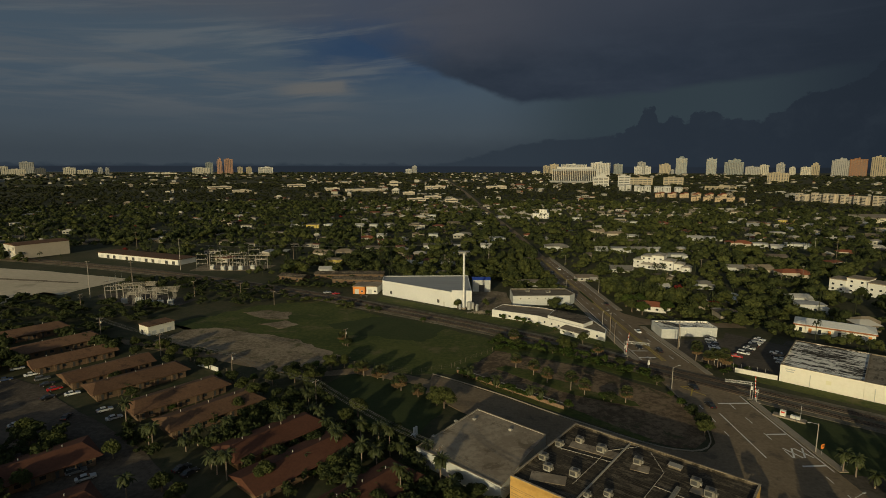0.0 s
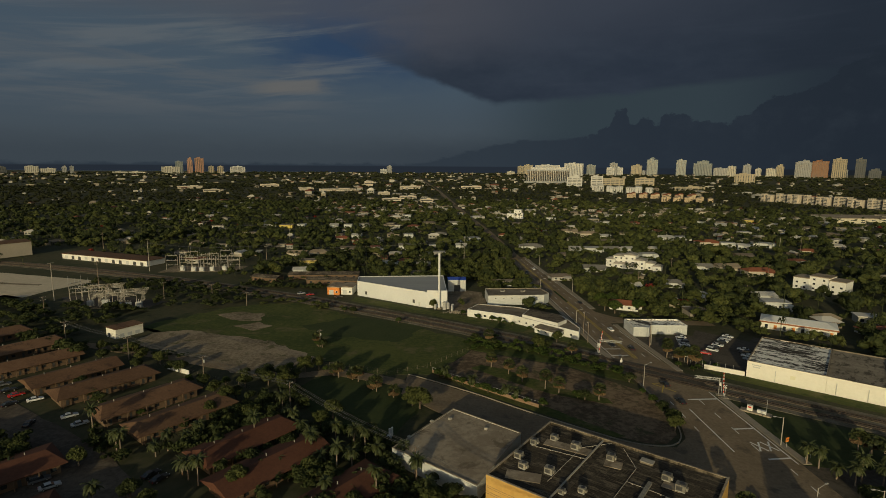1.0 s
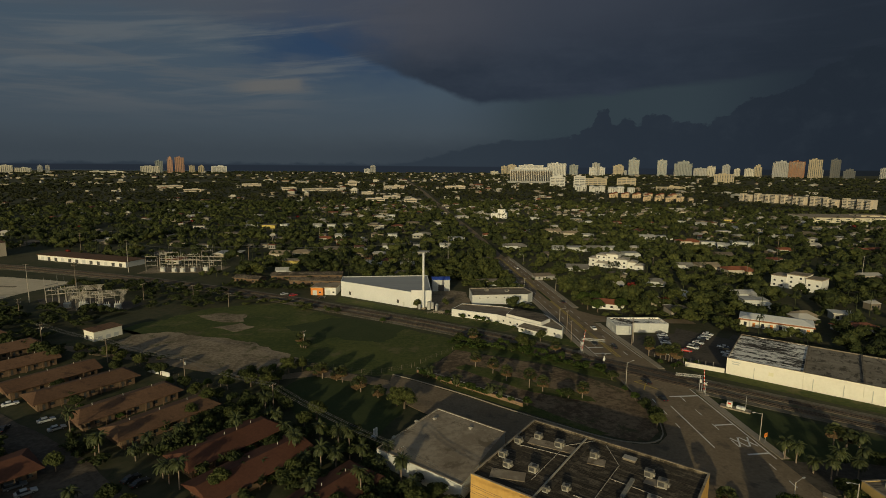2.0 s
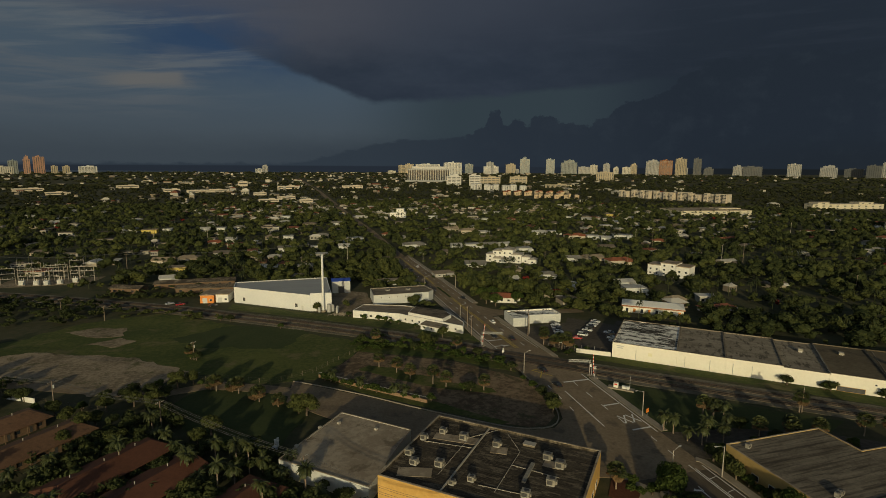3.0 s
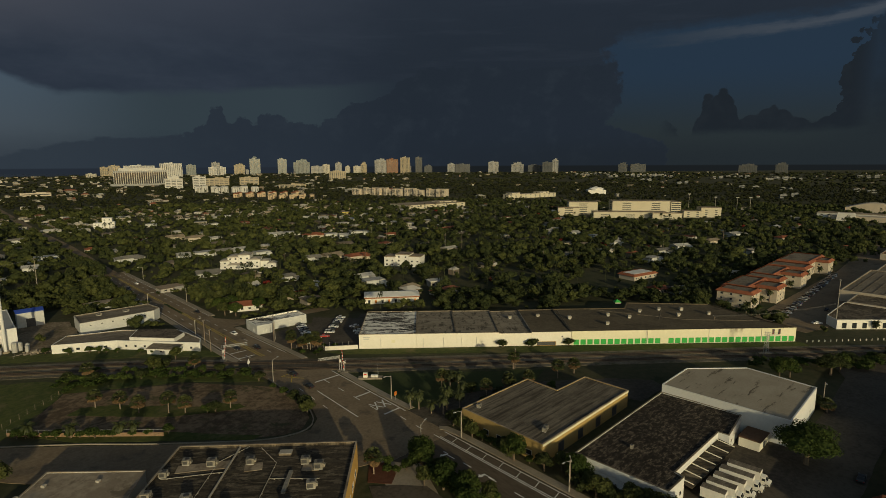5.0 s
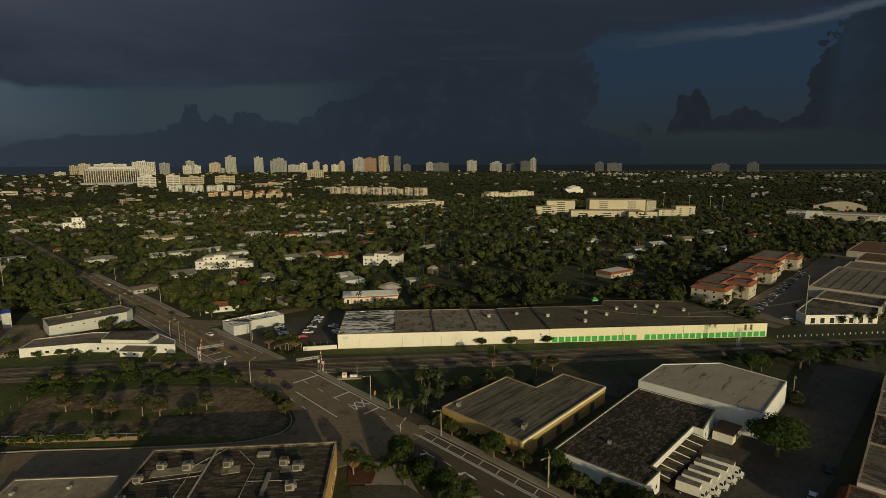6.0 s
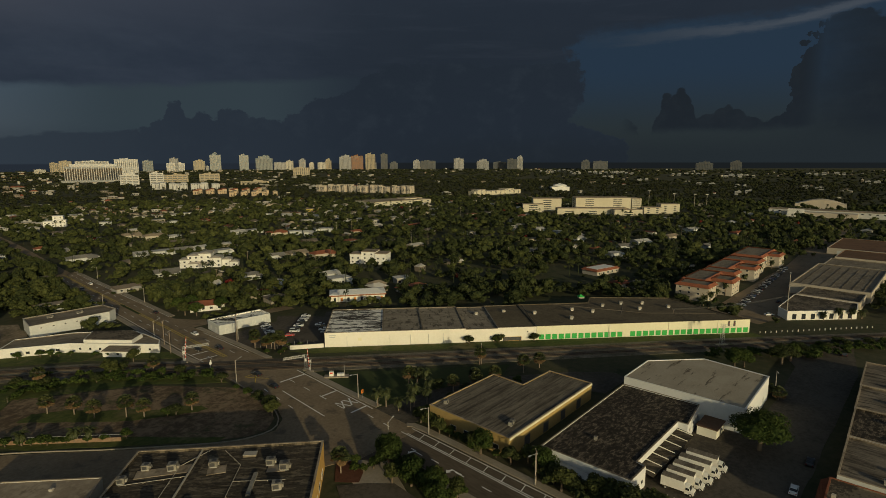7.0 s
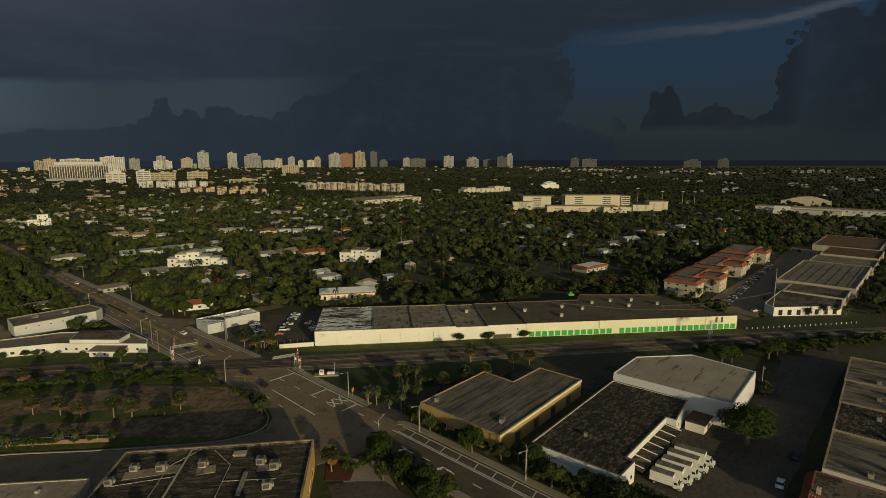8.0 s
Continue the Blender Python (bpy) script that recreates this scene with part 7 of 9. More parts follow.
for k, (x, y, w, c) in enumerate(SEEN_MID + SEEN_EAST + SEEN_SOUTH + SEEN_NORTH):
    size_ = (10, 13, 16, 21)[int(np.searchsorted((11.5, 14.5, 18.5), w))]
    key = (c, size_, k % 2)
    if key not in made:
        roofm, wallm, word, shapes = LOOKS[c]
        made[key] = house_kind(size_, 9 if size_ < 14 else 11, 2.9 + 0.5 * (k % 3), shapes[k % 2], roofm=roofm, wallm=wallm, label=word)
    copy_thing(made[key], at(x, y, -0.05, radians(-20 * (x > 300) + rng.normal(0, 6))))
    HOUSES.append((x, y))
fixed = len(HOUSES)
hx, hy = wedge(5200, 235, 1150, power=0.55)
m = suburb(hx, hy) & clear_of(hx, hy, 9)
haz = np.degrees(np.arctan2(hx, hy))
m &= rng.uniform(0, 1, len(hx)) < np.interp(haz, [-50, -12, 0, 30, 42, 95], [0.18, 0.36, 1.0, 0.9, 0.24, 0.16])
hx, hy = hx[m], hy[m]
for x, y in zip(hx, hy):
    gap = 19 + math.hypot(x, y) * 0.020
    if all(math.hypot(x - a_, y - b_) > gap for a_, b_ in HOUSES):
        HOUSES.append((x, y))
    if len(HOUSES) >= 295:
        break
for k, (x, y) in enumerate(HOUSES[fixed:]):
    src = KINDS[(k * 5 + int(x) % 3) % 6]
    copy_thing(src, at(x, y, -0.05, radians(rng.choice([0, 90, 180, 0]) + rng.normal(0, 4))))
for src in KINDS + list(made.values()):
    for ob in (*src.children_recursive, src):
        bpy.data.objects.remove(ob)
hxy = np.array(HOUSES)

# distant houses and blocks, too many to count
BOX_V = np.array([(-.5, -.5, 0), (.5, -.5, 0), (.5, .5, 0), (-.5, .5, 0), (-.5, -.5, 1), (.5, -.5, 1), (.5, .5, 1), (-.5, .5, 1)])
BOX_F = np.array([(0, 1, 5), (0, 5, 4), (1, 2, 6), (1, 6, 5), (2, 3, 7), (2, 7, 6), (3, 0, 4), (3, 4, 7), (4, 5, 6), (4, 6, 7)])
EAVE_V = BOX_V * (1.12, 1.12, 0.10) + (0, 0, 0.86)
EAVE_F = np.concatenate([BOX_F, [(3, 2, 1), (3, 1, 0)]])
HIP_V = np.array([(-.56, -.56, 0.84), (.56, -.56, 0.84), (.56, .56, 0.84), (-.56, .56, 0.84), (-0.22, 0, 1.25), (0.22, 0, 1.25)])
HIP_F = np.array([(0, 1, 5), (0, 5, 4), (2, 3, 4), (2, 4, 5), (1, 2, 5), (3, 0, 4), (3, 2, 1), (3, 1, 0)])
WIN_V = np.concatenate([BOX_V * (0.16, 0.02, 0.32) + (dx, -0.505, 0.30) for dx in (-0.33, -0.05, 0.28)])
WIN_F = np.concatenate([BOX_F + 8 * k for k in range(3)])
SHAPES = ((1.0, 0.8), (1.7, 0.75), (1.0, 1.0), (1.35, 0.7))


def far_houses(name, rows, turn, roofm, label):
    """Small houses and blocks, too many to count: walls, eaves or hip roofs, and windows."""
    n = len(rows)
    shape = rng.integers(0, 4, n)
    hip = rng.uniform(0, 1, n) < 0.45
    sc = np.array(SHAPES)[shape]
    c, s_ = np.cos(turn)[:, None], np.sin(turn)[:, None]

    def put(v, f, sel):
        lx, ly = v[None, :, 0] * (rows[sel, 3] * sc[sel, 0])[:, None], v[None, :, 1] * (rows[sel, 3] * sc[sel, 1])[:, None]
        x, y = lx * c[sel] - ly * s_[sel] + rows[sel, 0:1], lx * s_[sel] + ly * c[sel] + rows[sel, 1:2]
        z = v[None, :, 2] * rows[sel, 4:5] + rows[sel, 2:3]
        return np.stack([x, y, z], -1).reshape(-1, 3), (f[None] + (np.arange(sel.sum()) * len(v))[:, None, None]).reshape(-1, 3)

    every = np.ones(n, bool)
    V, F = put(BOX_V * (1, 1, 0.86), BOX_F, every)
    joined(name + "_walls", V, F, FAR_WALL, label, "houses", flat=True)
    V, F = put(EAVE_V, EAVE_F, ~hip)
    V2, F2 = put(HIP_V, HIP_F, hip)
    joined(name + "_roofs", np.concatenate([V, V2]), np.concatenate([F, F2 + len(V)]), roofm, "low roofs of " + label, "roofs", flat=True)
    close = np.hypot(rows[:, 0], rows[:, 1]) < 2200
    V, F = put(WIN_V, WIN_F, close)
    joined(name + "_windows", V, F, M_GLASS, "dark windows of " + label, "windows", flat=True)


FAR_ROOF = palette("far_house_roofing", [(0.40, 0.375, 0.33), (0.17, 0.14, 0.11), (0.56, 0.53, 0.47), (0.20, 0.078, 0.048), (0.24, 0.205, 0.16), (0.46, 0.43, 0.37), (0.20, 0.18, 0.155), (0.30, 0.245, 0.17)], small=0.05)
fx, fy = wedge(2300, 700, 4700, -46, 92, 0.15)
sx_, sy_ = wedge(620, 300, 1100, -9, 46, 0.7)
wx_, wy_ = wedge(300, 430, 900, -42, 88, 0.6)
fx, fy = np.concatenate([fx, sx_, wx_]), np.concatenate([fy, sy_, wy_])
m = suburb(fx, fy) & clear_of(fx, fy, 6)
m &= field_noise(fx, fy, 0.0022, 3.1) > -0.25
faz = np.degrees(np.arctan2(fx, fy))
m &= rng.uniform(0, 1, len(fx)) < np.interp(faz, [-50, -10, 5, 34, 46, 95], [0.50, 0.62, 1.0, 0.62, 0.22, 0.18])
for x, y in HOUSES:
    m &= np.hypot(fx - x, fy - y) > 15
fx, fy = fx[m], fy[m]
fr_ = np.hypot(fx, fy)
wide = np.clip(rng.lognormal(2.25, 0.42, len(fx)), 6, 34) * (1 + fr_ / 7000)
tall = np.clip(rng.lognormal(1.45, 0.33, len(fx)), 3.4, 11) * (1 + fr_ / 9000)
tall = np.where(fr_ < 1100, np.clip(tall * 0.9, 3.2, 4.6), tall)
wide = np.where(fr_ < 1100, np.clip(wide * 0.75, 4, 10), wide * 0.85)
rows = np.stack([fx, fy, np.full(len(fx), -0.3), wide, tall], 1)
far_houses("distant_houses", rows, rng.choice([0, math.pi / 2, 0.0, -0.35], len(fx)) + rng.normal(0, 0.08, len(fx)), FAR_ROOF, "distant houses and low blocks among trees")
far_xy = np.stack([fx, fy], 1)
# long pale blocks that stand out beyond the first mile
def low_block(x, y, w, h, wallm, label):
    ob = thing("low_commercial_block", label, "building", x, y, 0, math.atan2(-x, y) + 0.1, "far low blocks")
    part("wall", Geo().box(0, 0, 0, w, 16, h).box(w * 0.18, 1, h, w * 0.3, 12, 1.4), wallm, ob)
    part("roof", Geo().box(w * 0.18, 1, h + 1.41, w * 0.3 + 0.6, 12.6, 0.4).box(-w * 0.2, 0, h + 0.005, w * 0.4, 15.6, 0.3), M_ROOF_WHITE, ob)
    part("window_band", Geo().box(0, -8.05, h * 0.45, w * 0.9, 0.2, h * 0.2), M_GLASS, ob)


LONG = [(-233, 1583, 105, 7), (-24, 1249, 38, 7), (-58, 1175, 40, 6), (17, 1144, 26, 7), (-502, 1861, 60, 9), (-179, 1974, 30, 16), (-563, 1506, 42, 7), (-27, 1760, 64, 9), (173, 1773, 66, 9), (-330, 1620, 40, 8), (-700, 1700, 70, 8), (-90, 1420, 30, 7)]
for x, y, w, h in LONG:
    low_block(x, y, w, h, M_PINK, "long pale flat-roofed block among far trees")
    near = 1 - 40 / math.hypot(x, y)
    keep(x * near, y * near, w * 0.55, 46)
# broken rows of low grey blocks towards the east
EAST_ROWS = [(3300, 2050, 120, 17), (3000, 1960, 80, 15), (3060, 1790, 60, 16), (2960, 1540, 150, 17), (3080, 1500, 60, 15), (2920, 1380, 70, 15), (2760, 1600, 50, 14),
        (2950, 1020, 90, 16), (2800, 1060, 46, 14), (2720, 745, 110, 16), (2960, 830, 60, 15), (3350, 560, 80, 17), (3500, 480, 50, 16), (2300, 225, 40, 12),
        (1800, 590, 56, 11), (1770, 480, 30, 10), (1420, 378, 36, 10), (1760, 300, 50, 11), (2050, 900, 40, 12), (2250, 1150, 44, 12)]
for i, (x, y, w, h) in enumerate(EAST_ROWS):
    far, n = math.hypot(x, y), max(2, int(w / 22))
    for k in range(n):
        side, back = (k + 0.5) / n * w * 1.25 - w * 0.62, ((k * 7 + i * 3) % 5 - 2) * 24.0
        low_block(x - y / far * side + x / far * back, y + x / far * side + y / far * back, w / n * (0.6, 0.9, 0.75)[(k + i) % 3], h * (0.72, 0.6, 0.66, 0.8)[(k * 3 + i) % 4], STYLE["grey"][0], "low grey flat-roofed block among far trees")

# trees: leafy crowns between the houses
MID = [crown(k, 5, 100, 0.056, core=0.84) for k in range(9)]
MID_FAR = [crown(k + 50, 3, 20, 0.085, core=0.92) for k in range(9)]
gx, gy = wedge(25500, 205, 1150, -47, 93, 0.5)
m = suburb(gx, gy) & clear_of(gx, gy, 3.0)
gx, gy = gx[m], gy[m]
dens = field_noise(gx, gy, 0.011, 1.7)
m = dens + rng.uniform(-0.55, 0.55, len(gx)) > -0.33
gx, gy = gx[m], gy[m]
all_h = np.concatenate([hxy, far_xy[np.hypot(far_xy[:, 0], far_xy[:, 1]) < 1150]])
near_h = np.full(len(gx), 1e9)
for x, y in all_h:
    near_h = np.minimum(near_h, np.hypot(gx - x, gy - y))
m = near_h > 5.5 + 3.0 * rng.uniform(0, 1, len(gx))
gx, gy = gx[m], gy[m]
size = np.clip(rng.lognormal(1.88, 0.45, len(gx)), 3.0, 15)
tall = np.clip(size * rng.uniform(0.7, 1.1, len(gx)), 3.2, 12)
# gardens open to the west of a house: trees there stay low
for k, (x, y) in enumerate(all_h):
    r = math.hypot(x, y)
    ux, uy = x / r, y / r
    s_, l_ = (x - gx) * ux + (y - gy) * uy, np.abs((gx - x) * uy - (gy - y) * ux)
    hit = (s_ > -3) & (s_ < 70) & (l_ < (6.5 if k < fixed else 4.5)) & (rng.uniform(0, 1, len(gx)) < (0.74 if k < fixed else 0.36))
    cap = np.maximum(2.0 + s_ * 80 / r * 0.9, 2.0)
    low = hit & (tall > cap)
    tall = np.where(low, cap, tall)
    size = np.where(low, np.minimum(size, cap * 1.5 + 0.8), size)
# tall trees closing over the avenue and beside it
ox, oy = np.concatenate([rng.uniform(46, 70, 46), rng.uniform(68, 80, 24), rng.uniform(100, 150, 34)]), np.concatenate([rng.uniform(358, 452, 46), rng.uniform(452, 500, 24), rng.uniform(296, 345, 34)])
k_ = clear_of(ox, oy, 2.0)
ox, oy = ox[k_], oy[k_]
gx, gy = np.concatenate([gx, ox]), np.concatenate([gy, oy])
size, tall = np.concatenate([size, rng.uniform(7, 11, len(ox))]), np.concatenate([tall, rng.uniform(7.5, 12.5, len(ox))])
# shrubs before the house fronts
hr = np.hypot(hxy[:, 0], hxy[:, 1])[:, None]
sp, sd = rng.uniform(-8, 8, (len(hxy), 6)), rng.uniform(6.5, 9.5, (len(hxy), 6))
bx_, by_ = hxy[:, :1] * (1 - sd / hr) + hxy[:, 1:] / hr * sp, hxy[:, 1:] * (1 - sd / hr) - hxy[:, :1] / hr * sp
gx, gy = np.concatenate([gx, bx_.ravel()]), np.concatenate([gy, by_.ravel()])
size, tall = np.concatenate([size, rng.uniform(2.6, 5.0, bx_.size)]), np.concatenate([tall, rng.uniform(1.8, 3.4, bx_.size)])
rows = np.stack([gx, gy, -0.08 * tall, size, tall], 1)
# Crowns turn darker towards +x: cloud shade put into the leaf tone.
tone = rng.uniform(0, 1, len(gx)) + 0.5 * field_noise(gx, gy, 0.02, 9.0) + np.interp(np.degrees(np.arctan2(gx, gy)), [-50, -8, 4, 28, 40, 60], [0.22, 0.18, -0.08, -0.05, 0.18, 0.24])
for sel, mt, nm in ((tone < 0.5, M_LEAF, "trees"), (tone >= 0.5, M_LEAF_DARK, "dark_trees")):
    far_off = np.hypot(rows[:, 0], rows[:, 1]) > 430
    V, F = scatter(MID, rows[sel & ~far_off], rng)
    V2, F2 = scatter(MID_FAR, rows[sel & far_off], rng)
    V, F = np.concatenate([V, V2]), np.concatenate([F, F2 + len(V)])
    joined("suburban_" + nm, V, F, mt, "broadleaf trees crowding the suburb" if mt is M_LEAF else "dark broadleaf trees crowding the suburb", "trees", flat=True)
# woods farther off, of simpler crowns
DIM = [crown(k + 90, 1, 10, 0.16, core=1.0) for k in range(9)]
ex, ey = wedge(13500, 1080, 2150, -47, 93, 0.5)
m = suburb(ex, ey) & clear_of(ex, ey, 5)
m &= field_noise(ex, ey, 0.008, 2.2) + rng.uniform(-0.5, 0.5, len(ex)) > -0.36
ex, ey = ex[m], ey[m]
for x, y in far_xy[(np.hypot(far_xy[:, 0], far_xy[:, 1]) > 1050) & (np.hypot(far_xy[:, 0], far_xy[:, 1]) < 2200)]:
    r = math.hypot(x, y)
    s_, l_ = ((x - ex) * x + (y - ey) * y) / r, np.abs((ex - x) * y - (ey - y) * x) / r
    m = ~((s_ > -6) & (s_ < 45) & (l_ < 12) & (rng.uniform(0, 1, len(ex)) < 0.7))
    ex, ey = ex[m], ey[m]
V, F = scatter(DIM, np.stack([ex, ey, np.full(len(ex), -1.5), rng.uniform(8, 17, len(ex)), rng.uniform(6, 11, len(ex))], 1), rng)
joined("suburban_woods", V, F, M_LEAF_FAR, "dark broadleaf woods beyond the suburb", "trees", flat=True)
tx, ty = wedge(260, 250, 900, -40, 88, 0.6)
m = suburb(tx, ty) & clear_of(tx, ty, 3)
rows = np.stack([tx[m], ty[m], np.zeros(m.sum()), rng.uniform(4, 8, m.sum()), rng.uniform(4, 7, m.sum())], 1)[:34]
V, F = scatter(MID, rows, rng)
joined("flame_trees", V, F, M_FLAME, "scarlet flowering trees scattered in the suburb", "trees")

# palms over the roofs
def palm_template(seed):
    r = np.random.default_rng(seed)
    v, f = [], []
    for k in range(3):
        a_ = 2.09 * k
        v += [(0.035 * math.cos(a_), 0.035 * math.sin(a_), 0), (0.025 * math.cos(a_), 0.025 * math.sin(a_), 0.8)]
    f += [(0, 2, 3), (0, 3, 1), (2, 4, 5), (2, 5, 3), (4, 0, 1), (4, 1, 5)]
    for k in range(13):
        a_, up = 2.4 * k, r.uniform(0.0, 0.28)
        c, s_ = math.cos(a_), math.sin(a_)
        o = len(v)
        v += [(0, 0, 0.8), (0.24 * c - 0.06 * s_, 0.24 * s_ + 0.06 * c, 0.8 + up), (0.24 * c + 0.06 * s_, 0.24 * s_ - 0.06 * c, 0.8 + up), (0.46 * c, 0.46 * s_, 0.68 + up * 0.4)]
        f += [(o, o + 1, o + 2), (o + 1, o + 3, o + 2)]
    return np.array(v), np.array(f)


px_, py_ = wedge(1500, 230, 1000, -47, 93, 0.4)
m = suburb(px_, py_) & clear_of(px_, py_, 1.5)
px_, py_ = px_[m], py_[m]
V, F = scatter([palm_template(k) for k in range(4)], np.stack([px_, py_, np.zeros(len(px_)), rng.uniform(5, 7.5, len(px_)), rng.uniform(7, 14, len(px_))], 1), rng)
joined("suburban_palms", V, F, M_FROND, "palms standing over the suburban trees", "trees")

# far canopy
CL = [low_clump(k) for k in range(6)]
cx_, cy_ = wedge(7600, 1900, 4800, -47, 93, 0.25)
m = suburb(cx_, cy_) & clear_of(cx_, cy_, 8)
cx_, cy_ = cx_[m], cy_[m]
m = field_noise(cx_, cy_, 0.006, 5.5) + rng.uniform(-0.5, 0.5, len(cx_)) > -0.25
cx_, cy_ = cx_[m], cy_[m]
# keep the open ground before bright far blocks
cell = {}
for x, y in far_xy:
    r = math.hypot(x, y)
    for k in range(1, 2 + int(r / 900)):
        px, py = x - x / r * 22 * k, y - y / r * 22 * k
        cell[(int(px // 24), int(py // 24))] = True
m = np.array([not (cell.get((int(x // 24), int(y // 24))) and rng.uniform() < 0.8) for x, y in zip(cx_, cy_)])
cx_, cy_ = cx_[m], cy_[m]
cr = np.hypot(cx_, cy_)
size = rng.uniform(11, 22, len(cx_)) * (0.8 + cr / 3500)
tall = rng.uniform(5.5, 9.5, len(cx_)) * (1 + cr / 14000)
V, F = scatter(CL, np.stack([cx_, cy_, np.full(len(cx_), -1.0), size, tall], 1), rng)
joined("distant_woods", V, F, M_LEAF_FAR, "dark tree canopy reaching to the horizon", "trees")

# ---------------------------------------------------------------- trees and palms near the camera


def tree_kind(seed, w, h, leaves, leafm=None, lobes=9, name="tree", label="broadleaf tree with a dense uneven green crown", trunk_h=0.36):
    """A tapered trunk with limbs, and a crown of many small leaf clumps; w wide and h high."""
    ob = thing(name, label, "tree", 0, 0, -60, group="trees near the crossing")
    r = np.random.default_rng(seed)
    g = Geo()
    top = h * trunk_h
    g.bar((0, 0, -0.3), (0.1, 0.05, top), 0.035 * w + 0.05, 0.026 * w + 0.03, 7)
    for k in range(5):
        t = k * 1.26 + r.uniform(0, 0.6)
        g.bar((0.1, 0.05, top * r.uniform(0.8, 1.0)), (math.cos(t) * w * 0.26, math.sin(t) * w * 0.26, h * r.uniform(0.52, 0.68)), 0.017 * w + 0.02, 0.02, 5)
    part("trunk", g, M_BARK, ob)
    v, f = crown(seed, lobes, int(leaves * 1.8), 0.25 / w + 0.006, core=0.68)
    v = v * (w, w, h)
    part("crown", tri_mesh("crown", v, f, leafm or M_LEAF), None, ob)
    return ob


def frond(g, base, ang, pitch, L, w, droop):
    """One feather frond: a bent rib with a strip of leaflets on either side."""
    x, y, z = base
    pts, p = [], pitch
    n = 5
    for k in range(n + 1):
        pts.append((x, y, z, w * (0.35 + 1.3 * math.sin(math.pi * (0.12 + 0.86 * k / n)))))
        x += math.cos(ang) * math.cos(p) * L / n
        y += math.sin(ang) * math.cos(p) * L / n
        z += math.sin(p) * L / n
        p -= droop / n
    sx, sy = -math.sin(ang), math.cos(ang)
    vs, fs = [], []
    for (px, py, pz, ww) in pts:
        vs += [(px, py, pz), (px + sx * ww / 2, py + sy * ww / 2, pz - ww * 0.22), (px - sx * ww / 2, py - sy * ww / 2, pz - ww * 0.22)]
    for k in range(n):
        a_, b_ = 3 * k, 3 * k + 3
        fs += [(a_, b_, b_ + 1, a_ + 1), (a_ + 2, b_ + 2, b_, a_)]
    g.add(vs, fs)


def palm_kind(seed, h, n, L, w, kind, label, dry=0):
    ob = thing("palm_tree", label, "palm tree", 0, 0, -60, group="palms")
    r = np.random.default_rng(seed)
    bx, by = r.normal(0, 0.03 * h, 2)
    g = Geo()
    prev = (0, 0, -0.2)
    for k in range(1, 5):
        t = k / 4
        cur = (bx * t * t, by * t * t, h * t)
        g.bar(prev, cur, 0.23 - 0.02 * k, 0.21 - 0.02 * k, 7, caps=(k == 4))
        prev = cur
    part("trunk", g, M_PALMBARK, ob)
    c, d = Geo(), Geo()
    for k in range(n):
        ang = k * 2.399 + r.uniform(-0.2, 0.2)
        if kind == "feather":
            frond(c, (bx, by, h), ang, r.uniform(-0.7, 1.25), L * r.uniform(0.6, 1.15), w * r.uniform(0.7, 1.2), r.uniform(1.2, 2.6))
        else:
            # fan leaf: a stalk and a folded fan of blades
            el = r.uniform(-0.75, 1.3)
            q = Vector((bx + math.cos(ang) * math.cos(el) * L * 0.5, by + math.sin(ang) * math.cos(el) * L * 0.5, h + math.sin(el) * L * 0.5))
            out = Vector((math.cos(ang) * math.cos(el), math.sin(ang) * math.cos(el), math.sin(el)))
            side = Vector((-math.sin(ang), math.cos(ang), 0))
            up = out.cross(side)
            tgt = d if (el < -0.35 and dry) else c
            vs = [tuple(q)]
            m_ = 7
            for j in range(m_):
                t = -1.25 + 2.5 * j / (m_ - 1)
                e = q + (out * math.cos(t) + side * math.sin(t)) * L * 0.62 - Vector((0, 0, 0.16 * L)) + up * (0.10 * L * (j % 2))
                vs.append(tuple(e))
            tgt.add(vs, [(0, j, j + 1) for j in range(1, m_)])
            tgt.bar((bx, by, h), tuple(q), 0.03, n=3, caps=False)
    if kind == "fan" and dry:
        for k in range(9):
            ang = k * 0.7
            d.add([(bx, by, h - 0.1), (bx + math.cos(ang) * 0.9, by + math.sin(ang) * 0.9, h - 1.0 - 0.5 * (k % 2)), (bx + math.cos(ang + 0.6) * 0.8, by + math.sin(ang + 0.6) * 0.8, h - 1.3)], [(0, 1, 2)])
        part("dry_skirt", d, M_FROND_DRY, ob, "hanging dry orange-brown fronds")
    part("crown", c, M_FROND, ob)
    return ob


TREES = [tree_kind(21, 8, 7, 900), tree_kind(22, 10, 8, 1200), tree_kind(23, 6, 6, 620), tree_kind(24, 13, 9.5, 1700, M_LEAF_DARK, 12), tree_kind(25, 7, 5.5, 760, M_LEAF_DARK), tree_kind(26, 20, 12, 3600, M_HEDGE, 18, label="broad dense dark green shade tree", trunk_h=0.25), tree_kind(27, 9, 8, 1100, M_HEDGE, 10, label="bright green leafy tree")]
BUSH = [tree_kind(31, 4.5, 3.2, 330, M_HEDGE, 7, "bush", "rounded leafy green bush", 0.2), tree_kind(32, 3.2, 2.4, 230, M_HEDGE, 6, "bush", "rounded leafy green bush", 0.2), tree_kind(33, 6.5, 4.2, 460, M_LEAF_DARK, 8, "bush", "wide dark leafy bush", 0.2)]
SABAL = [palm_kind(41, 4.2, 34, 2.3, 0, "fan", "short cabbage palm with a round head", 1), palm_kind(42, 5.2, 36, 2.4, 0, "fan", "cabbage palm with a round head and dry skirt", 1), palm_kind(43, 3.0, 32, 2.2, 0, "fan", "low fan palm with a round head", 1)]
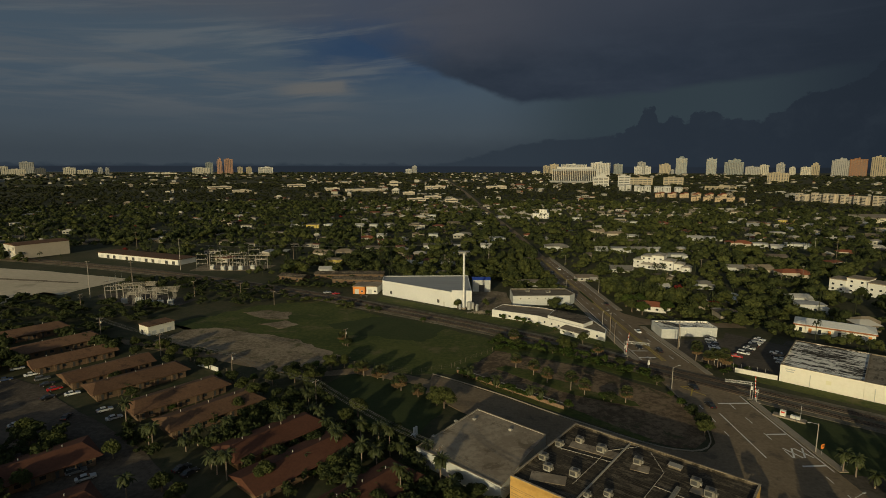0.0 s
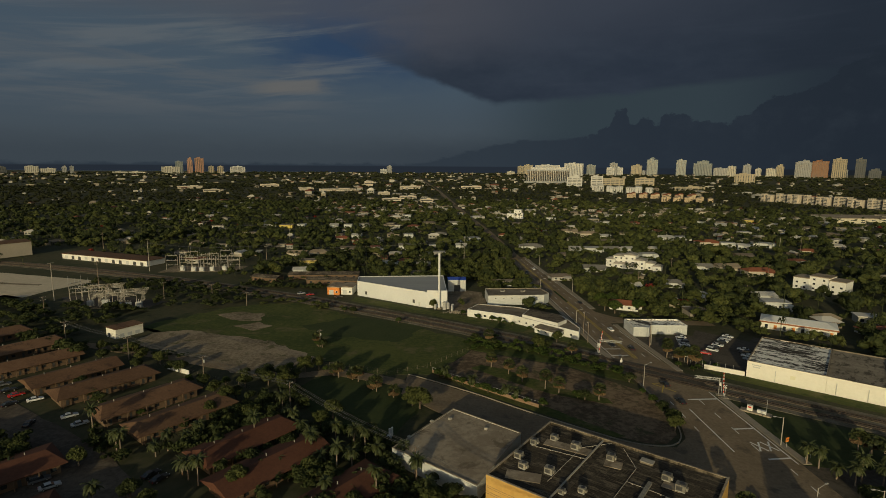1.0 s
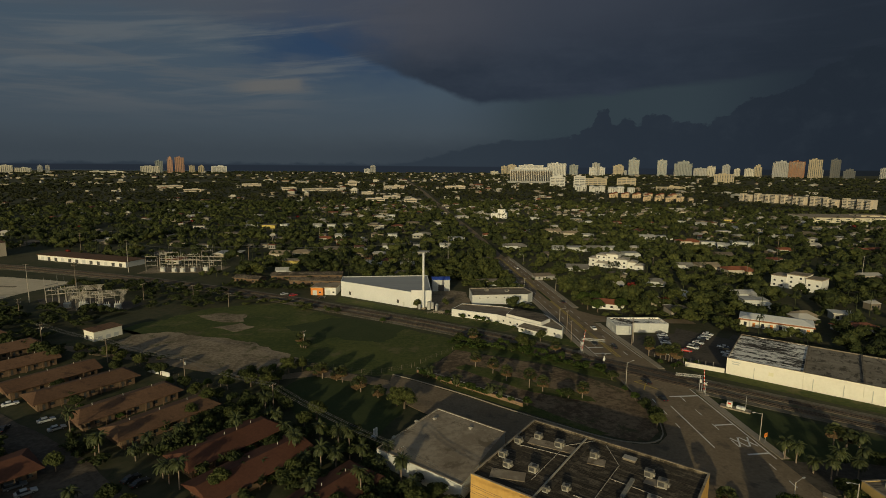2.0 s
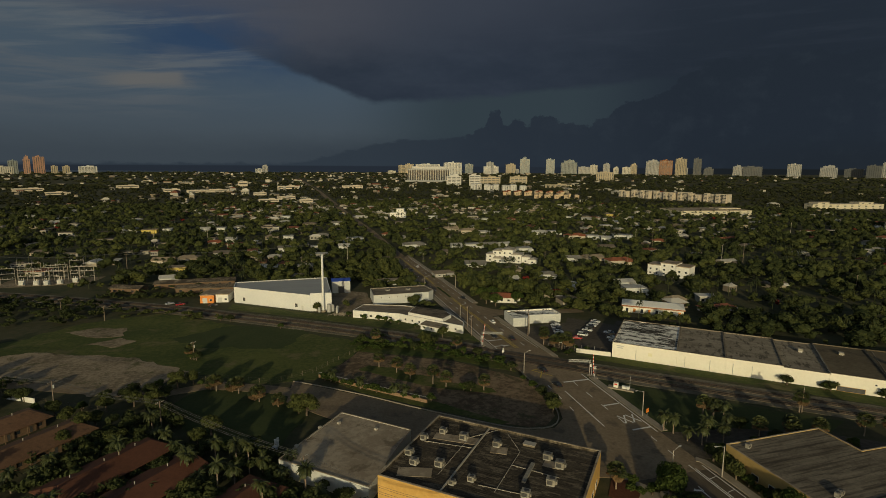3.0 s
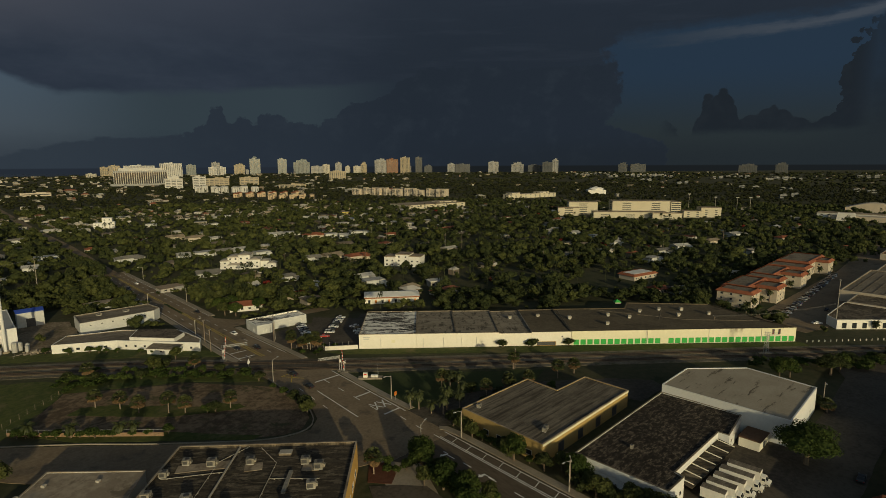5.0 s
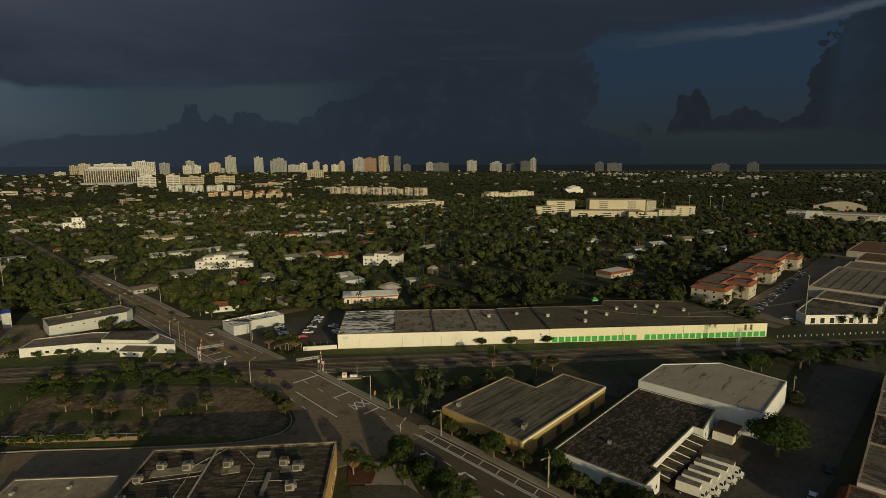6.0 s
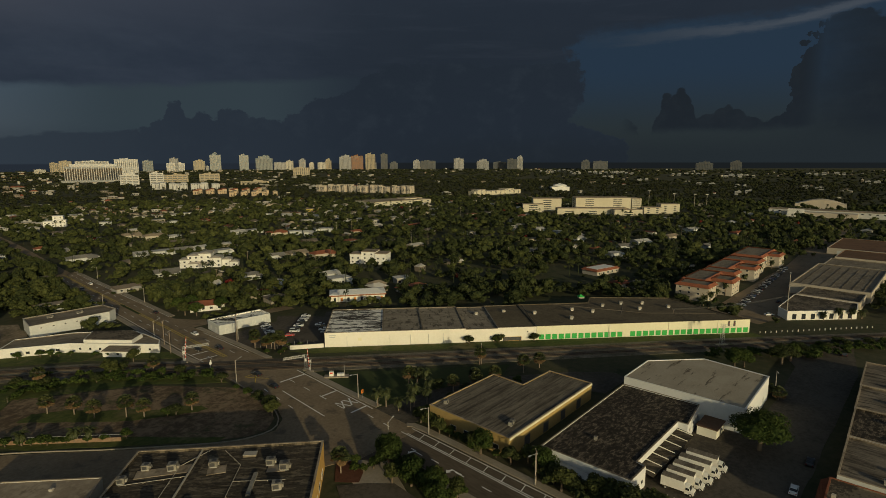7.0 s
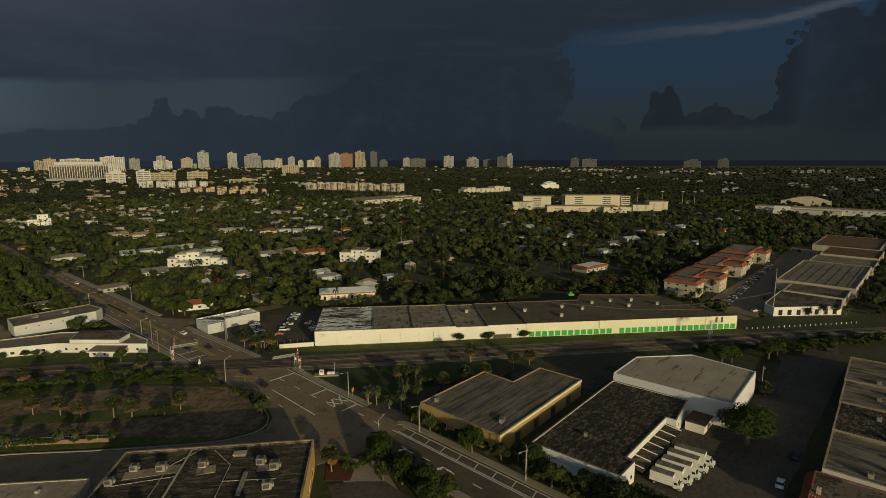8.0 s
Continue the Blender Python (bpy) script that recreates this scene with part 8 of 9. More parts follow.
FEATHER = [palm_kind(51, 7.0, 64, 3.0, 0.42, "feather", "tall palm with arching feather fronds"), palm_kind(52, 5.4, 60, 2.9, 0.42, "feather", "palm with arching feather fronds"), palm_kind(53, 3.6, 56, 2.8, 0.42, "feather", "short palm with arching feather fronds"), palm_kind(54, 8.4, 54, 2.8, 0.40, "feather", "very tall slender palm with feather fronds")]
rng = np.random.default_rng(77)


def plant(kinds, spots, pick=None):
    for k, s in enumerate(spots):
        src = kinds[pick[k % len(pick)] if pick else int(rng.integers(0, len(kinds)))]
        copy_thing(src, at(s[0], s[1], 0.0, rng.uniform(0, 6.28)))


# the palm lot and its tan wall
plant(SABAL, [(29, 204), (34.8, 197), (38.6, 189.5), (45.8, 183), (49.7, 179), (62, 172.8)], [0, 0, 0, 1, 0, 0])
plant(BUSH, [(55, 174.5), (57.2, 173.2), (36, 240), (29.8, 231), (33, 229), (26, 227), (44, 230), (47, 221), (51, 218.5), (54, 222), (57, 226), (63.5, 220), (66, 211), (71, 206.5), (74, 203), (77, 198), (78.6, 188), (79, 177.5), (79.8, 170), (80, 163)], [0, 2, 1])
plant(BUSH, [(19, 185.5), (23.5, 182), (26.8, 179.2), (30, 177), (33, 173.6), (41.5, 168.2), (14, 190), (9.5, 194), (36.8, 171.2), (7.6, 195.6), (11.2, 192.4), (16.2, 187.6), (21.4, 183.4), (24.6, 180.2), (28.6, 177.0)], [1, 0])
plant(FEATHER, [(19.5, 185), (30.5, 176.2), (33.6, 174), (10, 194.2)], [2])
plant(TREES, [(78, 150.5), (79.6, 155)], [2, 4])
plant(TREES, [(52.5, 224.5)], [0])
plant(SABAL, [(31.5, 232), (65, 217)], [1, 0])
# lawn and its border
plant(SABAL, [(-32, 197), (-30, 195.5), (-24.5, 193.2), (-22.2, 191.5), (-16.3, 184), (-14.8, 182.4), (-8.5, 177.2)], [2, 0])
plant(TREES, [(0.5, 168.5), (-2, 170.5)], [1, 0])
plant(TREES, [(-51, 196), (-54.5, 189), (-43.5, 201), (-45.5, 192), (-39, 204), (-48, 186), (-58, 194), (-62, 187)], [4, 2, 0])
plant(BUSH, [(-57, 200), (-50, 203.5), (-36, 202), (-65, 196), (-70, 190)], [2, 0, 1])
# the housing rows: palms and shrubs crowd between the roofs
PALMS_L = [(-84, 144), (-81.5, 141.5), (-72, 141), (-70, 144), (-96, 153.8), (-61, 132), (-58.5, 129.5), (-55, 127), (-41, 161), (-31, 144.5), (-21, 130), (-12, 125), (-11, 135), (-0.5, 125), (-36.5, 132.5), (-22, 119), (-47, 147.5), (-104, 132), (-76, 119), (-29, 139), (-26, 134.5), (-17.5, 133), (-14.5, 138.5), (-6, 131), (-4, 135.5), (-18, 142), (-35, 152), (-38, 156.5), (-10, 119), (2.5, 121), (-24, 148), (-43.5, 165.5), (-66, 146.5), (-63, 149)]
plant(FEATHER, PALMS_L, [1, 0, 2, 1, 3, 2])
plant(TREES, [(-108, 141), (-118, 144), (-103.5, 122.5), (-44.5, 124), (-40, 130), (-57, 155), (-60, 160), (-66, 165), (-52, 160), (-36, 143), (-28, 130), (-15, 115), (-6, 112), (3, 114), (-91, 202), (-103, 211), (-109, 205), (-112, 214), (-119, 221), (-128, 216), (-134, 226), (-77, 188), (-71, 181), (-64, 173), (-62, 177), (-124, 150), (-128, 141), (-90, 137), (-99, 110), (-69, 122), (-63, 117), (-50, 171), (-30, 157), (-27, 162), (8, 118), (11, 112)], [2, 4, 2, 0, 4])
plant(BUSH, [(-84, 192), (-81, 195), (-96, 205), (-88, 186), (-74, 160), (-71, 157), (-58, 140), (-55, 143), (-45, 138), (-41, 135.5), (-33, 128), (-20, 126), (-18, 112), (-104, 173), (-107, 176), (-92, 170), (-88, 166), (-112, 180), (-127, 195), (-131, 199), (-121, 190), (-147, 212), (-151, 205), (-27, 152), (-22, 152), (-14, 145), (-9, 142), (-5, 126)], [0, 1, 2])
# by the avenue and the workshops
plant(FEATHER, [(105.5, 131.5), (107, 129), (110.5, 121), (113.4, 122.5), (117, 120), (108, 124), (125.5, 134), (128, 132.2), (122.5, 125)], [1, 1, 1, 0, 1, 2])
plant(SABAL, [(136.7, 115), (131, 121.2), (124, 136.5), (126.8, 135), (157, 131), (170.5, 112), (139, 118), (148, 116), (162, 113.5)], [1, 0])
plant(BUSH, [(132.5, 116.5), (135, 114.8), (126, 118), (144, 114), (152, 109), (120, 116.5), (129, 126.5), (118.5, 127.5), (114, 117)], [2, 0, 1])
plant(TREES, [(107.6, 113.2), (106.4, 104), (106.6, 108.5), (105.8, 88), (107, 91.5), (108, 79), (111.5, 76), (108.5, 66), (109, 55), (107.6, 59.5), (112, 43)], [4, 2, 2, 0, 4])
plant(BUSH, [(107.8, 98), (107.5, 95), (108, 84), (107.5, 101)], [1, 0])
plant(TREES, [(84.5, 101), (86.5, 95), (83.0, 91), (87.0, 87), (83.6, 84), (87.2, 79.5), (80, 79), (80.6, 95.5), (86.8, 104)], [6, 2])
plant(BUSH, [(77.2, 106.5), (79, 108.5), (78.6, 104.5), (81.6, 104)], [1, 0])
plant(SABAL, [(74.2, 108.2)], [1])
# lane behind the warehouses
plant(TREES, [(161.5, 33.2), (222.6, 57), (226.0, 54.5), (239.4, 44.6), (246, 43)], [5, 6, 6, 3, 6])
plant(TREES, [(107.5, 46), (111, 42.5), (108.5, 37), (110.4, 51), (112.5, 47), (107, 63), (105.8, 87.5), (110.2, 70.5)], [3, 1, 3, 0, 4, 0, 6, 6])
plant(BUSH, [(250, 46), (255, 43.5), (260, 41), (265, 38.5), (270, 35), (275, 32.5), (280, 29), (285, 26), (290, 22.5), (295, 18.5), (300, 14), (246, 50), (262.5, 44), (272, 38), (282, 33), (206, 41.5), (204, 45)], [2, 0])
plant(SABAL, [(203.4, 41.2), (201.6, 37.4)], [2])
plant(FEATHER, [(338, 30.5), (327, 38.5), (321, 44), (332, 34)], [2, 1])
# bank, shops and hall
plant(SABAL, [(104.4, 213), (106.8, 207.5), (109.5, 205.4), (112.3, 204.2), (106.5, 217), (110.5, 210), (113, 208)], [1, 0])
plant(BUSH, [(108, 198), (111, 200), (115, 203.6), (119, 200.8), (104.5, 203)], [1])
plant(TREES, [(63, 234), (8.2, 293.0)], [2, 2])
plant(TREES, [(107, 281), (121, 283), (103.5, 287), (127, 279), (112, 300), (104, 298)], [6, 6, 1, 0])
plant(BUSH, [(38, 267.5), (43.5, 262.5), (41, 265), (58, 247.5), (31, 271), (47, 259.5), (24, 279), (54, 251.8)], [0, 1])
plant(BUSH, [(172.4, 150.0), (181.6, 142.8), (195.2, 131.4), (183, 141.6)], [2, 0, 2])
plant(FEATHER, [(300, 96), (303, 93), (312, 94.8), (309, 97.4), (336, 99), (342, 96), (371, 97.5), (392, 99), (418, 96.6), (452, 97), (470, 95)], [1, 2, 0])
# field edges
plant(BUSH, [(-44, 230.8), (-42, 229.6), (-40, 287), (-35, 284), (-10, 266), (26, 236)], [0, 2])
plant(SABAL, [(-44.8, 232.2)], [0])
for src in TREES + BUSH + SABAL + FEATHER:
    for ob in (*src.children_recursive, src):
        bpy.data.objects.remove(ob)


def thicket(pts, count, w0, w1, h0, h1, matl, label, seed):
    """Crowded scrub inside an outline, too many bushes to count."""
    r = np.random.default_rng(seed)
    xs, ys = [p[0] for p in pts], [p[1] for p in pts]
    rows = []
    while len(rows) < count:
        x, y = r.uniform(min(xs), max(xs)), r.uniform(min(ys), max(ys))
        inside = False
        for (ax, ay), (bx_, by_) in zip(pts, pts[1:] + pts[:1]):
            if (ay > y) != (by_ > y) and x < (bx_ - ax) * (y - ay) / (by_ - ay) + ax:
                inside = not inside
        if inside:
            w = r.uniform(w0, w1)
            rows.append((x, y, -0.25, w, min(w, r.uniform(h0, h1))))
    v, f = scatter([crown(100 + k, 4, 80, 0.080) for k in range(4)], rows, r)
    return joined("thicket", v, f, matl, label, "scrub")


thicket([(-150, 296), (-112, 296), (-76, 312), (-110, 334), (-190, 372), (-225, 350), (-200, 332), (-150, 326)], 120, 4, 9, 3, 6.5, M_LEAF_DARK, "dark scrub and small trees beside the substation", 3)
thicket([(-290, 290), (-215, 262), (-150, 262), (-150, 292), (-212, 298), (-240, 318)], 130, 4, 9, 3, 7, M_LEAF_DARK, "dark scrub and small trees beside the substation", 4)
thicket([(-235, 232), (-160, 240), (-150, 252), (-215, 262), (-290, 288)], 90, 4, 8, 3, 6, M_LEAF_DARK, "dark scrub behind the low apartments", 5)
thicket([(-96, 302), (-72, 313), (-40, 290), (-44, 286), (-76, 306)], 26, 3, 6, 2, 4, M_LEAF, "scrub along the field by the tracks", 6)
thicket([(-165, 236), (-100, 214), (-97, 218), (-160, 244)], 34, 3, 5.5, 2, 4, M_LEAF_DARK, "overgrown fence line behind the apartments", 8)
thicket([(-45, 184), (-30, 156), (-22, 152), (-40, 170), (-50, 184)], 30, 3, 6, 3, 6, M_LEAF_DARK, "tangled shrubs along the lawn's edge", 9)
thicket([(16, 112), (8, 100), (-40, 95), (-38, 103), (-8, 108), (10, 122)], 40, 3, 6, 3, 6, M_LEAF_DARK, "shrubs behind the apartments", 10)
thicket([(-70, 142), (-60, 139), (-38, 160), (-46, 178), (-58, 174), (-60, 166)], 75, 3, 7, 3, 7, M_LEAF_DARK, "dense dark shrubs between the apartment rows", 21)
thicket([(-53, 131), (-46, 127.5), (-26, 148), (-32, 157)], 38, 3, 5.5, 3, 6, M_LEAF_DARK, "dense dark shrubs between the apartment rows", 22)
thicket([(-40, 116), (-27, 122), (-12, 134), (-4, 128), (6, 122), (0, 138), (-14, 150), (-24, 150), (-28, 140)], 70, 3, 6.5, 3, 6, M_LEAF_DARK, "dense dark shrubs between the apartment rows", 23)
thicket([(-130, 140), (-108, 124), (-97, 131), (-104, 146), (-122, 152)], 34, 4, 8, 4, 7, M_LEAF_DARK, "dark trees at the edge of the car park", 24)
thicket([(-86, 148), (-96, 158), (-100, 153), (-84, 138), (-72, 136)], 26, 2.5, 5, 2, 5, M_LEAF_DARK, "dark shrubs at the end of the apartment rows", 25)
thicket([(24, 346), (76, 322), (78, 344), (72, 420), (40, 440), (20, 400)], 75, 5, 10, 5, 10, M_LEAF, "tall trees behind the grey office block", 11)
thicket([(128, 262), (140, 262), (165, 240), (180, 262), (150, 300), (130, 300)], 34, 4, 8, 3, 7, M_LEAF, "trees behind the corner bank", 12)
thicket([(205, 228), (262, 172), (300, 134), (312, 150), (270, 200), (215, 250)], 90, 5, 10, 4, 8, M_LEAF_DARK, "trees behind the long warehouse", 13)

# Two added stands, mostly out of view, that cast shade on the apartments.
thicket([(-150, 100), (-60, 84), (-40, 92), (-60, 108), (-80, 112), (-96, 94), (-122, 114), (-128, 128), (-146, 148), (-168, 160), (-180, 150)], 110, 6, 11, 6, 11, M_LEAF_DARK, "tall dark trees added mostly out of view to shade the apartments", 31)
thicket([(-176, 172), (-186, 160), (-215, 190), (-205, 215), (-190, 200)], 64, 6, 11, 8, 13, M_LEAF_DARK, "tall dark trees added mostly out of view to shade the apartments", 32)
# Likewise nearly all out of view; its shadow darkens the car park.
thicket([(-152, 118), (-112, 96), (-76, 88), (-70, 98), (-92, 104), (-110, 118), (-128, 132), (-140, 136)], 60, 7, 12, 7, 11, M_LEAF_DARK, "tall dark trees shading the car park", 45)
thicket([(-30, 112), (-8, 100), (4, 108), (-2, 122), (-16, 128)], 34, 4, 8, 4, 8, M_LEAF_DARK, "dense dark trees beside the grey block", 46)
thicket([(-11, 132), (-15, 127), (7, 107), (13, 113)], 46, 3, 5.5, 3.5, 6, M_LEAF_DARK, "dense dark shrubs against the grey block", 48)
thicket([(-196, 212), (-172, 192), (-160, 200), (-176, 210), (-190, 224)], 40, 5, 9, 6, 10, M_LEAF_DARK, "dark trees between the apartment rows", 49)
thicket([(-172, 236), (-150, 228), (-140, 222), (-136, 214), (-146, 222), (-176, 243)], 34, 4, 8, 4, 8, M_LEAF_DARK, "dark trees behind the apartment rows", 50)
thicket([(-118, 356), (-92, 352), (-58, 346), (-58, 340), (-90, 342), (-118, 348)], 60, 3, 6, 2, 4.5, M_LEAF_DARK, "scrub between the tracks and the sheds", 51)
thicket([(-120, 360), (-92, 354), (-80, 366), (-38, 366), (-38, 369), (-92, 371)], 26, 3, 5, 2, 4, M_LEAF_DARK, "shrubs between the long sheds", 52)
thicket([(82, 101), (89, 101), (89.2, 78), (82, 78)], 24, 4, 6.2, 3.4, 5.4, M_HEDGE, "dense green hedge beside the avenue", 33)
thicket([(226, 68), (250, 44), (254, 48), (230, 72)], 30, 3, 6, 2, 4.2, M_HEDGE, "leafy hedge beside the tracks", 43)
thicket([(104.8, 70), (109.6, 70), (109.6, 46), (117, 43), (112, 38), (104.8, 42)], 26, 4, 7, 4, 7, M_LEAF_DARK, "dense dark shrubs beside the avenue", 34)
thicket([(296, 112), (316, 122), (420, 126), (480, 124), (480, 140), (300, 160), (284, 140)], 90, 6, 11, 5, 10, M_LEAF_DARK, "tall trees behind the tile-roofed flats", 39)
thicket([(286, 100), (314, 92), (316, 97), (292, 112)], 12, 3, 6, 3, 6, M_HEDGE, "shrubs before the tile-roofed flats", 40)
thicket([(500, 94), (640, 96), (640, 112), (500, 122)], 60, 7, 11, 5, 9, M_LEAF_DARK, "street trees closing over the side street", 41)
thicket([(345, 26), (640, 26), (640, 33), (545, 27), (352, 30)], 60, 5, 9, 5, 8, M_LEAF_DARK, "dark street trees along the storage blocks", 47)
thicket([(250, 38), (300, 8), (304, 14), (254, 44)], 46, 3, 6, 2.5, 4.5, M_HEDGE, "leafy hedge bank along the yard", 36)
thicket([(20, 226), (46, 219), (78, 190), (79.5, 197), (48, 229), (24, 236)], 105, 2.2, 5.5, 1.4, 3.8, M_HEDGE, "tall weeds and shrubs along the track", 38)

thicket([(104, 264), (150, 262), (170, 250), (180, 258), (140, 300), (128, 282), (104, 276)], 40, 2, 5, 1.2, 3.5, M_LEAF, "shrubs and weeds in the gardens behind the bank", 42)

rr = np.random.default_rng(55)
ang, rad = rr.uniform(0, 6.28, 150), np.abs(rr.normal(0, 3.4, 150))
rub = np.stack([21.0 + rad * np.cos(ang) * 1.5, 285.0 + rad * np.sin(ang), np.full(150, -0.1), rr.uniform(0.4, 1.5, 150), rr.uniform(0.4, 1.6, 150) * np.exp(-rad / 4)], 1)
v, f = scatter([(ICO_V * rr.uniform(0.35, 0.6, (len(ICO_V), 1)) + (0, 0, 0.4), ICO_F) for k in range(4)], rub, rr)
joined("rubble", v, f, M_PAVE, "heap of pale broken concrete rubble", "rubble", flat=True)

# ---------------------------------------------------------------- cars and trucks


def wheel(parent, x, y, r, w=0.22):
    g = Geo().bar((0, -w / 2, 0), (0, w / 2, 0), r, n=10)
    n = len(g.f)
    g.bar((0, -w / 2 - 0.01, 0), (0, w / 2 + 0.01, 0), r * 0.58, n=8)
    me = g.mesh("wheel", M_TYRE, M_STEEL)
    for i in range(n, len(me.polygons)):
        me.polygons[i].material_index = 1
    part("wheel", me, None, parent, "", (x, y, r))


def car_kind(paint, kind, word):
    ob = thing("parked_car", word, "car", 0, 0, -60, group="cars")
    L, W = (4.7, 1.80) if kind == "sedan" else (4.8, 1.92)
    prof = [(-L / 2, 0.35), (L / 2, 0.35), (L / 2, 0.62), (L * 0.47, 0.74), (L * 0.22, 0.92), (-L * 0.36, 0.98), (-L * 0.48, 0.92), (-L / 2, 0.70)]
    roof = 1.45 if kind == "sedan" else 1.75
    g = Geo()
    n = len(prof)
    g.add([(x, s * W / 2 * (0.96 if z > 0.8 else 1), z) for s in (-1, 1) for x, z in prof],
          [tuple(range(n)), tuple(range(2 * n - 1, n - 1, -1))] + [(i, n + i, n + (i + 1) % n, (i + 1) % n) for i in range(n)])
    part("body", g, PAINTS[paint], ob)
    back = -L * 0.37 if kind == "sedan" else -L * 0.46
    cab = [(back, 0.95), (L * 0.20, 0.92), (L * 0.05, roof - 0.06), (back + (0.7 if kind == "sedan" else 0.25), roof - 0.06)]
    g = Geo().add([(x, s * (W / 2 - (0.06 if z < 1 else 0.2)), z) for s in (-1, 1) for x, z in cab], [(0, 1, 2, 3), (7, 6, 5, 4), (0, 4, 5, 1), (1, 5, 6, 2), (2, 6, 7, 3), (3, 7, 4, 0)])
    part("glasshouse", g, M_GLASS, ob, "dark tinted cabin glass")
    xm, xl = (cab[2][0] + cab[3][0]) / 2, cab[2][0] - cab[3][0]
    part("roof_panel", Geo().box(xm, 0, roof - 0.07, xl + 0.15, W - 0.36, 0.08, 0, 0.94), PAINTS[paint], ob)
    for sx in (-1, 1):
        for sy in (-1, 1):
            wheel(ob, sx * L * 0.30, sy * (W / 2 - 0.08), 0.33)
        part("headlight", Geo().box(L / 2 + 0.005, sx * W * 0.36, 0.58, 0.04, 0.32, 0.14), M_LAMP_LENS, ob)
        part("tail_light", Geo().box(-L / 2 - 0.005, sx * W * 0.38, 0.68, 0.04, 0.28, 0.16), M_TAIL, ob)
    return ob


CARS = {(c, k): car_kind(c, k, f"parked {c} " + ("saloon car" if k == "sedan" else "sport utility car")) for c, k in (("white", "sedan"), ("silver", "sedan"), ("black", "sedan"), ("grey", "suv"), ("red", "sedan"), ("white", "suv"), ("black", "suv"), ("blue", "sedan"))}
CK = list(CARS)
MIX = [0, 1, 2, 3, 0, 2, 5, 6, 1, 7, 3]


def park(x, y, deg, which, z=0.11):
    src = CARS[CK[which]]
    return copy_thing(src, at(x, y, z, radians(deg)))


for k in range(9):
    park(114.6 + k * 1.15, 213.5 + k * 3.5, -8 + (k % 2) * 180, (0, 5, 0, 1, 0, 3, 5, 0, 2)[k])
for k in range(7):
    park(128.2 + k * 2.9, 220.6 + k * 3.0, -44 + (k % 2) * 180, (5, 2, 0, 6, 0, 1, 0)[k])
park(123.1, 216.8, -30, 4)
for k in range(4):
    park(137.6 + k * 1.5, 209.0 + k * 3.9, 140, (1, 0, 6, 0)[k])
for x, y, dg, w_ in ((93.8, 301.8, 92, 2), (93.8, 250.5, 92, 0), (93.2, 223, 92, 2), (86.2, 228, -88, 2), (81.7, 349, -88, 2), (90.4, 184.5, 97, 2), (89.3, 170, 95, 2), (80.6, 390, -88, 3), (88.6, 405, 92, 0)):
    park(x, y, dg, w_, 0.19)
for x, y, dg, w_ in ((-166, 201, 40, 1), (-172, 209, 45, 0), (-156, 195, 45, 0), (-149, 191, 50, 3), (-143.5, 186, 48, 2), (-138, 182, 46, 4), (-129, 178, 40, 0), (-135, 174.6, 60, 2), (-110, 165.5, 42, 1), (-103.6, 160, 44, 1), (-119, 160.5, 100, 2), (-130.5, 155, 38, 1), (-68.7, 131.5, 60, 2), (-65.6, 129.5, 60, 2), (-95.5, 130, 40, 3), (-91, 127, 42, 1), (-162, 190, 40, 7), (-140, 152, 40, 3), (-148, 160, 40, 2)):
    park(x, y, dg, w_)
for k in range(30):
    park(302 + k * 5.4 + (k % 3) * 0.3, 81.0 + k * 0.30 + (k % 2) * 0.4, 70 + (k * 7 % 5), MIX[k % 11])
for x, y, dg, w_ in ((312.6, 66, -40, 0), (395, 73.2, 4, 1), (420, 73.6, 2, 2), (436, 74, 2, 3), (345, 69, 3, 2), (145.8, 21.9, 5, 0), (163, 21.6, 5, 2), (268, 28.5, 15, 6), (184.5, 236.5, 60, 5), (179, 240, 50, 2), (72, 297.5, 5, 2), (-48, 318.5, 20, 2), (-66, 325, 30, 4), (-72, 328, 30, 1), (117, 78.5, 88, 6)):
    park(x, y, dg, w_)
for src in CARS.values():
    for ob in (*src.children_recursive, src):
        bpy.data.objects.remove(ob)


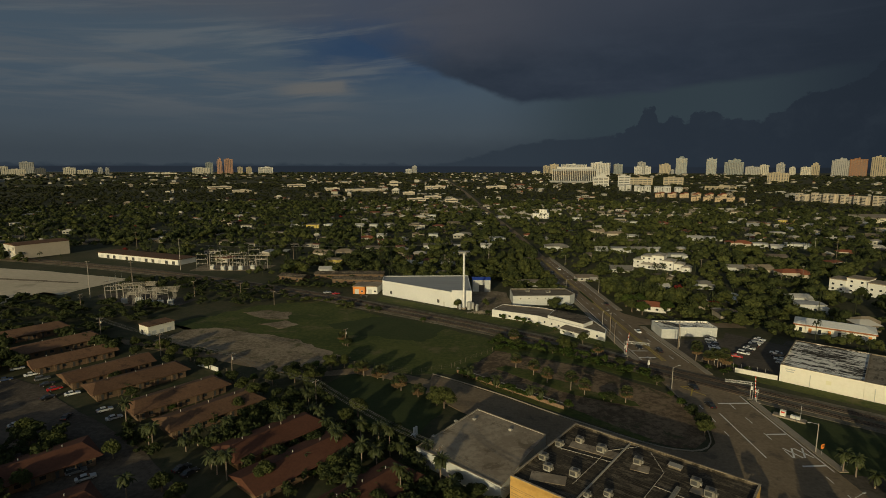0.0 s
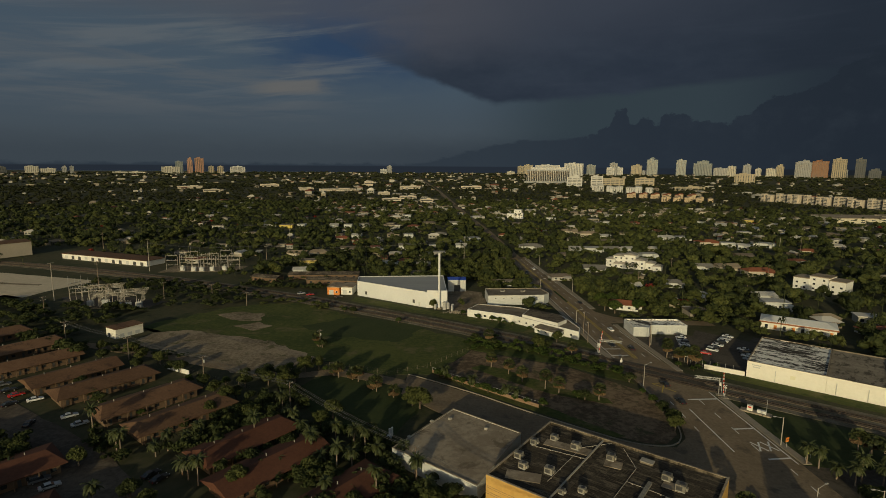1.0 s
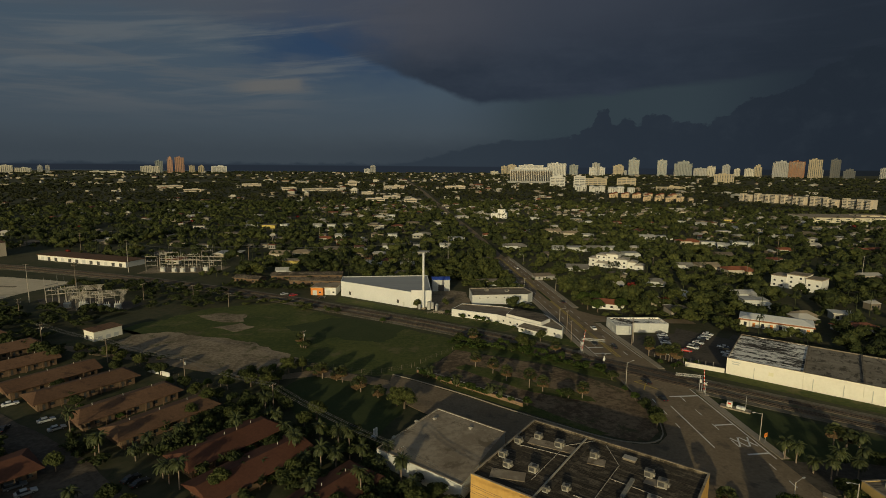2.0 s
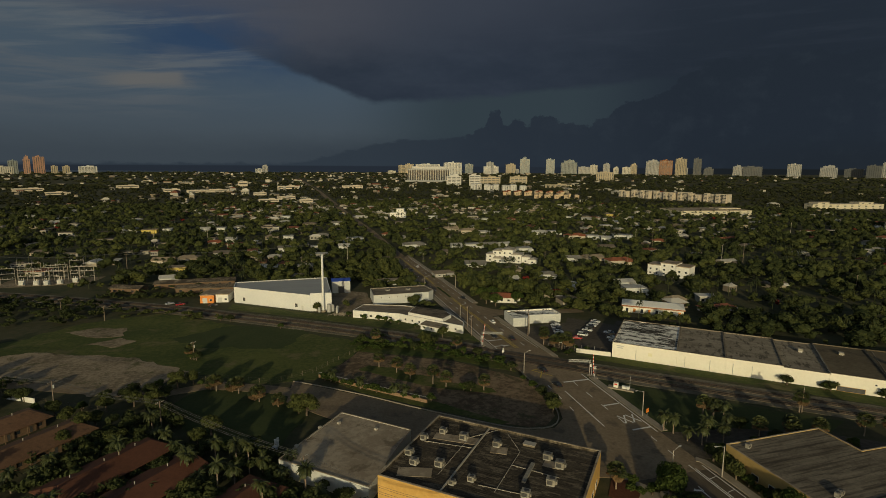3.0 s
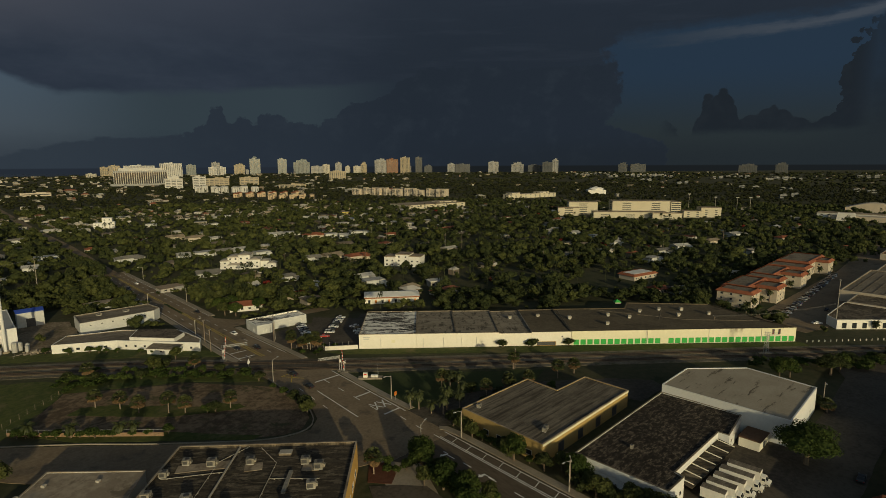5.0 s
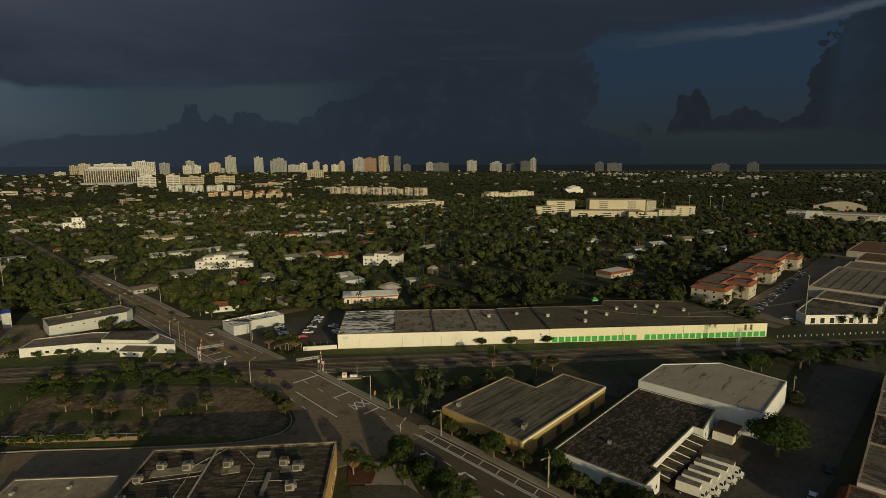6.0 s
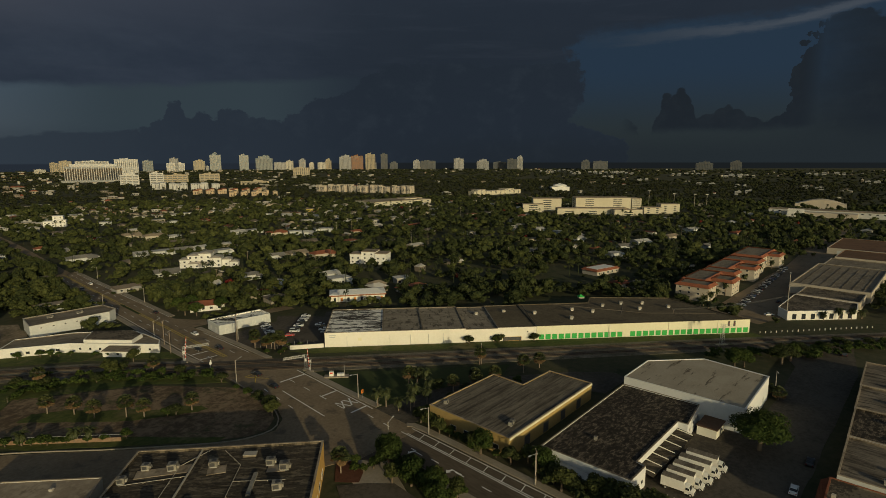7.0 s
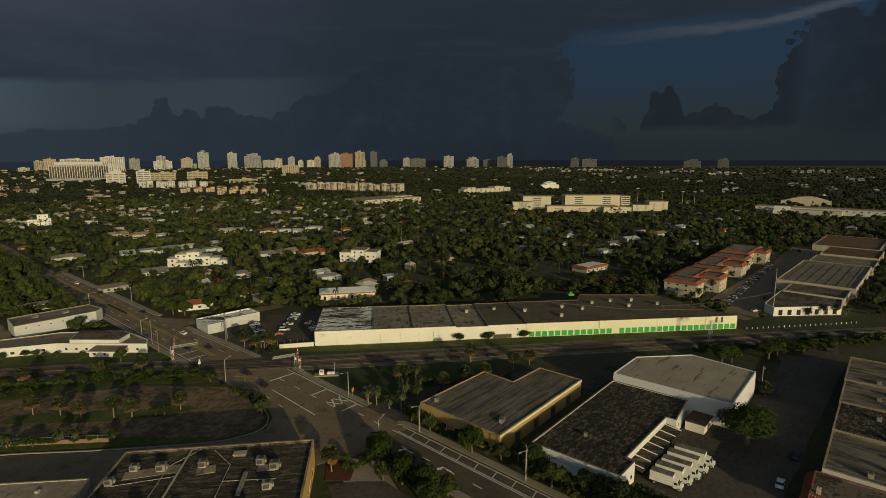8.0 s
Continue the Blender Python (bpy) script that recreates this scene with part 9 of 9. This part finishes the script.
def box_truck(x, y, deg, L):
    ob = thing("box_truck", "white box delivery truck parked at a dock", "truck", x, y, 0.11, radians(deg), "row of delivery trucks")
    part("cargo_box", Geo().box(-1.2, 0, 0.95, L, 2.4, 2.45), M_WHITE, ob)
    part("box_roof", Geo().box(-1.2, 0, 3.403, L - 0.1, 2.3, 0.04), M_ROOF_GREY, ob, "grey weathered roof panel")
    cx = -1.2 + L / 2
    part("cab", Geo().add([(cx + a_, s, z) for s in (-1.05, 1.05) for a_, z in ((0.1, 0.5), (2.2, 0.5), (2.2, 1.25), (1.5, 1.5), (1.1, 2.3), (0.1, 2.4))],
                          [(5, 4, 3, 2, 1, 0), (6, 7, 8, 9, 10, 11)] + [(i, (i + 1) % 6, 6 + (i + 1) % 6, 6 + i) for i in range(6)]), M_WHITE, ob)
    part("windscreen", Geo().add([(cx + 1.53, -0.9, 1.52), (cx + 1.53, 0.9, 1.52), (cx + 1.14, 0.85, 2.24), (cx + 1.14, -0.85, 2.24), (cx + 1.45, -0.9, 1.52), (cx + 1.45, 0.9, 1.52), (cx + 1.06, 0.85, 2.24), (cx + 1.06, -0.85, 2.24)],
                                 [(0, 1, 2, 3), (7, 6, 5, 4), (0, 4, 5, 1), (1, 5, 6, 2), (2, 6, 7, 3), (3, 7, 4, 0)]), M_GLASS, ob)
    for s in (-1, 1):
        part("side_window", Geo().box(cx + 0.75, s * 1.06, 1.5, 0.8, 0.03, 0.6), M_GLASS, ob)
        part("headlight", Geo().box(cx + 2.21, s * 0.75, 0.75, 0.04, 0.3, 0.2), M_LAMP_LENS, ob)
        wheel(ob, cx + 1.5, s * 0.95, 0.45, 0.28)
        wheel(ob, -1.2 - L * 0.28, s * 0.9, 0.45, 0.5)
    part("chassis", Geo().box(0, 0, 0.6, L + 2.2, 0.9, 0.3), M_DARKSTEEL, ob)
    part("bumper", Geo().box(cx + 2.28, 0, 0.45, 0.14, 2.1, 0.25), M_DARKSTEEL, ob)


for x, y, L in ((126.8, 42.4, 5.4), (130.6, 42.0, 6.4), (134.4, 41.6, 7.0), (138.6, 41.4, 7.6), (142.6, 41.0, 7.6)):
    box_truck(x, y, -84, L)
# bay lines in the yard and car parks
bays = thing("bay_marking", "faded white parking bay lines", "marking", kind="structure")
bl_ = Geo()
for k in range(7):
    stripe(118.5 + k * 0.05, 34 + k * 1.6, 123.5, 34 + k * 1.6, 0.12, geo=bl_, z=0.115)
part("bay_line", bl_, M_PAINT_OLD, bays)

# ---------------------------------------------------------------- lamps, poles, signals


def street_lamp(x, y, deg, h=8.6, reach=2.4):
    ob = thing("street_lamp", "grey concrete street lamp with a single arm", "street lamp", x, y, 0.1, radians(deg), "street lamps")
    part("pole", Geo().bar((0, 0, 0), (0, 0, h), 0.16, 0.11, 8), M_CONCPOLE, ob)
    part("arm", Geo().bar((0, 0, h - 0.25), (reach, 0, h + 0.35), 0.06, 0.05, 6), M_STEEL, ob)
    head = part("lamp_head", Geo().box(reach + 0.35, 0, h + 0.28, 0.9, 0.36, 0.16, 0, 0.85), M_STEEL, ob)
    part("lens", Geo().box(reach + 0.4, 0, h + 0.22, 0.5, 0.26, 0.06), M_LAMP_LENS, head)


for x, y, dg in ((104.9, 141.2, 180), (82.0, 183.3, 20), (103.9, 106, 180), (89.8, 107.6, 20), (104.8, 229.6, 180), (78.6, 257, 10), (104.6, 69.0, 180), (97.5, 330, 180), (77, 330, 5), (205.5, 39.4, 200), (96.5, 420, 180)):
    street_lamp(x, y, dg)


def utility_pole(x, y, h, deg, arms=1, matl=None, can=False):
    ob = thing("utility_pole", "weathered wooden utility pole with crossarm" if matl is None else "tall concrete transmission pole", "utility pole", x, y, 0, radians(deg), "utility poles")
    part("pole", Geo().bar((0, 0, -0.3), (0, 0, h), 0.17 + h * 0.005, 0.12, 8), matl or M_WOODPOLE, ob)
    for k in range(arms):
        z = h - 0.5 - 1.6 * k
        cr = part("crossarm", Geo().box(0, 0, z, 2.6, 0.14, 0.16), M_WOODPOLE, ob)
        for s in (-1.2, -0.6, 0.6, 1.2):
            part("insulator", Geo().bar((s, 0, z + 0.163), (s, 0, z + 0.42), 0.06, 0.04, 6), M_GREYW, cr)
    if can:
        part("transformer_can", Geo().bar((0.42, 0, h - 2.6), (0.42, 0, h - 1.5), 0.26, n=10), M_GREYW, ob)


def wires(p, q, h0, h1, sag=1.2, offs=(-1.2, -0.6, 0.6, 1.2), r=0.035):
    ob = thing("power_line", "thin black sagging power cables", "cable", 0, 0, 0, group="power lines")
    d = (Vector(q) - Vector(p)).normalized()
    s = Vector((-d.y, d.x))
    for o in offs:
        pts = []
        for k in range(13):
            t = k / 12
            c = Vector(p) * (1 - t) + Vector(q) * t + s * o
            pts.append((c.x, c.y, h0 * (1 - t) + h1 * t - sag * 4 * t * (1 - t)))
        part("cable", Geo().tube(pts, r), M_WIRE, ob)


PL = [(-118.3, 217.0, 9.6), (-79.4, 194.2, 9.4), (-42.0, 169.4, 9.2), (-0.7, 127.3, 9.2)]
for k, (x, y, h) in enumerate(PL):
    utility_pole(x, y, h, 48, 1, None, k in (1, 3))
wires((-160, 242), PL[0][:2], 9.5, 9.5)
for a_, b_ in zip(PL, PL[1:]):
    wires(a_[:2], b_[:2], a_[2] - 0.1, b_[2] - 0.1)
wires(PL[3][:2], (26, 100), 9.1, 9.1)
utility_pole(-159, 242, 9.0, 40, 2, None, True)
utility_pole(-196, 284, 10, 60, 2)
for x, y, h in ((-210.7, 314.4, 22.5), (-202.5, 344.5, 18), (-198.5, 401.5, 24), (-116.9, 416.3, 18), (37.3, 433, 21), (-283.6, 494.7, 17), (312.7, 58.4, 24), (357.6, 364, 16.5), (331.4, 448.7, 18.5), (-421, 539, 17)):
    utility_pole(x, y, h, 30, 2 if h < 20 else 1, M_CONCPOLE if h > 20 else None)
for x, y, h in ((157.8, 130.8, 8.5), (77.0, 233, 10), (105.6, 69.5, 8.8), (102.8, 226.5, 13), (-43.1, 230.4, 7.8), (-150, 318, 10), (-122, 318, 9), (79.0, 246, 11), (-96.5, 300.5, 8), (262, 96, 8)):
    utility_pole(x, y, h, 45, 1, None, x == -43.1)
for x, y, h in ((326, 468, 16.5), (346, 375, 14), (562, 506, 15), (322, 578, 12), (149, 352, 9), (466, 218, 10.5), (348, 261, 10.5), (575, 208, 12), (192, 395, 10.5), (248, 365, 11), (215, 336, 10.5), (166, 593, 13.5), (243, 514, 13.5), (-93, 612, 17), (-129, 545, 14.5)):
    utility_pole(x, y, h, 20, 1, M_CONCPOLE if h > 13 else None)
for x, y, h in ((895, 381, 28), (923, 350, 23), (935, 321, 23), (917, 296, 24.5)):
    mast = thing("floodlight_mast", "tall thin floodlight mast over the trees", "light mast", x, y, 0, radians(-60), "floodlight masts")
    part("pole", Geo().bar((0, 0, -0.3), (0, 0, h), 0.4, 0.25, 8), M_CONCPOLE, mast)
    part("lamp_bar", Geo().box(0, 0, h + 0.003, 4.5, 0.5, 1.2), M_STEEL, mast, "bar of floodlights")
wires((312.7, 58.4), (262, 96), 12, 8, 1.5, (-0.5, 0.5))
wires((102.8, 226.5), (104.5, 330), 12.5, 12, 2, (-0.6, 0.6))
wires((77, 233), (79, 246), 9.7, 10.6, 0.4, (-0.6, 0.6))
wires((-198.5, 401.5), (-116.9, 416.3), 21, 17.5, 2.5, (-0.9, 0.9), 0.05)
wires((-116.9, 416.3), (37.3, 433), 17.5, 20, 4, (-0.9, 0.9), 0.05)


def crossing_gate(x, y, deg, arm_deg, L=9.0):
    ob = thing("crossing_gate", "raised red and white level-crossing barrier", "level crossing", x, y, 0.1, radians(deg), "crossing barriers")
    part("footing", Geo().box(0, 0, -0.2, 2.2, 1.6, 0.45), M_PAVE, ob, "pale concrete footing")
    part("mast", Geo().bar((0, 0, 0.253), (0, 0, 4.6), 0.09, n=8), M_STEEL, ob)
    part("drive_box", Geo().box(0.35, 0, 0.9, 0.5, 0.5, 0.7), M_STEEL, ob)
    cb = Geo()
    for t in (0.7, -0.7):
        cb.beam((-0.55, -0.1, 4.1 - 0.55 * (1 if t > 0 else -1)), (0.55, -0.1, 4.1 + 0.55 * (1 if t > 0 else -1)), 0.05, 0.2)
    part("crossbuck", cb, M_WHITE, ob, "white crossbuck boards")
    for s in (-0.4, 0.4):
        lt = part("signal_lamp", Geo().bar((s, -0.12, 2.9), (s, 0.08, 2.9), 0.22, n=10), M_DARKSTEEL, ob)
        part("lens", Geo().bar((s, -0.15, 2.9), (s, -0.122, 2.9), 0.13, n=8), M_TAIL, lt)
    a_ = radians(arm_deg)
    u = Vector((math.cos(a_), 0, math.sin(a_)))
    o = Vector((0.4, -0.15, 1.25))
    n = 12
    for k in range(n):
        part("arm_stripe", Geo().beam(tuple(o + u * L * k / n), tuple(o + u * L * (k + 1) / n), 0.10, 0.22), M_RED if k % 2 else M_WHITE, ob, "red stripe" if k % 2 else "white stripe")


crossing_gate(76.6, 217.6, 0, 84)
crossing_gate(106.6, 173.2, 180, 86, 8.0)


def cantilever_signal(x, y, deg, reach):
    ob = thing("cantilever_signal", "steel cantilever crossing signal over the lanes", "traffic signal", x, y, 0.1, radians(deg), "crossing signals")
    for s in (-0.4, 0.4):
        part("post", Geo().bar((s, 0, -0.2), (s, 0, 6.2), 0.10, n=8), M_STEEL, ob)
    g = Geo()
    for z in (5.3, 6.0):
        for s in (-0.3, 0.3):
            g.bar((0, s, z), (reach, s, z), 0.06, n=5)
    for k in range(int(reach)):
        for s in (-0.3, 0.3):
            g.bar((k, s, 5.3 + 0.7 * (k % 2)), (k + 1, s, 6.0 - 0.7 * (k % 2)), 0.04, n=4)
    part("truss_arm", g, M_STEEL, ob)
    for k in (0.35, 0.65, 0.95):
        part("signal_head", Geo().box(reach * k, -0.5, 4.9, 0.9, 0.3, 0.4), M_DARKSTEEL, ob)
    part("signal_face", Geo().box(0, -0.35, 3.2, 0.7, 0.2, 1.2), M_WHITE, ob, "white crossing signal face")
    part("footing", Geo().box(0, 0, -0.25, 2.6, 2.0, 0.4), M_PAVE, ob)


cantilever_signal(106.4, 176.0, 160, 8.5)
cantilever_signal(77.4, 219.5, -18, 9.5)
sg = thing("crossing_sign", "white crossing signal on a short mast", "signal", 80.6, 202, 0.1)
part("mast", Geo().bar((0, 0, 0), (0, 0, 4.2), 0.08, n=8), M_STEEL, sg)
part("signal_face", Geo().box(0, -0.2, 2.4, 0.9, 0.15, 1.0).box(0, -0.2, 3.5, 0.4, 0.12, 0.7), M_WHITE, sg)
# control boxes on a slab beside the track
ctl = thing("signal_cabinet", "pale signal control cabinet on a concrete slab", "cabinet", 110.4, 161.6, 0.1, radians(-41))
part("slab", Geo().box(0, 0, -0.2, 9, 2.6, 0.7), M_PAVE, ctl)
part("cabinet", Geo().box(-1.8, 0, 0.503, 1.6, 1.2, 1.7), M_CREAM, ctl)
part("cabinet_box", Geo().box(1.6, 0, 0.503, 2.6, 1.0, 0.9), M_WHITE, ctl)
part("mast", Geo().bar((2.9, 0.4, 0.5), (2.9, 0.4, 5.2), 0.07), M_STEEL, ctl)
part("red_flag", Geo().box(-1.8, -0.66, 1.5, 1.0, 0.06, 0.5), M_RED, ctl, "red warning plate")
rs = thing("road_sign", "orange square roadwork sign on a post", "road sign", 105.6, 139.8, 0.1, radians(20))
part("post", Geo().bar((0, 0, 0), (0, 0, 3.2), 0.05), M_STEEL, rs)
part("sign_plate", Geo().box(0, -0.06, 1.9, 1.3, 0.05, 1.3), M_SIGNAL, rs, "orange sign plate")
part("sign_bar", Geo().box(0, -0.095, 2.45, 0.8, 0.015, 0.12).box(0, -0.095, 2.7, 0.6, 0.015, 0.12), M_DARKSTEEL, rs, "dark bars of unreadable writing")
bn = thing("site_sign", "lime green sign board on two posts", "sign", 107.6, 133.8, 0.1, radians(25))
for s in (-1.2, 1.2):
    part("post", Geo().bar((s, 0, 0), (s, 0, 2.6), 0.06), M_STEEL, bn)
part("sign_board", Geo().box(0, -0.08, 1.7, 3.4, 0.06, 0.9), M_LIME, bn, "lime green board")
part("sign_bar", Geo().box(0, -0.118, 2.05, 2.4, 0.015, 0.18), M_WHITE, bn, "pale bar of unreadable writing")
# signal bridge by the green doors
gm = thing("rail_signal_mast", "steel lattice rail signal mast with bracket", "rail signal", 247.0, 69.0, 0.1, radians(-40))
part("footing", Geo().box(0, 0, -0.2, 5, 2.4, 0.5), M_PAVE, gm)
lt = Geo()
for sx, sy in ((-0.6, -0.6), (0.6, -0.6), (0.6, 0.6), (-0.6, 0.6)):
    lt.bar((sx, sy, 0.3), (sx, sy, 9.6), 0.07, n=5)
for k in range(9):
    for sx, sy, tx, ty in ((-0.6, -0.6, 0.6, -0.6), (0.6, -0.6, 0.6, 0.6), (0.6, 0.6, -0.6, 0.6), (-0.6, 0.6, -0.6, -0.6)):
        lt.bar((sx, sy, 0.4 + k), (tx, ty, 1.4 + k), 0.035, n=4)
part("lattice_tower", lt, M_STEEL, gm)
br = Geo()
for z in (8.2, 9.2):
    for s in (-0.5, 0.5):
        br.bar((-1, s, z), (5.5, s, z), 0.06, n=4)
for k in range(6):
    br.bar((k - 0.5, -0.5, 8.2), (k + 0.5, -0.5, 9.2), 0.04, n=4)
part("bracket", br, M_STEEL, gm)
for s in (2.0, 4.6):
    hd = part("signal_head", Geo().box(s, -0.7, 8.8, 0.8, 0.3, 2.2), M_DARKSTEEL, gm)
    for k in range(3):
        part("lens", Geo().bar((s, -0.88, 9.15 + 0.7 * k), (s, -0.852, 9.15 + 0.7 * k), 0.14, n=8), M_TAIL, hd)
# bollards along the far verge
bo = thing("bollard", "short pale wooden bollard by the track", "bollard", 277, 61.5, 0, group="bollards by the track")
part("post", Geo().box(0, 0, -0.2, 0.28, 0.28, 1.1, 0, 0.9), M_CREAM, bo)
for k in range(1, 22):
    copy_thing(bo, at(277 + k * 2.2, 61.5 - k * 1.75, 0, 0.3 * k))

# ---------------------------------------------------------------- walls and fences
tw = thing("tan_boundary_wall", "stained tan boundary wall with a rail above", "wall", 0, 0, 0)
WL = [Vector(p) for p in ((5.5, 199.2), (17.2, 188.2), (28.9, 177.6), (40.0, 167.6))]
for a_, b_ in zip(WL, WL[1:]):
    part("wall", Geo().beam((a_.x, a_.y, 0.65), (b_.x, b_.y, 0.65), 0.25, 1.3), M_FENCEWALL, tw)
    part("rail", Geo().beam((a_.x, a_.y, 2.2), (b_.x, b_.y, 2.2), 0.06, 0.06), M_STEEL, tw)
    for k in range(5):
        c = a_ + (b_ - a_) * k / 5
        part("post", Geo().bar((c.x, c.y, 1.3), (c.x, c.y, 2.25), 0.04), M_STEEL, tw)


def post_fence(pts, gap, h, label, matl=None):
    ob = thing("wire_fence", label, "fence", 0, 0, 0, group="wire fences")
    for a_, b_ in zip(pts, pts[1:]):
        a_, b_ = Vector(a_), Vector(b_)
        n = max(1, int((b_ - a_).length / gap))
        for k in range(n):
            c = a_ + (b_ - a_) * k / n
            part("post", Geo().bar((c.x, c.y, -0.2), (c.x, c.y, h), 0.06, n=5), matl or M_WOODPOLE, ob)
        for z in (h - 0.1, h * 0.5, 0.25):
            part("wire", Geo().bar((a_.x, a_.y, z), (b_.x, b_.y, z), 0.012, n=3), M_WOODPOLE, ob)


post_fence([(4.8, 206), (14, 216), (24, 226)], 3.0, 1.8, "wire fence on grey posts along the field", M_WOODPOLE)
post_fence([(3.5, 204.5), (-12, 198), (-31, 207), (-48, 206)], 4.0, 1.8, "wire fence on grey posts along the lane", M_WOODPOLE)
post_fence([(104.8, 213.6), (113.5, 201.2)], 2.5, 1.8, "wire fence beside the car park", M_STEEL)
post_fence([(114.2, 202.6), (125.4, 194.8)], 2.5, 3.0, "tall wire fence above a low wall", M_STEEL)
post_fence([(-105, 212), (-75, 194), (-60, 186)], 4.5, 1.6, "old wire fence behind the apartments")
wf = thing("white_garden_wall", "broken white garden wall behind the apartments", "wall", 0, 0, 0)
for (ax, ay), (bx_, by_) in (((-98, 206), (-92.5, 203)), ((-91.6, 202.4), (-87, 199.6))):
    part("wall", Geo().beam((ax, ay, 0.9), (bx_, by_, 0.9), 0.2, 1.8), M_WHITE, wf)
sk = thing("timber_stack", "weathered pallets and white drums beside a roof", "pallets", -10.5, 146, 0, radians(50))
for k in range(3):
    part("pallet", Geo().box(k * 1.5, 0, 0, 1.2, 1.2, 0.8 + 0.3 * k), M_GREYW, sk)
for s in (4.4, 5.4):
    part("drum", Geo().bar((s, 1.0, 0), (s, 1.0, 2.6), 0.35, n=10), M_WHITE, sk)

# ---------------------------------------------------------------- substations


def gantry(x, y, deg, w, h, posts=2, bars=2, masts=0):
    ob = thing("switchyard_gantry", "grey steel switchyard gantry with insulators", "gantry", x, y, 0, radians(deg), "substation gantries")
    for k in range(posts):
        s = -w / 2 + w * k / max(1, posts - 1)
        part("post", Geo().bar((s, 0, -0.2), (s, 0, h), 0.15, 0.11, 5), M_CONCPOLE, ob)
    for k in range(bars):
        z = h - 0.2 - k * h * 0.32
        bm_ = part("crossbeam", Geo().box(0, 0, z, w, 0.22, 0.25), M_CONCPOLE, ob)
        for j in range(3):
            part("insulator", Geo().bar((-w / 3 + j * w / 3, 0, z + 0.253), (-w / 3 + j * w / 3, 0, z + 1.3), 0.10, 0.07, 6), M_GREYW, bm_)
    for k in range(masts):
        part("lightning_mast", Geo().bar((-w / 2 + w * k / max(1, masts - 1), 0, h), (-w / 2 + w * k / max(1, masts - 1), 0, h + 5), 0.06, 0.03, 5), M_STEEL, ob)


def transformer(x, y, deg):
    ob = thing("power_transformer", "pale grey power transformer with bushings", "transformer", x, y, 0, radians(deg), "substation transformers")
    part("tank", Geo().box(0, 0, 0.3, 3.2, 2.0, 2.8), M_GREYW, ob)
    part("plinth", Geo().box(0, 0, -0.1, 4.4, 3.0, 0.4), M_PAVE, ob)
    for s in (-1, 1):
        part("radiator", Geo().box(0, s * 1.4, 0.6, 2.4, 0.6, 2.2), M_STEEL, ob)
    for s in (-0.9, 0, 0.9):
        part("bushing", Geo().bar((s, 0, 3.1), (s * 1.2, 0, 4.6), 0.12, 0.07, 6), M_CREAM, ob)


def busbars(x, y, deg, w, n, gap, z):
    ob = thing("busbar_deck", "row of pale overhead busbars on supports", "busbars", x, y, 0, radians(deg), "substation busbars")
    for k in range(n):
        part("busbar", Geo().bar((-w / 2, k * gap, z), (w / 2, k * gap, z), 0.14, n=5), M_COPING, ob)
        for s in (-w * 0.4, 0, w * 0.4):
            part("support", Geo().bar((s, k * gap, -0.1), (s, k * gap, z), 0.12, 0.09, 5), M_CONCPOLE, ob)


for k in range(5):
    gantry(-196 + k * 8, 314 - k * 2.4, 25, 9, 7.5 + (k % 2) * 2, 2, 2, 2 if k == 1 else 0)
for k in range(4):
    gantry(-203 + k * 5, 322 - k * 2, 70, 8, 9 - k * 0.8, 2, 2, 2 if k < 2 else 0)
busbars(-166, 301, 20, 26, 6, 3.0, 6.5)
busbars(-180, 312, 20, 18, 4, 3.0, 8.5)
for x, y in ((-183, 302), (-172, 299), (-166, 298), (-160, 297.5), (-155, 299), (-176, 304)):
    transformer(x, y, 20)
for k in range(7):
    gantry(-184 + k * 7.6, 406 + (k % 2) * 6, 8, 8, 11 + (k % 3) * 1.5, 2, 3, 2 if k % 2 else 0)
for k in range(5):
    gantry(-178 + k * 9, 416, 8, 9, 9, 2, 2)
for x, y in ((-166, 401), (-160, 400.5), (-153, 402), (-175, 403), (-145, 405)):
    transformer(x, y, 0)
sheet("switchyard", "gravel switchyard of a substation", [(-190, 397), (-135, 399), (-132, 422), (-190, 424)], 0.08, M_DIRT, 1.0)
sheet("switchyard", "gravel switchyard of a substation", [(-212, 322), (-196, 332), (-146, 312), (-150, 294), (-190, 298)], 0.08, M_LOT, 1.0)
